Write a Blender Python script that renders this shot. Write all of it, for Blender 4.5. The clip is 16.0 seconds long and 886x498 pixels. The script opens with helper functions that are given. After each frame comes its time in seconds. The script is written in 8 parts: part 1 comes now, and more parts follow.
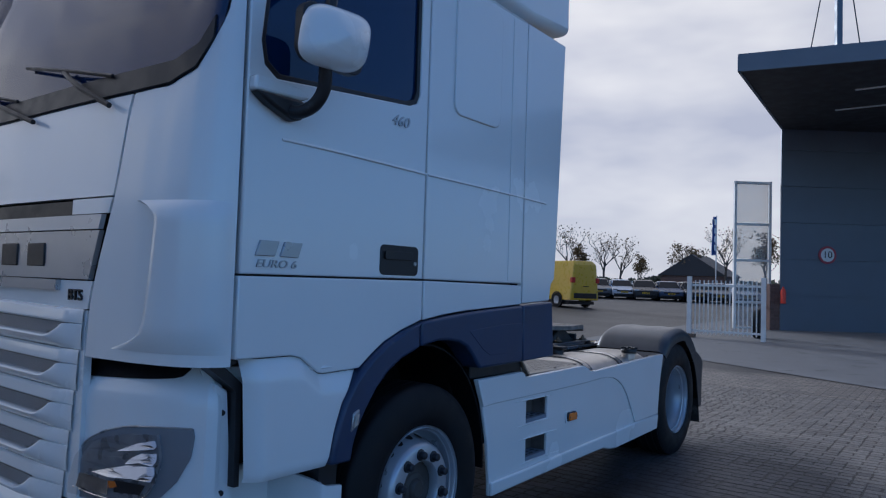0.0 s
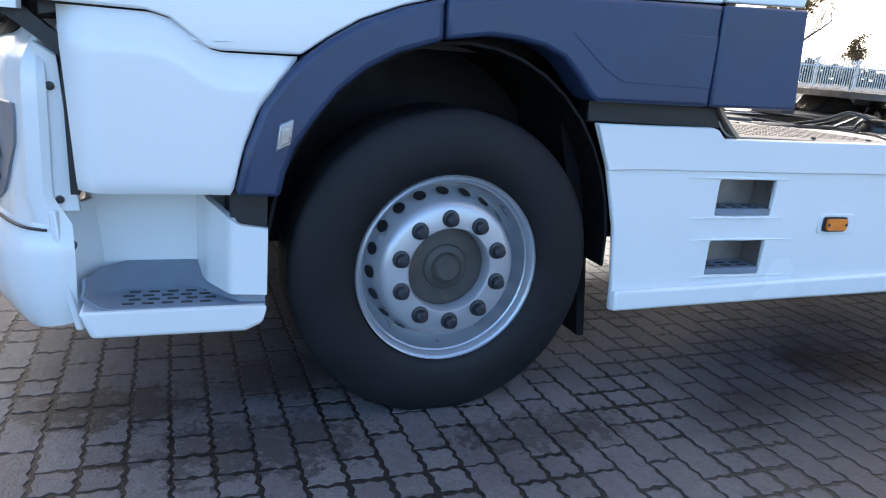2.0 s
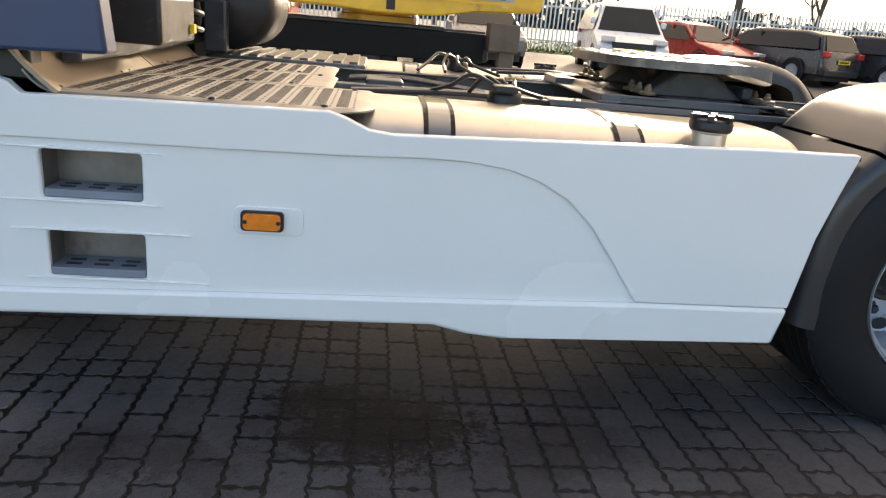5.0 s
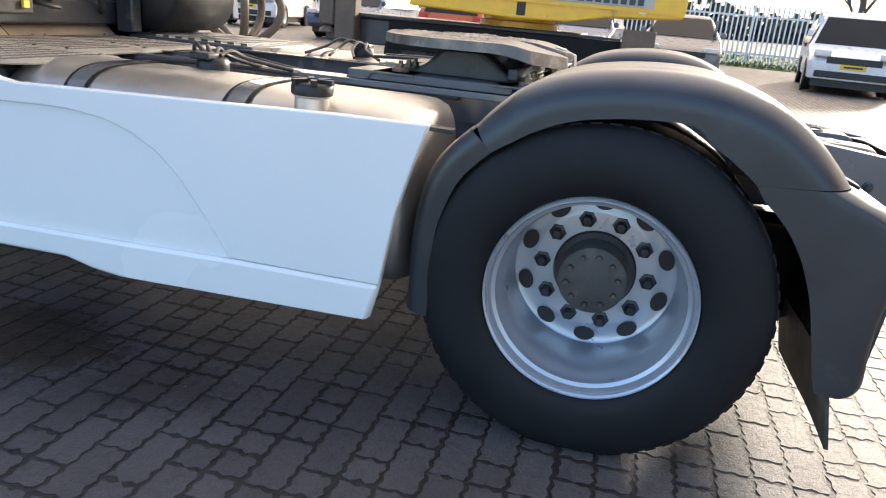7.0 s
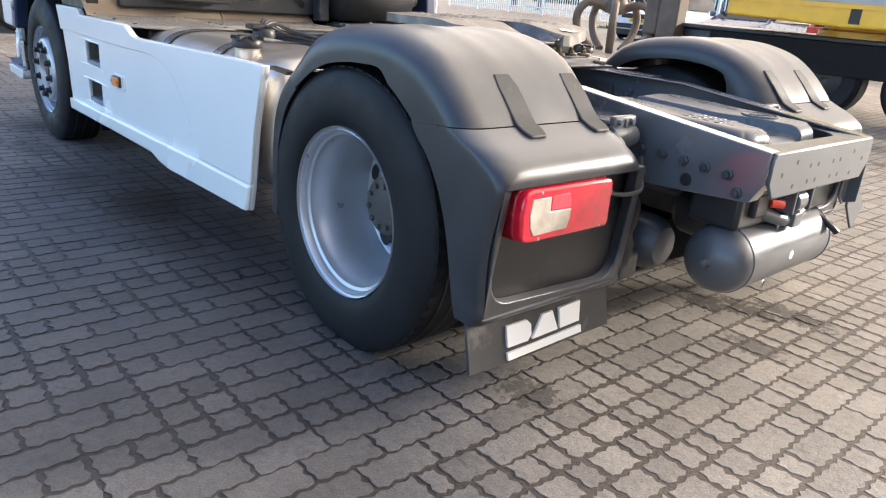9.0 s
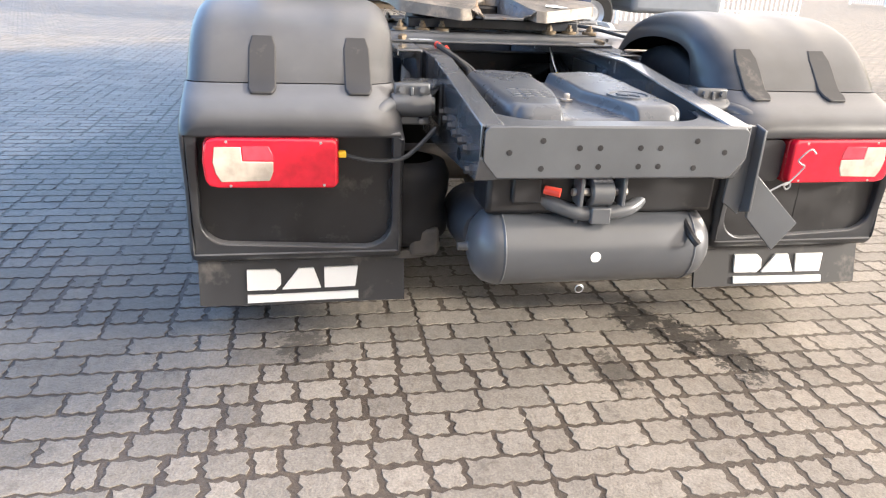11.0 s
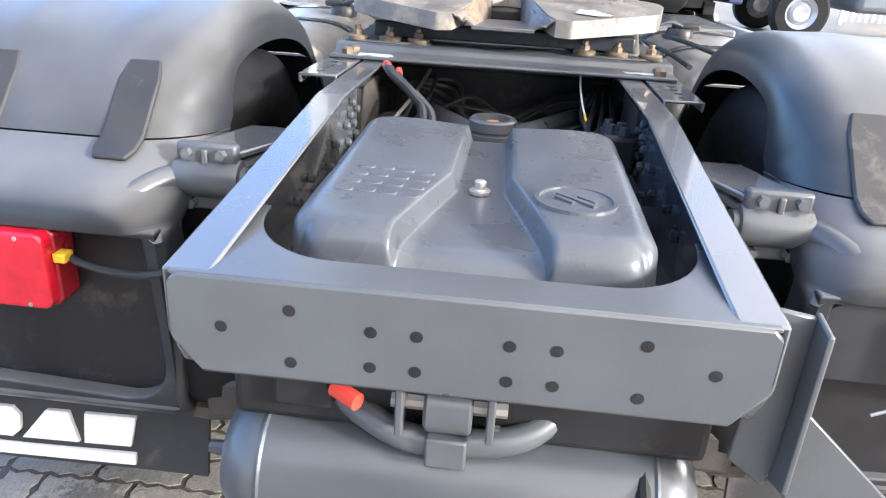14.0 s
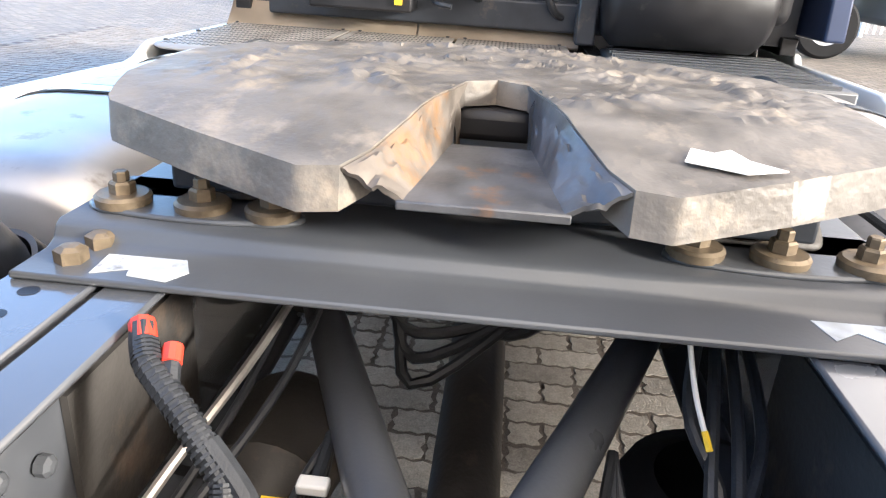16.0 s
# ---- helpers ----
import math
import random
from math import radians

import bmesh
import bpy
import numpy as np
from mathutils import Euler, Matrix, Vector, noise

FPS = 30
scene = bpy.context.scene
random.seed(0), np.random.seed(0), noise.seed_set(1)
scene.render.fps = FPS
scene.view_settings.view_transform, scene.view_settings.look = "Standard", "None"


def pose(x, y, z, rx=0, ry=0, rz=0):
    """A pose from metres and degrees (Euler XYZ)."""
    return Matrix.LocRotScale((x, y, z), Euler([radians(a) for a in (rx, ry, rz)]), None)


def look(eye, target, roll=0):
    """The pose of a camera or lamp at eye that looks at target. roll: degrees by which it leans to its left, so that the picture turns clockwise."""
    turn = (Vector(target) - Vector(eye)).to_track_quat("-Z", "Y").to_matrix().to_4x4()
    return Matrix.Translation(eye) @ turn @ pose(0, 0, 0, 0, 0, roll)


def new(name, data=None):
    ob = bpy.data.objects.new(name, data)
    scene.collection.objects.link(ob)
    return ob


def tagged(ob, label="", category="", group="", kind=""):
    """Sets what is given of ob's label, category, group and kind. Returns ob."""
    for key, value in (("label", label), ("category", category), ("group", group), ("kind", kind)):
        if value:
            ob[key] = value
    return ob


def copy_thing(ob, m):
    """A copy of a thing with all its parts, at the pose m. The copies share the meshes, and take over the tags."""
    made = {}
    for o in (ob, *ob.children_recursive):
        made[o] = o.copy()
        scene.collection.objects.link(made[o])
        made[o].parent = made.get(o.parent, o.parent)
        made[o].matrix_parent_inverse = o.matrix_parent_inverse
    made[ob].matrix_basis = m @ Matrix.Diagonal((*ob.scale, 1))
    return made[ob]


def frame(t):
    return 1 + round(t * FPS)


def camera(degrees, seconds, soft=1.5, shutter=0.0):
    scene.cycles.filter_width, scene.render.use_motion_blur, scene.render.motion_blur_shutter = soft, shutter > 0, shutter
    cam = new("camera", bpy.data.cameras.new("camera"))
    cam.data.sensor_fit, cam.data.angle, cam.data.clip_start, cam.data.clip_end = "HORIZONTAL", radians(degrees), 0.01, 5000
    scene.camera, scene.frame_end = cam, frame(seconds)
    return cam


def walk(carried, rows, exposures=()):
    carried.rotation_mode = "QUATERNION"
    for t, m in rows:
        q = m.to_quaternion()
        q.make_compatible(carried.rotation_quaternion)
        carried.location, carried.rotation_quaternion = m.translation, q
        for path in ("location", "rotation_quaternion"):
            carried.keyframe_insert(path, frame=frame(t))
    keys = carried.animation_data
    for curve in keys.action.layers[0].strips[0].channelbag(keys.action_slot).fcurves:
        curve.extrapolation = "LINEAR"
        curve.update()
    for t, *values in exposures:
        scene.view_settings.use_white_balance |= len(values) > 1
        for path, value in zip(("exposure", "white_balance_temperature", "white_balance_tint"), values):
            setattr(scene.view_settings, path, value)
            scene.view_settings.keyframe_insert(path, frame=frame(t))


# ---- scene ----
cam = camera(64.0, 16.0, soft=1.2)
PATH = [
    (0, (-2.709, -2.122, 1.478), (-1.108, -0.927, 1.573), 1.8),
    (0.2, (-2.459, -2.074, 1.451), (-0.941, -0.772, 1.418), 1.7),
    (0.3, (-2.353, -2.064, 1.409), (-0.93, -0.66, 1.327), 1.8),
    (0.5, (-2.128, -2.005, 1.369), (-0.889, -0.452, 1.139), 3.1),
    (0.7, (-1.865, -2.012, 1.306), (-0.792, -0.358, 0.966), 3.4),
    (1, (-1.554, -1.952, 1.261), (-0.54, -0.28, 0.839), 4.3),
    (1.5, (-1.142, -1.9, 1.165), (-0.185, -0.202, 0.719), 4.7),
    (2, (-0.81, -1.977, 1.134), (-0.097, -0.184, 0.609), 4.9),
    (2.5, (-0.435, -2.077, 1.11), (0.143, -0.245, 0.554), 4.8),
    (3, (-0.034, -2.067, 1.141), (0.479, -0.227, 0.548), 5.2),
    (3.5, (0.432, -2.029, 1.172), (0.864, -0.177, 0.556), 5.3),
    (4, (0.881, -1.969, 1.185), (1.239, -0.102, 0.564), 5.3),
    (4.5, (1.378, -1.929, 1.208), (1.669, -0.05, 0.589), 5.0),
    (5, (1.877, -1.943, 1.207), (2.099, -0.054, 0.59), 5.1),
    (7.3, (4.142, -1.861, 1.235), (3.55, -0.059, 0.599), 5.3),
    (7.5, (4.349, -1.882, 1.243), (3.659, -0.117, 0.603), 5.3),
    (8, (4.841, -1.789, 1.222), (3.909, -0.143, 0.571), 5.1),
    (8.2, (5.05, -1.721, 1.244), (4.029, -0.133, 0.584), 5.2),
    (10.5, (6.564, -0.033, 1.227), (4.768, 0.494, 0.523), 2.9),
    (11, (6.685, 0.395, 1.244), (4.861, 0.761, 0.511), 2.7),
    (11.5, (6.832, 0.774, 1.234), (4.982, 0.93, 0.489), 3.4),
    (12, (6.784, 1.041, 1.221), (4.939, 0.968, 0.453), 3.7),
    (12.5, (6.603, 1.215, 1.22), (4.768, 1.074, 0.437), 3.4),
    (13, (6.349, 1.348, 1.247), (4.515, 1.211, 0.461), 3.5),
    (13.5, (6.048, 1.322, 1.247), (4.213, 1.182, 0.464), 3.6),
    (14, (5.658, 1.279, 1.268), (3.825, 1.135, 0.48), 3.5),
    (14.5, (5.266, 1.29, 1.259), (3.438, 1.131, 0.462), 2.9),
    (15, (4.876, 1.275, 1.233), (3.053, 1.119, 0.426), 3.2),
    (15.5, (4.53, 1.232, 1.286), (2.728, 1.087, 0.431), 3.1),
    (16, (4.228, 1.256, 1.299), (2.39, 1.124, 0.521), 3.7),
]
# the clip's own brightness and white balance
TONE = [(0, -0.4, 4450, 12), (0.5, 0.0, 4300, 13), (1, 0.75, 4550, 12), (1.5, 1.3, 5000, 11), (2.5, 1.75, 5650, 11), (3, 1.9, 6200, 11), (3.5, 1.95, 6700, 12), (4, 1.85, 7000, 12), (5, 1.4, 6850, 12), (7.5, 1.55, 5700, 11), (8, 1.55, 5650, 11), (10.5, 2.0, 5650, 10), (11.5, 2.05, 5650, 10), (12.5, 2.05, 5400, 9), (13, 2.05, 5350, 9), (14, 2.25, 5150, 9), (14.5, 2.25, 5100, 9), (15, 2.2, 5250, 9), (16, 2.15, 5450, 10)]
walk(cam, [(t, look(eye, target, roll)) for t, eye, target, roll in PATH], TONE)

# ---- world, sun and exposure ----
SUN_DIR = Vector((0.37, 0.89, 0.28)).normalized()      # towards the low winter sun, beyond the far rear corner of the lorry
world = bpy.data.worlds.new("world")
scene.world = world
world.use_nodes = True
nt = world.node_tree
bg = nt.nodes["Background"]
sky = nt.nodes.new("ShaderNodeTexSky")
sky.sky_type, sky.sun_disc = "NISHITA", False
sky.sun_elevation, sky.sun_rotation = math.asin(SUN_DIR.z), math.atan2(SUN_DIR.x, SUN_DIR.y)
sky.air_density, sky.dust_density, sky.ozone_density = 1.0, 0.8, 2.5
tc = nt.nodes.new("ShaderNodeTexCoord")
mp = nt.nodes.new("ShaderNodeMapping")
mp.inputs["Scale"].default_value = (2.2, 2.2, 6.5)
cl = nt.nodes.new("ShaderNodeTexNoise")
cl.inputs["Scale"].default_value, cl.inputs["Detail"].default_value, cl.inputs["Roughness"].default_value = 1.3, 4, 0.5
ramp = nt.nodes.new("ShaderNodeValToRGB")
ramp.color_ramp.elements[0].position, ramp.color_ramp.elements[0].color = 0.34, (5.4, 4.3, 3.3, 1)
ramp.color_ramp.elements[1].position, ramp.color_ramp.elements[1].color = 0.68, (9.9, 7.5, 4.75, 1)
mixs = nt.nodes.new("ShaderNodeMix")
mixs.data_type = "RGBA"
side = nt.nodes.new("ShaderNodeSeparateXYZ")
veil = nt.nodes.new("ShaderNodeMapRange")          # thin cloud on the sun's side, clear blue opposite
veil.inputs[1].default_value, veil.inputs[2].default_value, veil.inputs[3].default_value, veil.inputs[4].default_value = -0.3, 0.45, 0.05, 0.95
turn = nt.nodes.new("ShaderNodeVectorRotate")
turn.rotation_type, turn.inputs["Angle"].default_value = "Z_AXIS", math.atan2(SUN_DIR.x, SUN_DIR.y)
nt.links.new(tc.outputs["Generated"], turn.inputs["Vector"])
nt.links.new(turn.outputs[0], side.inputs[0])
nt.links.new(side.outputs[1], veil.inputs[0])
nt.links.new(veil.outputs[0], mixs.inputs[0])
nt.links.new(tc.outputs["Generated"], mp.inputs["Vector"])
nt.links.new(mp.outputs[0], cl.inputs["Vector"])
nt.links.new(cl.outputs["Fac"], ramp.inputs[0])
nt.links.new(sky.outputs[0], mixs.inputs[6])
nt.links.new(ramp.outputs[0], mixs.inputs[7])
nt.links.new(mixs.outputs[2], bg.inputs["Color"])
bg.inputs["Strength"].default_value = 0.15
sun = new("sun", bpy.data.lights.new("sun", "SUN"))
sun.data.energy, sun.data.angle, sun.data.color = 2.5, radians(7), (1.0, 0.84, 0.64)
sun.matrix_world = look((0, 0, 20) , Vector((0, 0, 20)) - SUN_DIR)

# ---- materials ----


def material(name, color, rough=0.5, metal=0.0, vary=0.12, scale=6.0, bump=0.0, bump_scale=120.0, coat=0.0, dirt=None, dirt_at=0.62, dirt_scale=9.0,
             random_each=0.0, spec=None, dust_sheen=None):
    """Principled surface with two scales of variation, fine relief and patches of dirt."""
    m = bpy.data.materials.new(name)
    m.use_nodes = True
    t = m.node_tree
    p = t.nodes["Principled BSDF"]
    geo = t.nodes.new("ShaderNodeNewGeometry")
    n1 = t.nodes.new("ShaderNodeTexNoise")
    n1.inputs["Scale"].default_value, n1.inputs["Detail"].default_value = scale, 6
    n2 = t.nodes.new("ShaderNodeTexNoise")
    n2.inputs["Scale"].default_value, n2.inputs["Detail"].default_value = bump_scale, 3
    t.links.new(geo.outputs["Position"], n1.inputs["Vector"])
    t.links.new(geo.outputs["Position"], n2.inputs["Vector"])
    r = t.nodes.new("ShaderNodeMapRange")
    r.inputs[3].default_value, r.inputs[4].default_value = 1 - vary, 1 + vary
    r.inputs[1].default_value, r.inputs[2].default_value = 0.3, 0.7
    t.links.new(n1.outputs["Fac"], r.inputs[0])
    mul = t.nodes.new("ShaderNodeMix")
    mul.data_type, mul.blend_type = "RGBA", "MULTIPLY"
    mul.inputs[0].default_value = 1
    mul.inputs[6].default_value = (*color, 1)
    t.links.new(r.outputs[0], mul.inputs[7])
    out = mul.outputs[2]
    if random_each:
        info = t.nodes.new("ShaderNodeObjectInfo")
        add = t.nodes.new("ShaderNodeMath")
        add.operation = "ADD"
        t.links.new(info.outputs["Random"], add.inputs[0])
        t.links.new(geo.outputs["Random Per Island"], add.inputs[1])
        fr = t.nodes.new("ShaderNodeMath")
        fr.operation = "FRACT"
        t.links.new(add.outputs[0], fr.inputs[0])
        r2 = t.nodes.new("ShaderNodeMapRange")
        r2.inputs[3].default_value, r2.inputs[4].default_value = 1 - random_each, 1 + random_each
        t.links.new(fr.outputs[0], r2.inputs[0])
        mu2 = t.nodes.new("ShaderNodeMix")
        mu2.data_type, mu2.blend_type = "RGBA", "MULTIPLY"
        mu2.inputs[0].default_value = 1
        t.links.new(out, mu2.inputs[6])
        t.links.new(r2.outputs[0], mu2.inputs[7])
        out = mu2.outputs[2]
    if dirt:
        n3 = t.nodes.new("ShaderNodeTexNoise")
        n3.inputs["Scale"].default_value, n3.inputs["Detail"].default_value, n3.inputs["Roughness"].default_value = dirt_scale, 8, 0.65
        t.links.new(geo.outputs["Position"], n3.inputs["Vector"])
        r3 = t.nodes.new("ShaderNodeMapRange")
        r3.inputs[1].default_value, r3.inputs[2].default_value = dirt_at, dirt_at + 0.14
        t.links.new(n3.outputs["Fac"], r3.inputs[0])
        mu3 = t.nodes.new("ShaderNodeMix")
        mu3.data_type = "RGBA"
        t.links.new(r3.outputs[0], mu3.inputs[0])
        t.links.new(out, mu3.inputs[6])
        mu3.inputs[7].default_value = (*dirt, 1)
        out = mu3.outputs[2]
    # upward faces painted paler: dust plus the bright sheen of the tops
    if dust_sheen:
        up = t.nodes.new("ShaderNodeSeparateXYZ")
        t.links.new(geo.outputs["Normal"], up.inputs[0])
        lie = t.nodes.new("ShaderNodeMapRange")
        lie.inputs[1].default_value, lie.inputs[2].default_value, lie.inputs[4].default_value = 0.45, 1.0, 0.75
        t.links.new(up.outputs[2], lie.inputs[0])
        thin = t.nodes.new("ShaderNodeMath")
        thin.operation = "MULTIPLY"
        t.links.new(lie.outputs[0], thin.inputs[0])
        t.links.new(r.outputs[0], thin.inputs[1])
        lighten = t.nodes.new("ShaderNodeMix")
        lighten.data_type = "RGBA"
        t.links.new(thin.outputs[0], lighten.inputs[0])
        t.links.new(out, lighten.inputs[6])
        lighten.inputs[7].default_value = (*dust_sheen, 1)
        out = lighten.outputs[2]
    t.links.new(out, p.inputs["Base Color"])
    rr = t.nodes.new("ShaderNodeMapRange")
    rr.inputs[1].default_value, rr.inputs[2].default_value = 0.3, 0.7
    rr.inputs[3].default_value, rr.inputs[4].default_value = max(0.02, rough * 0.8), min(1, rough * 1.2)
    t.links.new(n1.outputs["Fac"], rr.inputs[0])
    t.links.new(rr.outputs[0], p.inputs["Roughness"])
    p.inputs["Metallic"].default_value = metal
    p.inputs["Coat Weight"].default_value = coat
    p.inputs["Coat Roughness"].default_value = 0.06
    if spec is not None:
        p.inputs["Specular IOR Level"].default_value = spec
    if bump:
        b = t.nodes.new("ShaderNodeBump")
        b.inputs["Strength"].default_value, b.inputs["Distance"].default_value = bump, 0.004
        t.links.new(n2.outputs["Fac"], b.inputs["Height"])
        t.links.new(b.outputs[0], p.inputs["Normal"])
    return m


def glass(name, tint, rough=0.02, alpha=0.35):
    """A thin tinted pane: gloss over a see-through tint."""
    m = bpy.data.materials.new(name)
    m.use_nodes = True
    t = m.node_tree
    p = t.nodes["Principled BSDF"]
    p.inputs["Base Color"].default_value = (*tint, 1)
    p.inputs["Roughness"].default_value, p.inputs["IOR"].default_value = rough, 1.5
    p.inputs["Alpha"].default_value = alpha
    p.inputs["Specular IOR Level"].default_value = 0.55
    return m


WHITE = material("white_lorry_paint", (0.80, 0.815, 0.81), 0.24, vary=0.02, scale=1.3, coat=0.7)
ARCH = material("blue_grey_plastic", (0.03, 0.047, 0.105), 0.36, spec=0.5, vary=0.12, scale=5, bump=0.08, bump_scale=600, dirt=(0.08, 0.09, 0.115), dirt_at=0.62)
PLASTIC = material("dark_grey_plastic", (0.024, 0.026, 0.031), 0.36, dust_sheen=(0.17, 0.172, 0.178), spec=0.6, vary=0.18, scale=7, bump=0.1, bump_scale=500, dirt=(0.05, 0.05, 0.052), dirt_at=0.6, dirt_scale=6)
BLACK = material("black_plastic", (0.013, 0.013, 0.015), 0.45, vary=0.25, scale=12, bump=0.08, bump_scale=300, dirt=(0.06, 0.055, 0.05), dirt_at=0.62)
RUBBER = material("tyre_rubber", (0.0105, 0.0108, 0.0125), 0.6, vary=0.25, scale=9, bump=0.12, bump_scale=160, dirt=(0.02, 0.019, 0.019), dirt_at=0.62, dirt_scale=6, spec=0.25)
RIM = material("silver_rim_paint", (0.47, 0.49, 0.53), 0.33, metal=0.5, vary=0.05, scale=9, bump=0.02, bump_scale=200, dirt=(0.36, 0.35, 0.34), dirt_at=0.7, dirt_scale=24, coat=0.2)
STEELBLACK = material("black_chassis_paint", (0.035, 0.04, 0.05), 0.38, vary=0.25, scale=9, bump=0.08, bump_scale=140, dirt=(0.12, 0.10, 0.08), dirt_at=0.6, dirt_scale=8)
FRAMEGREY = material("grey_chassis_paint", (0.098, 0.104, 0.114), 0.33, metal=0.15, vary=0.1, scale=6, bump=0.05, bump_scale=160, dirt=(0.2, 0.19, 0.17), dirt_at=0.68, dirt_scale=9, coat=0.15)
RAILPAINT = material("glossy_grey_rail_paint", (0.105, 0.112, 0.125), 0.24, metal=0.1, vary=0.08, scale=6, bump=0.03, bump_scale=160, dirt=(0.08, 0.077, 0.073), dirt_at=0.66, dirt_scale=9, coat=0.9, spec=0.9)
TANKGREY = material("grey_air_tank_paint", (0.085, 0.09, 0.1), 0.36, metal=0.2, vary=0.08, scale=5, bump=0.03, bump_scale=150, coat=0.2, dirt=(0.09, 0.085, 0.08), dirt_at=0.68)
COVER = material("wet_grey_plastic_cover", (0.082, 0.09, 0.105), 0.3, vary=0.12, scale=8, bump=0.06, bump_scale=70, dirt=(0.035, 0.036, 0.04), dirt_at=0.62, dirt_scale=26)
ALU = material("brushed_aluminium", (0.55, 0.52, 0.48), 0.38, metal=0.85, vary=0.12, scale=8, bump=0.04, bump_scale=300, dirt=(0.28, 0.24, 0.2), dirt_at=0.6)
DECK = material("dirty_tread_plate", (0.36, 0.335, 0.3), 0.5, metal=0.35, vary=0.15, scale=9, bump=0.05, bump_scale=300, dirt=(0.2, 0.17, 0.14), dirt_at=0.55, dirt_scale=7)
COAMING = material("brown_coaming_metal", (0.34, 0.28, 0.21), 0.45, metal=0.3, vary=0.15)
# bare dirty metal, base colour darkened for the shade inside the step openings
POCKET = material("shaded_pocket_metal", (0.22, 0.2, 0.185), 0.45, metal=0.6, vary=0.2, scale=14, dirt=(0.12, 0.1, 0.09), dirt_at=0.58)
STEPGREY = material("grey_step_plastic", (0.2, 0.23, 0.28), 0.5, vary=0.1, scale=10, bump=0.1, bump_scale=300)
GREASE = material("greasy_steel", (0.17, 0.157, 0.142), 0.5, metal=0.25, vary=0.3, scale=12, bump=0.45, bump_scale=60, dirt=(0.33, 0.285, 0.23), dirt_at=0.53, dirt_scale=9)
RUST = material("orange_rust", (0.30, 0.13, 0.05), 0.75, vary=0.5, scale=22, bump=0.4, bump_scale=60, dirt=(0.14, 0.1, 0.08), dirt_at=0.5, dirt_scale=18)
ZINC = material("yellow_zinc_bolt", (0.185, 0.145, 0.095), 0.5, metal=0.4, vary=0.3, scale=60, dirt=(0.1, 0.08, 0.06), dirt_at=0.58, dirt_scale=60)
CHROME = material("bright_chrome", (0.75, 0.76, 0.78), 0.12, metal=1.0, vary=0.04)
SILVER = material("silver_trim", (0.42, 0.43, 0.45), 0.3, metal=0.6, vary=0.06, bump=0.03, bump_scale=200)
MESH = material("grey_grille_mesh", (0.02, 0.022, 0.026), 0.5, vary=0.2)
WEB = material("pale_grille_web", (0.46, 0.47, 0.49), 0.45, vary=0.1)
BEZEL = material("grey_lamp_bezel", (0.2, 0.208, 0.23), 0.35, vary=0.08, scale=9, bump=0.04, bump_scale=400, spec=0.6)
LAMPBOWL = material("smoky_lamp_bowl", (0.34, 0.36, 0.4), 0.3, metal=0.55, vary=0.3, scale=16)
REDLENS = material("red_lamp_lens", (0.62, 0.008, 0.03), 0.14, vary=0.15, scale=30, coat=0.6)
SLOTBLACK = material("deep_black_slot", (0.006, 0.006, 0.007), 0.6, vary=0.2, scale=12, spec=0.2)
WHITELENS = material("milky_lamp_lens", (0.5, 0.44, 0.37), 0.2, vary=0.2, scale=25, coat=0.5)
ORANGE = material("amber_lamp_lens", (0.8, 0.22, 0.012), 0.2, vary=0.12, scale=40, coat=0.5)
DARKGLASS = glass("tinted_window_glass", (0.01, 0.026, 0.085), 0.03, 0.93)
CLEAR = glass("clear_lamp_glass", (0.02, 0.02, 0.025), 0.02, 0.1)
WORNMARK = material("dirty_white_paint", (0.5, 0.54, 0.58), 0.45, vary=0.25, scale=30, dirt=(0.2, 0.2, 0.2), dirt_at=0.56, dirt_scale=40)
STICKER = material("white_sticker", (0.8, 0.8, 0.78), 0.5, vary=0.04)
YELLOWTAG = material("yellow_tag", (0.8, 0.55, 0.02), 0.5, vary=0.05)
REDPLUG = material("red_plastic_cap", (0.7, 0.06, 0.03), 0.4, vary=0.1)
HOSE = material("black_hose", (0.03, 0.033, 0.038), 0.4, vary=0.2, scale=30, bump=0.2, bump_scale=300)
CASTING = material("dark_casting", (0.07, 0.065, 0.06), 0.55, metal=0.2, vary=0.3, scale=12, bump=0.3, bump_scale=90, dirt=(0.16, 0.12, 0.09), dirt_at=0.56)
MUDFLAP = material("rubber_mud_flap", (0.03, 0.03, 0.032), 0.6, vary=0.2, scale=8, bump=0.08, bump_scale=250, dirt=(0.11, 0.1, 0.09), dirt_at=0.55, dirt_scale=7)

# ---- building helpers ----
CUBE_CORNERS = [(x, y, z) for x in (-1, 1) for y in (-1, 1) for z in (-1, 1)]


def smooth(me, on=True):
    me.polygons.foreach_set("use_smooth", [on] * len(me.polygons))


def part(name, bm, mat, parent=None, label="", bevel=0.0, soft=False, seg=2, angle=35):
    """One bmesh as one mesh object, under its thing or part."""
    me = bpy.data.meshes.new(name)
    bmesh.ops.recalc_face_normals(bm, faces=bm.faces)
    bm.to_mesh(me)
    bm.free()
    for m in mat if isinstance(mat, (list, tuple)) else (mat,):
        me.materials.append(m)
    if soft:
        smooth(me)
        me.set_sharp_from_angle(angle=radians(angle))
    ob = new(name, me)
    if parent:
        ob.parent = parent
    if label:
        ob["label"] = label
    if bevel:
        mod = ob.modifiers.new("bevel", "BEVEL")
        mod.width, mod.segments, mod.limit_method, mod.angle_limit = bevel, seg, "ANGLE", radians(32)
        mod.harden_normals = False
        smooth(me)
        me.set_sharp_from_angle(angle=radians(40))
    return ob


def thing(name, label, category, group="", at=(0, 0, 0), kind=""):
    ob = new(name)
    ob.location = at
    return tagged(ob, label, category, group, kind)


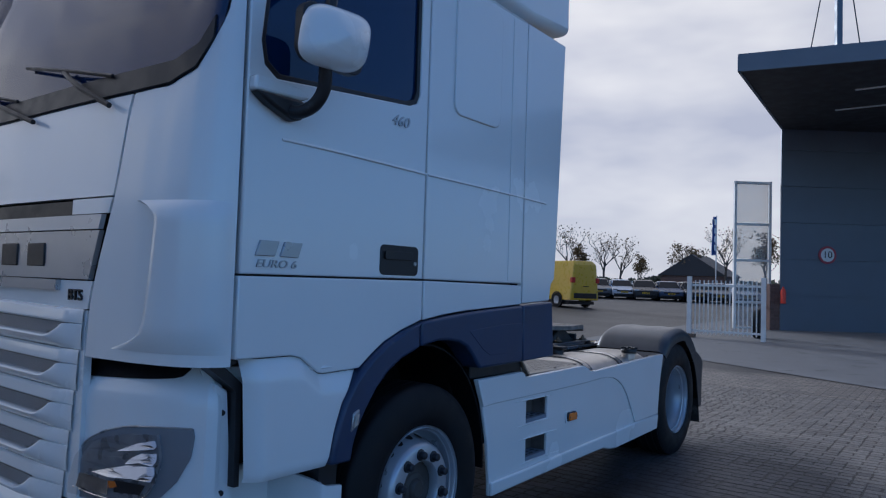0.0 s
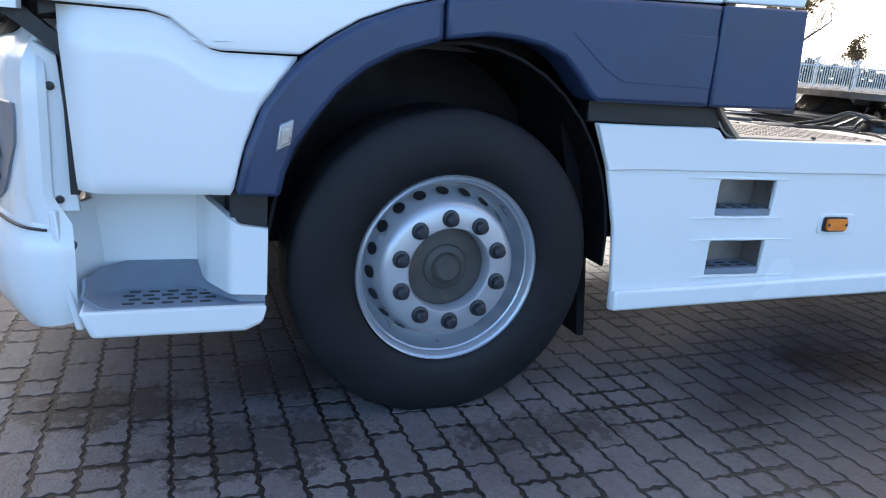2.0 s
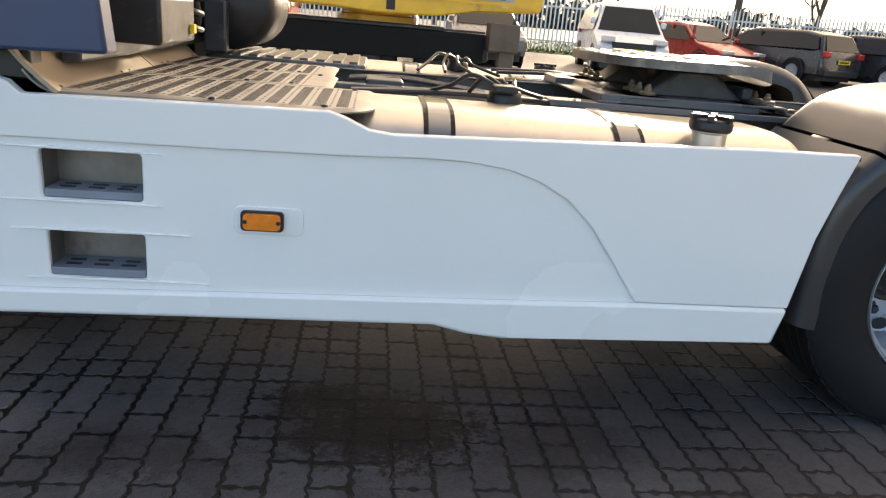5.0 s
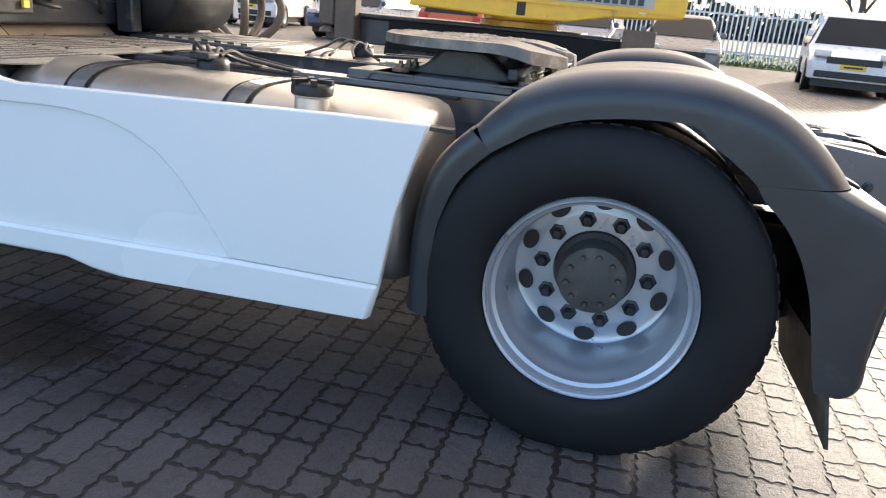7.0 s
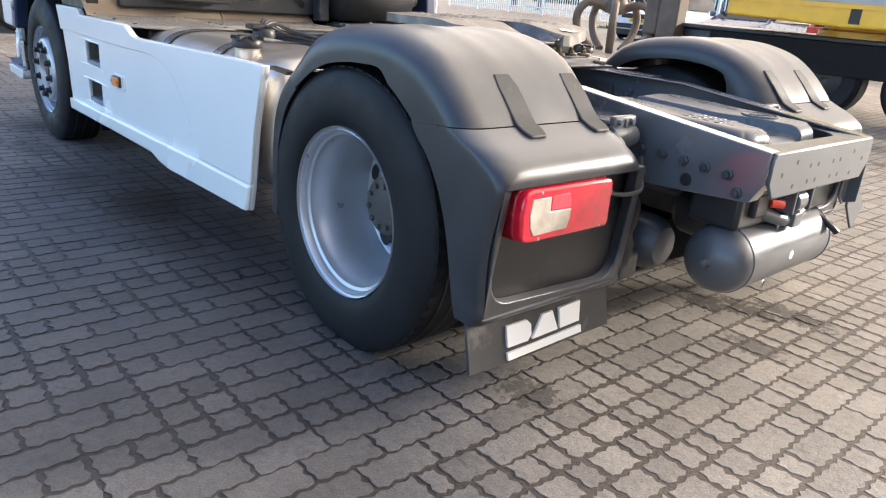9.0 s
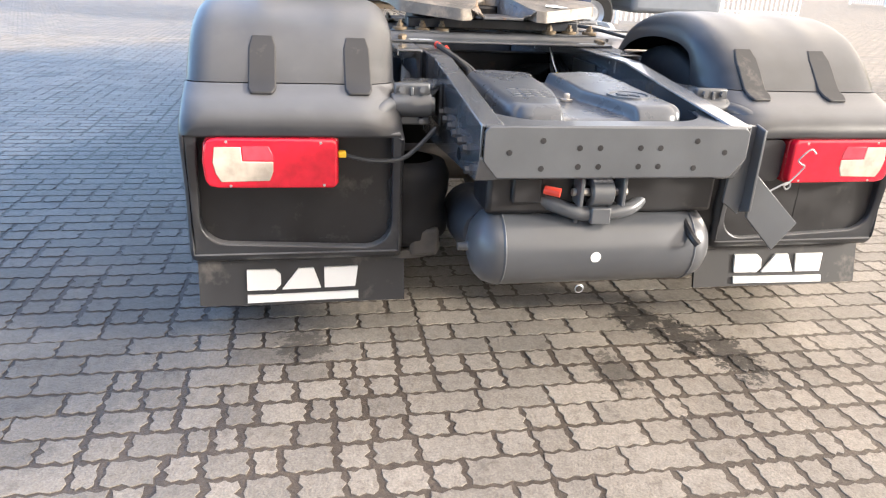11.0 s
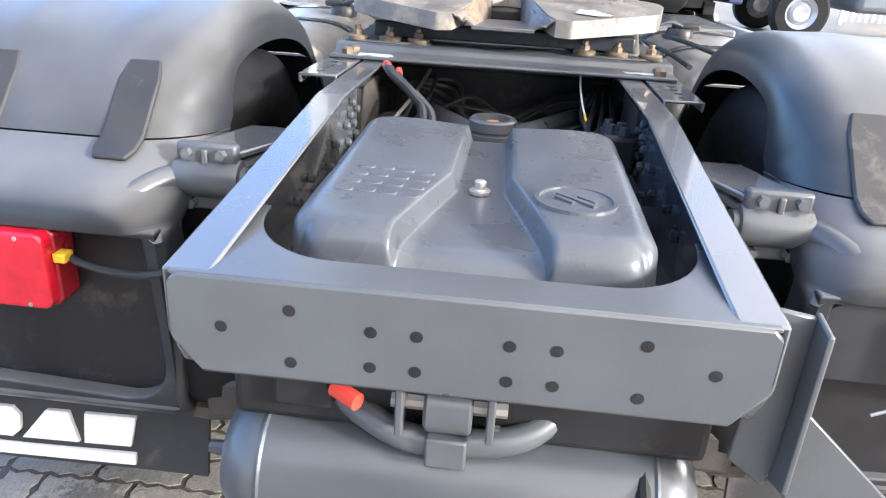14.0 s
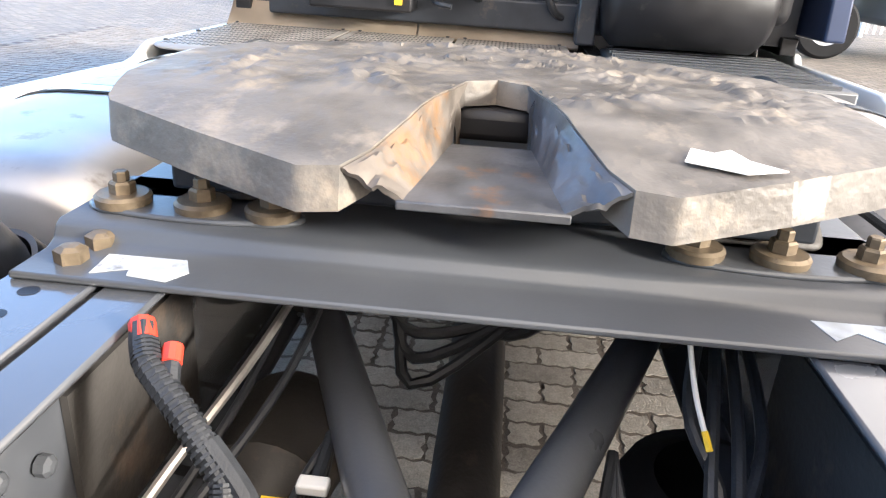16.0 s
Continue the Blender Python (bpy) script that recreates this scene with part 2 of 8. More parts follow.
def cube(bm, a, b, m=None):
    """A box from corner a to corner b, added to bm."""
    vs = {}
    for c in CUBE_CORNERS:
        p = Vector([a[i] if c[i] < 0 else b[i] for i in range(3)])
        vs[c] = bm.verts.new(m @ p if m else p)
    for ax in range(3):
        for s in (-1, 1):
            o = [i for i in range(3) if i != ax]
            ring = []
            for u, v in ((-1, -1), (1, -1), (1, 1), (-1, 1)):
                k = [0, 0, 0]
                k[ax], k[o[0]], k[o[1]] = s, u, v
                ring.append(vs[tuple(k)])
            bm.faces.new(ring)
    return bm


def boxbm(a, b, m=None):
    return cube(bmesh.new(), a, b, m)


def prism(outer, y0, y1, holes=(), plane="xz", bm=None):
    """A polygon with holes, given in a plane, drawn out from y0 to y1 along the third axis."""
    own = bmesh.new()
    place = {"xz": lambda a, b, c: (a, c, b), "xy": lambda a, b, c: (a, b, c), "yz": lambda a, b, c: (c, a, b)}[plane]
    edges = []
    for loop in (outer, *holes):
        vs = [own.verts.new(place(p[0], p[1], y0)) for p in loop]
        edges += [own.edges.new((vs[i], vs[(i + 1) % len(vs)])) for i in range(len(vs))]
    made = bmesh.ops.triangle_fill(own, edges=edges, use_beauty=True)
    faces = [f for f in made["geom"] if isinstance(f, bmesh.types.BMFace)]
    ext = bmesh.ops.extrude_face_region(own, geom=faces)
    shift = Vector(place(0, 0, y1 - y0))
    for g in ext["geom"]:
        if isinstance(g, bmesh.types.BMVert):
            g.co += shift
    if bm is None:
        return own
    me = bpy.data.meshes.new("tmp")
    own.to_mesh(me)
    own.free()
    bm.from_mesh(me)
    bpy.data.meshes.remove(me)
    return bm


def rounded(x0, z0, x1, z1, r=0.02, n=4):
    """A rectangle with round corners, as a loop of points."""
    out = []
    for cx, cz, a0 in ((x1 - r, z1 - r, 0), (x0 + r, z1 - r, 90), (x0 + r, z0 + r, 180), (x1 - r, z0 + r, 270)):
        for i in range(n + 1):
            a = radians(a0 + 90 * i / n)
            out.append((cx + r * math.cos(a), cz + r * math.sin(a)))
    return out


def grid(fn, nu, nv, bm=None, close_u=False):
    """A sheet of points fn(u, v), u and v from 0 to 1."""
    bm = bm or bmesh.new()
    rows = [[bm.verts.new(fn(i / nu, j / nv)) for j in range(nv + 1)] for i in range(nu + (0 if close_u else 1))]
    for i in range(nu):
        for j in range(nv):
            k = (i + 1) % len(rows)
            bm.faces.new((rows[i][j], rows[k][j], rows[k][j + 1], rows[i][j + 1]))
    return bm


def thicken(bm, depth, inside=None):
    """Gives a sheet real thickness, on the side of the point inside, where one is given."""
    bmesh.ops.recalc_face_normals(bm, faces=bm.faces)
    if inside is not None:
        away = sum((f.calc_center_median() - Vector(inside)).dot(f.normal) * f.calc_area() for f in bm.faces)
        if away < 0:
            bmesh.ops.reverse_faces(bm, faces=bm.faces[:])
    bmesh.ops.solidify(bm, geom=bm.faces[:], thickness=depth)
    return bm


def lathe(profile, n=48, center=(0, 0, 0), axis="y", bm=None, closed=False, caps=False):
    """A turned shape: profile points (radius, along the axis)."""
    def at(u, k):
        r, h = profile[k]
        a = 2 * math.pi * u
        c, s = r * math.cos(a), r * math.sin(a)
        p = {"y": (c, h, s), "z": (c, s, h), "x": (h, c, s)}[axis]
        return Vector(center) + Vector(p)
    bm = bm or bmesh.new()
    rings = [[bm.verts.new(at(i / n, k)) for i in range(n)] for k in range(len(profile))]
    for k in range(len(profile) - (0 if closed else 1)):
        k2 = (k + 1) % len(profile)
        for i in range(n):
            j = (i + 1) % n
            bm.faces.new((rings[k][i], rings[k][j], rings[k2][j], rings[k2][i]))
    if caps:
        for ring, r in ((rings[0], profile[0][0]), (rings[-1], profile[-1][0])):
            if r > 1e-4:
                bm.faces.new(ring)
    return bm


def tube(points, radius, n=10, bm=None, closed_ends=True):
    """A round pipe along a smooth line through the points."""
    pts = [Vector(p) for p in points]
    fine = []
    for i in range(len(pts) - 1):
        p0, p1, p2, p3 = pts[max(i - 1, 0)], pts[i], pts[i + 1], pts[min(i + 2, len(pts) - 1)]
        steps = 6 if len(pts) > 2 else 1
        for k in range(steps):
            t = k / steps
            fine.append(0.5 * ((2 * p1) + (p2 - p0) * t + (2 * p0 - 5 * p1 + 4 * p2 - p3) * t * t + (3 * p1 - p0 - 3 * p2 + p3) * t ** 3))
    fine.append(pts[-1])
    bm = bm or bmesh.new()
    rings, up = [], Vector((0.13, 0.21, 0.97))
    for i, p in enumerate(fine):
        d = (fine[min(i + 1, len(fine) - 1)] - fine[max(i - 1, 0)]).normalized()
        a = d.cross(up).normalized()
        b = a.cross(d).normalized()
        up = b
        rings.append([bm.verts.new(p + radius * (math.cos(2 * math.pi * k / n) * a + math.sin(2 * math.pi * k / n) * b)) for k in range(n)])
    for i in range(len(rings) - 1):
        for k in range(n):
            j = (k + 1) % n
            bm.faces.new((rings[i][k], rings[i][j], rings[i + 1][j], rings[i + 1][k]))
    if closed_ends:
        bm.faces.new(rings[0])
        bm.faces.new(rings[-1])
    return bm


def words(name, text, size, m, mat, parent, depth=0.004, shear=0.0):
    """Raised lettering in the built-in font, as a mesh."""
    cu = bpy.data.curves.new(name, "FONT")
    cu.body, cu.size, cu.extrude, cu.align_x, cu.align_y, cu.shear = text, size, depth, "CENTER", "CENTER", shear
    tmp = bpy.data.objects.new(name, cu)
    me = bpy.data.meshes.new_from_object(tmp)
    bpy.data.objects.remove(tmp)
    bpy.data.curves.remove(cu)
    me.transform(m)
    me.materials.append(mat)
    ob = new(name, me)
    ob.parent = parent
    return ob


def lerp_at(table, x):
    """Straight-line table look-up: pairs of (x, value)."""
    return float(np.interp(x, [a for a, _ in table], [b for _, b in table]))

# ---- the lorry ----
MID = 1.25                     # centre line, from the left side panels
truck = thing("tractor_unit", "white two-axle lorry tractor unit parked on block paving", "lorry")


def flip(bm):
    for v in bm.verts:
        v.co.y = 2 * MID - v.co.y
    return bm


def both(name, make, mat, parent=None, label="", **kw):
    """The same part on the left and on the right side."""
    out = []
    for side in (0, 1):
        bm = make()
        if side:
            flip(bm)
        par = parent[side] if isinstance(parent, (list, tuple)) else parent or truck
        out.append(part(name, bm, mat, par, label, **kw))
    return out


# cab: plan line of the front, from the left door gap round to the right one
PLAN = [(-1.135, -0.03), (-1.175, -0.022), (-1.225, 0.01), (-1.27, 0.075), (-1.3, 0.16), (-1.325, 0.28), (-1.345, 0.5), (-1.355, 0.85), (-1.36, 1.25)]
PLAN = PLAN + [(x, 2 * MID - y) for x, y in PLAN[-2::-1]]
PLEN = np.cumsum([0] + [math.dist(PLAN[i], PLAN[i + 1]) for i in range(len(PLAN) - 1)])
PLEN = PLEN / PLEN[-1]
BACK = [(0.3, 0.0), (1.2, 0.0), (1.75, 0.0), (2.1, 0.03), (2.5, 0.11), (3.0, 0.26), (3.4, 0.55)]


def front_at(s, z, out=0.0):
    """A point of the cab's front: s along the plan line (0 to 1), height z, out: metres in front of the skin."""
    x, y = np.interp(s, PLEN, [p[0] for p in PLAN]), np.interp(s, PLEN, [p[1] for p in PLAN])
    x2, y2 = np.interp(s + 0.01, PLEN, [p[0] for p in PLAN]), np.interp(s + 0.01, PLEN, [p[1] for p in PLAN])
    x1, y1 = np.interp(s - 0.01, PLEN, [p[0] for p in PLAN]), np.interp(s - 0.01, PLEN, [p[1] for p in PLAN])
    n = Vector((-(y2 - y1), x2 - x1, 0)).normalized()
    k = min(1.0, s / 0.12, (1 - s) / 0.12)
    return Vector((x + lerp_at(BACK, z) * max(0.0, k), y, z)) + n * out


def s_of(y):
    return float(np.interp(y, [p[1] for p in PLAN], PLEN))


def bottom_glass(s):
    k = min(s, 1 - s)
    return float(np.interp(k, [0, 0.03, 0.07, 0.12, 0.2, 0.5], [3.0, 2.42, 2.22, 2.168, 2.158, 2.15]))


def seam_s(z):
    """Where the front flap and grille meet the corner panel."""
    return float(np.interp(z, [1.0, 1.15, 1.33, 1.43, 1.77, 2.15], [0.256, 0.252, 0.248, 0.24, 0.2, 0.19]))


def cab_front():
    def zone(name, s0, s1, z0, z1, mat, depth=0.03, nu=20, nv=8, out=0.0, label=""):
        """A patch of the front; its limits may be functions: s by height, z by place along the front."""
        def at(u, v):
            zz = z0 if not callable(z0) else z0(0.5)
            for _ in range(4):
                a, b = (s0(zz) if callable(s0) else s0), (s1(zz) if callable(s1) else s1)
                s = a + (b - a) * u
                zz = (z0(s) if callable(z0) else z0) * (1 - v) + (z1(s) if callable(z1) else z1) * v
            return front_at(s, zz, out)
        return part(name, thicken(grid(at, nu, nv), depth), mat, truck, label, soft=True, angle=50)
    pillar = lambda s: bottom_glass(s) - 0.006
    zone("corner_panel", 0.0, lambda z: seam_s(z) - 0.002, 1.158, pillar, WHITE, nu=26, nv=10, label="white curved cab corner panel")
    zone("corner_panel", 1.0, lambda z: 1 - seam_s(z) + 0.002, 1.158, pillar, WHITE, nu=26, nv=10, label="white curved cab corner panel")
    inl, inr = lambda z: seam_s(z) + 0.003, lambda z: 1 - seam_s(z) - 0.003
    zone("front_flap", inl, inr, 1.765, pillar, WHITE, nu=28)
    zone("windscreen", 0.012, 0.988, bottom_glass, 3.12, DARKGLASS, depth=0.008, nu=40, nv=14, label="dark windscreen glass")
    zone("wiper_scuttle", 0.05, 0.95, lambda s: bottom_glass(s) + 0.004, lambda s: bottom_glass(s) + 0.09, BLACK, depth=0.012, nu=40, nv=2, out=0.012)
    zone("logo_panel", lambda z: inl(z) + 0.008, lambda z: inr(z) - 0.008, 1.448, 1.635, SILVER, depth=0.02, out=0.006, label="brushed grey maker's panel")
    zone("logo_panel_band", lambda z: inl(z) + 0.008, lambda z: inr(z) - 0.008, 1.64, 1.695, material("pale_silver_band", (0.55, 0.56, 0.58), 0.3, metal=0.4, vary=0.04), depth=0.02, out=0.012)
    zone("upper_slot", s_of(0.72), s_of(1.78), 1.70, 1.755, BLACK, depth=0.02, out=-0.012)
    zone("slot_blank", inl, s_of(0.72), 1.7, 1.758, WHITE, nu=6, nv=2)
    zone("slot_blank", s_of(1.78), inr, 1.7, 1.758, WHITE, nu=6, nv=2)
    zone("badge_strip", inl, inr, 1.335, 1.442, WHITE, nu=28, nv=3)
    zone("chrome_strip", s_of(0.78), s_of(1.72), 1.402, 1.444, SILVER, depth=0.02, out=0.02, nu=20, nv=3)
    zone("front_backing", 0.27, 0.73, 0.6, 1.75, BLACK, depth=0.01, out=-0.07, nu=30, nv=3)
    # maker's lettering shown as plain blocks
    for k, y in enumerate((0.98, 1.22, 1.46)):
        x = front_at(s_of(y), 1.54).x
        part("badge_block", boxbm((x - 0.012, y - 0.075, 1.495), (x + 0.01, y + 0.075, 1.59)), BLACK, truck, bevel=0.004)
    words("badge_letters", "BTS", 0.062, Matrix.Translation(front_at(s_of(0.655), 1.385, 0.005)) @ Euler((radians(90), 0, radians(-87))).to_matrix().to_4x4(), BLACK, truck, 0.004)
    # raised wind deflector on each front corner
    for side in (0, 1):
        def fin(u, v):
            z = 1.2 + 0.54 * v
            lead = float(np.interp(v, [0, 0.05, 0.1, 0.18, 0.5, 0.88, 0.95, 1.0], [0.19, 0.155, 0.134, 0.122, 0.114, 0.108, 0.12, 0.15]))
            s = lead * (1 - u) + 0.004 * u
            up = float(np.interp(v, [0, 0.06, 0.16, 0.9, 0.97, 1.0], [0.04, 0.55, 1.0, 1.0, 0.7, 0.05]))
            bulge = 0.036 * up * float(np.interp(u, [0, 0.05, 0.2, 0.8, 1], [0.3, 0.95, 1.0, 0.7, 0.05]))
            return front_at(1 - s if side else s, z, bulge + 0.001)
        part("wind_deflector", thicken(grid(fin, 18, 26), 0.02), WHITE, truck, "white raised corner wind deflector", soft=True, angle=60)
    # louvred grille: white scoops with mesh inserts
    # height, distance out, share of the lift where the mesh closes towards its end
    profile = [(0.079, -0.006, 0), (0.077, 0.012, 0), (0.07, 0.02, 0), (0.045, 0.025, 0), (0.031, 0.026, 0), (0.025, 0.023, 0), (0.022, 0.006, 0), (-0.028, 0.026, 1), (-0.0285, 0.042, 1), (-0.032, 0.05, 0.95),
               (-0.038, 0.052, 0.85), (-0.046, 0.047, 0.6), (-0.062, 0.032, 0.2), (-0.074, 0.014, 0), (-0.078, -0.006, 0)]
    for k, (z, s_end) in enumerate(((1.255, 0.297), (1.1, 0.305), (0.945, 0.318), (0.79, 0.34), (0.635, 0.36))):
        s0 = 0.256 + 0.007 * k
        def closing(s):
            q = max(0.0, 1 - max(0.0, min(s, 1 - s) - s_end) / 0.042)
            return q * q
        def bar(u, v):
            s = s0 + (1 - 2 * s0) * u
            j = min(s, 1 - s) - s0
            dz, o, lift = profile[int(round(v * (len(profile) - 1)))]
            shut = closing(s)
            k2 = min(1.0, max(0.0, j / (s_end - s0 + 0.004)))
            k2 = 0.25 + 0.75 * k2 * k2 * (3 - 2 * k2)
            if lift and o > 0.03:
                o += (0.03 - o) * shut * lift
            rise = 0.012 * min(1, max(0, j) / 0.25)
            return front_at(s, z + dz + 0.049 * lift * shut + rise, 0.002 + o * k2)
        slat = part("grille_bar", grid(bar, 110, len(profile) - 1), WHITE, truck, "white curved grille louvre", soft=True, angle=30)
        def ins(u, v):
            s = s_end + (1 - 2 * s_end) * u
            j = min(s, 1 - s) - s0
            return front_at(s, z + 0.012 * min(1, j / 0.25) + 0.021 - 0.047 * v * (1 - closing(s)), 0.012 + 0.02 * v * (1 - closing(s)))
        part("mesh_insert", thicken(grid(ins, 60, 2), 0.002), MESH, slat, "grey honeycomb mesh insert")
        rib = bmesh.new()
        n = 80
        for row in range(4):
            for i in range(n):
                u = (i + 0.5 * (row % 2) + 0.3) / (n + 0.5)
                v = 0.13 + 0.25 * row
                s = s_end + (1 - 2 * s_end) * u
                if 0.047 * (1 - closing(s)) < 0.012 * (row + 0.6):
                    continue
                p = ins(u, v / (1 - closing(s))) + (front_at(s, z, 0.009) - front_at(s, z))
                w = 0.0062
                ring = [[rib.verts.new(p + Vector((-0.003, q * w * math.cos(a), q * w * math.sin(a)))) for a in [math.pi / 3 * m for m in range(6)]] for q in (0.7, 1.12)]
                for m in range(6):
                    rib.faces.new((ring[0][m], ring[0][(m + 1) % 6], ring[1][(m + 1) % 6], ring[1][m]))
        tagged(part("mesh_web", rib, WEB, slat), kind="stuff")
    for side in (0, 1):
        bm = grid(lambda u, v: front_at((0.252 + 0.05 * u) if not side else 1 - (0.252 + 0.05 * u), 0.56 + 0.77 * v, 0.0), 8, 8)
        part("grille_side", thicken(bm, 0.03), WHITE, truck, soft=True, angle=60)


cab_front()

# bumper: its own, lower plan line
BPLAN = [(-1.085, 0.058), (-1.115, 0.05), (-1.15, 0.068), (-1.2, 0.14), (-1.25, 0.25), (-1.295, 0.4), (-1.33, 0.58), (-1.36, 0.85), (-1.375, 1.25)]
BPLAN = BPLAN + [(x, 2 * MID - y) for x, y in BPLAN[-2::-1]]
BLEN = np.cumsum([0] + [math.dist(BPLAN[i], BPLAN[i + 1]) for i in range(len(BPLAN) - 1)])
BLEN = BLEN / BLEN[-1]


def bumper_at(s, z, out=0.0):
    """A point of the bumper's skin. It tucks in towards the road."""
    xs, ys = [p[0] for p in BPLAN], [p[1] for p in BPLAN]
    x, y = np.interp(s, BLEN, xs), np.interp(s, BLEN, ys)
    n = Vector((-(np.interp(s + 0.012, BLEN, ys) - np.interp(s - 0.012, BLEN, ys)), np.interp(s + 0.012, BLEN, xs) - np.interp(s - 0.012, BLEN, xs), 0)).normalized()
    prof = float(np.interp(z, [0.3, 0.34, 0.4, 0.47, 0.55, 0.585, 0.6, 0.625, 0.8, 1.0, 1.04, 1.09, 1.14], [-0.05, 0.0, 0.035, 0.05, 0.048, 0.03, 0.016, 0.0, 0.0, 0.0, -0.006, -0.035, -0.07])) * (1 if z > 0.62 else 0.35 + 0.65 * min(1, s / 0.12, (1 - s) / 0.12))
    return Vector((x, y, z)) + n * (out + prof)


def bs_of(y):
    return float(np.interp(y, [p[1] for p in BPLAN], BLEN))


def skin_patch(outline, at, out, depth, side):
    """A shape given in (s, z), laid on a skin; side 1 mirrors it."""
    bm = bmesh.new()
    vs = [bm.verts.new((s, 0, z)) for s, z in outline]
    es = [bm.edges.new((vs[i], vs[(i + 1) % len(vs)])) for i in range(len(vs))]
    bmesh.ops.triangle_fill(bm, edges=es, use_beauty=True)
    for _ in range(2):
        bmesh.ops.subdivide_edges(bm, edges=bm.edges[:], cuts=1)
    flat = [(v, v.co.x, v.co.z) for v in bm.verts]
    ext = bmesh.ops.extrude_face_region(bm, geom=bm.faces[:], use_keep_orig=True)
    fresh = {(round(g.co.x, 6), round(g.co.z, 6)): g for g in ext["geom"] if isinstance(g, bmesh.types.BMVert)}
    for v, s, z in flat:
        w = fresh[(round(s, 6), round(z, 6))]
        v.co, w.co = at(1 - s if side else s, z, out), at(1 - s if side else s, z, out - depth)
    return bm


def bumper():
    zs = [0.3, 0.32, 0.34, 0.37, 0.4, 0.43, 0.47, 0.52, 0.55, 0.57, 0.585, 0.595, 0.605, 0.625, 0.7, 0.8, 0.9, 1.0, 1.03, 1.05, 1.08, 1.11, 1.14]
    edge = bs_of(0.64)
    for side in (0, 1):
        def skin(u, v):
            z = float(np.interp(v, np.linspace(0, 1, len(zs)), zs))
            s = (edge + 0.02 * float(np.interp(z, [0.6, 1.06], [1, 0]))) * u
            z = z if z > 0.6 else 0.6 - (0.6 - z) * float(np.interp(u, [0, 0.3], [0.83, 1]))
            p = bumper_at(1 - s if side else s, z)
            p.x += max(0, 1 - u * 6) * float(np.interp(z, [0.6, 0.66, 0.7], [0.03, 0.03, -0.012]))
            return p
        part("bumper_corner", thicken(grid(skin, 30, len(zs) - 1), 0.03, (-0.6, MID, 0.7)), WHITE, truck, "white bumper corner", soft=True, angle=24)
        f = flip if side else (lambda b: b)
        line = [bumper_at(1 - q if side else q, 0.612, 0.004) for q in np.linspace(0.012, edge + 0.015, 14)]
        part("bumper_groove", tube(line, 0.0045, 6), BLACK, truck)
        flange = part("bumper_return", f(prism([(-1.125, 1.09), (-1.072, 1.06), (-1.036, 0.655), (-1.11, 0.655)], 0.066, 0.1)), WHITE, truck, "white bumper side flange with bolts", bevel=0.006)
        for x, z in ((-1.078, 0.98), (-1.07, 0.69)):
            part("flange_bolt", f(lathe([(0, 0.058), (0.01, 0.059), (0.012, 0.068)], 10, (x - 0.012, 0, z))), BLACK, flange)
        lamp = part("headlamp", skin_patch([(0.225, 0.848), (0.19, 0.89), (0.15, 0.915), (0.1, 0.926), (0.045, 0.928), (0.043, 0.9), (0.047, 0.827), (0.065, 0.74), (0.088, 0.682), (0.115, 0.65), (0.16, 0.637), (0.21, 0.633), (0.26, 0.63), (0.262, 0.68), (0.245, 0.79)], bumper_at, 0.008, 0.03, side),
                    BEZEL, truck, "headlamp with grey surround and clear lens", soft=True, angle=50)
        part("lamp_bowl", skin_patch([(0.215, 0.842), (0.18, 0.876), (0.14, 0.894), (0.094, 0.902), (0.088, 0.82), (0.098, 0.725), (0.12, 0.662), (0.18, 0.655), (0.246, 0.652), (0.247, 0.70), (0.235, 0.79)], bumper_at, 0.0105, 0.006, side), LAMPBOWL, lamp, "smoky grey lamp interior")
        def tilted(z0, lean):
            """The lamp's skin, leaning back at the top, so that a facet looks up at the sky."""
            return lambda q, z, o: bumper_at(q, z, o - (z - z0) * lean)
        for z0, lean, pts in ((0.855, 0.42, [(0.158, 0.832), (0.128, 0.864), (0.1, 0.88), (0.095, 0.862), (0.098, 0.852), (0.125, 0.842)]),
                              (0.815, 0.45, [(0.142, 0.79), (0.134, 0.812), (0.12, 0.83), (0.096, 0.834), (0.093, 0.812), (0.097, 0.794), (0.118, 0.8)]),
                              (0.758, 0.45, [(0.205, 0.742), (0.175, 0.762), (0.145, 0.78), (0.1, 0.786), (0.096, 0.762), (0.099, 0.738), (0.13, 0.74), (0.17, 0.735)]),
                              (0.695, 0.2, [(0.236, 0.725), (0.176, 0.717), (0.172, 0.668), (0.238, 0.675)])):
            part("reflector", skin_patch(pts, tilted(z0, lean), 0.022, 0.003, side), CHROME, lamp, "bright chrome reflector")
        part("indicator_bowl", skin_patch([(0.166, 0.722), (0.112, 0.718), (0.12, 0.682), (0.166, 0.678)], bumper_at, 0.014, 0.003, side), BLACK, lamp, "dark indicator chamber")
        part("indicator_bulb", skin_patch([(0.176, 0.716), (0.164, 0.718), (0.16, 0.7), (0.172, 0.69)], bumper_at, 0.018, 0.003, side), ORANGE, lamp, "amber bulb")
        rim = [(0.25, 0.668), (0.21, 0.655), (0.165, 0.651), (0.132, 0.655), (0.112, 0.678), (0.1, 0.715)]
        part("chrome_rim", tube([bumper_at(1 - q if side else q, z, 0.014) for q, z in rim], 0.0035, 6), CHROME, lamp, "thin chrome trim line")
        # highlight along the bezel's upper rim, modelled as a thin silver tube
        brow = [(0.252, 0.76), (0.238, 0.82), (0.222, 0.855), (0.19, 0.892), (0.15, 0.917), (0.1, 0.927), (0.047, 0.929)]
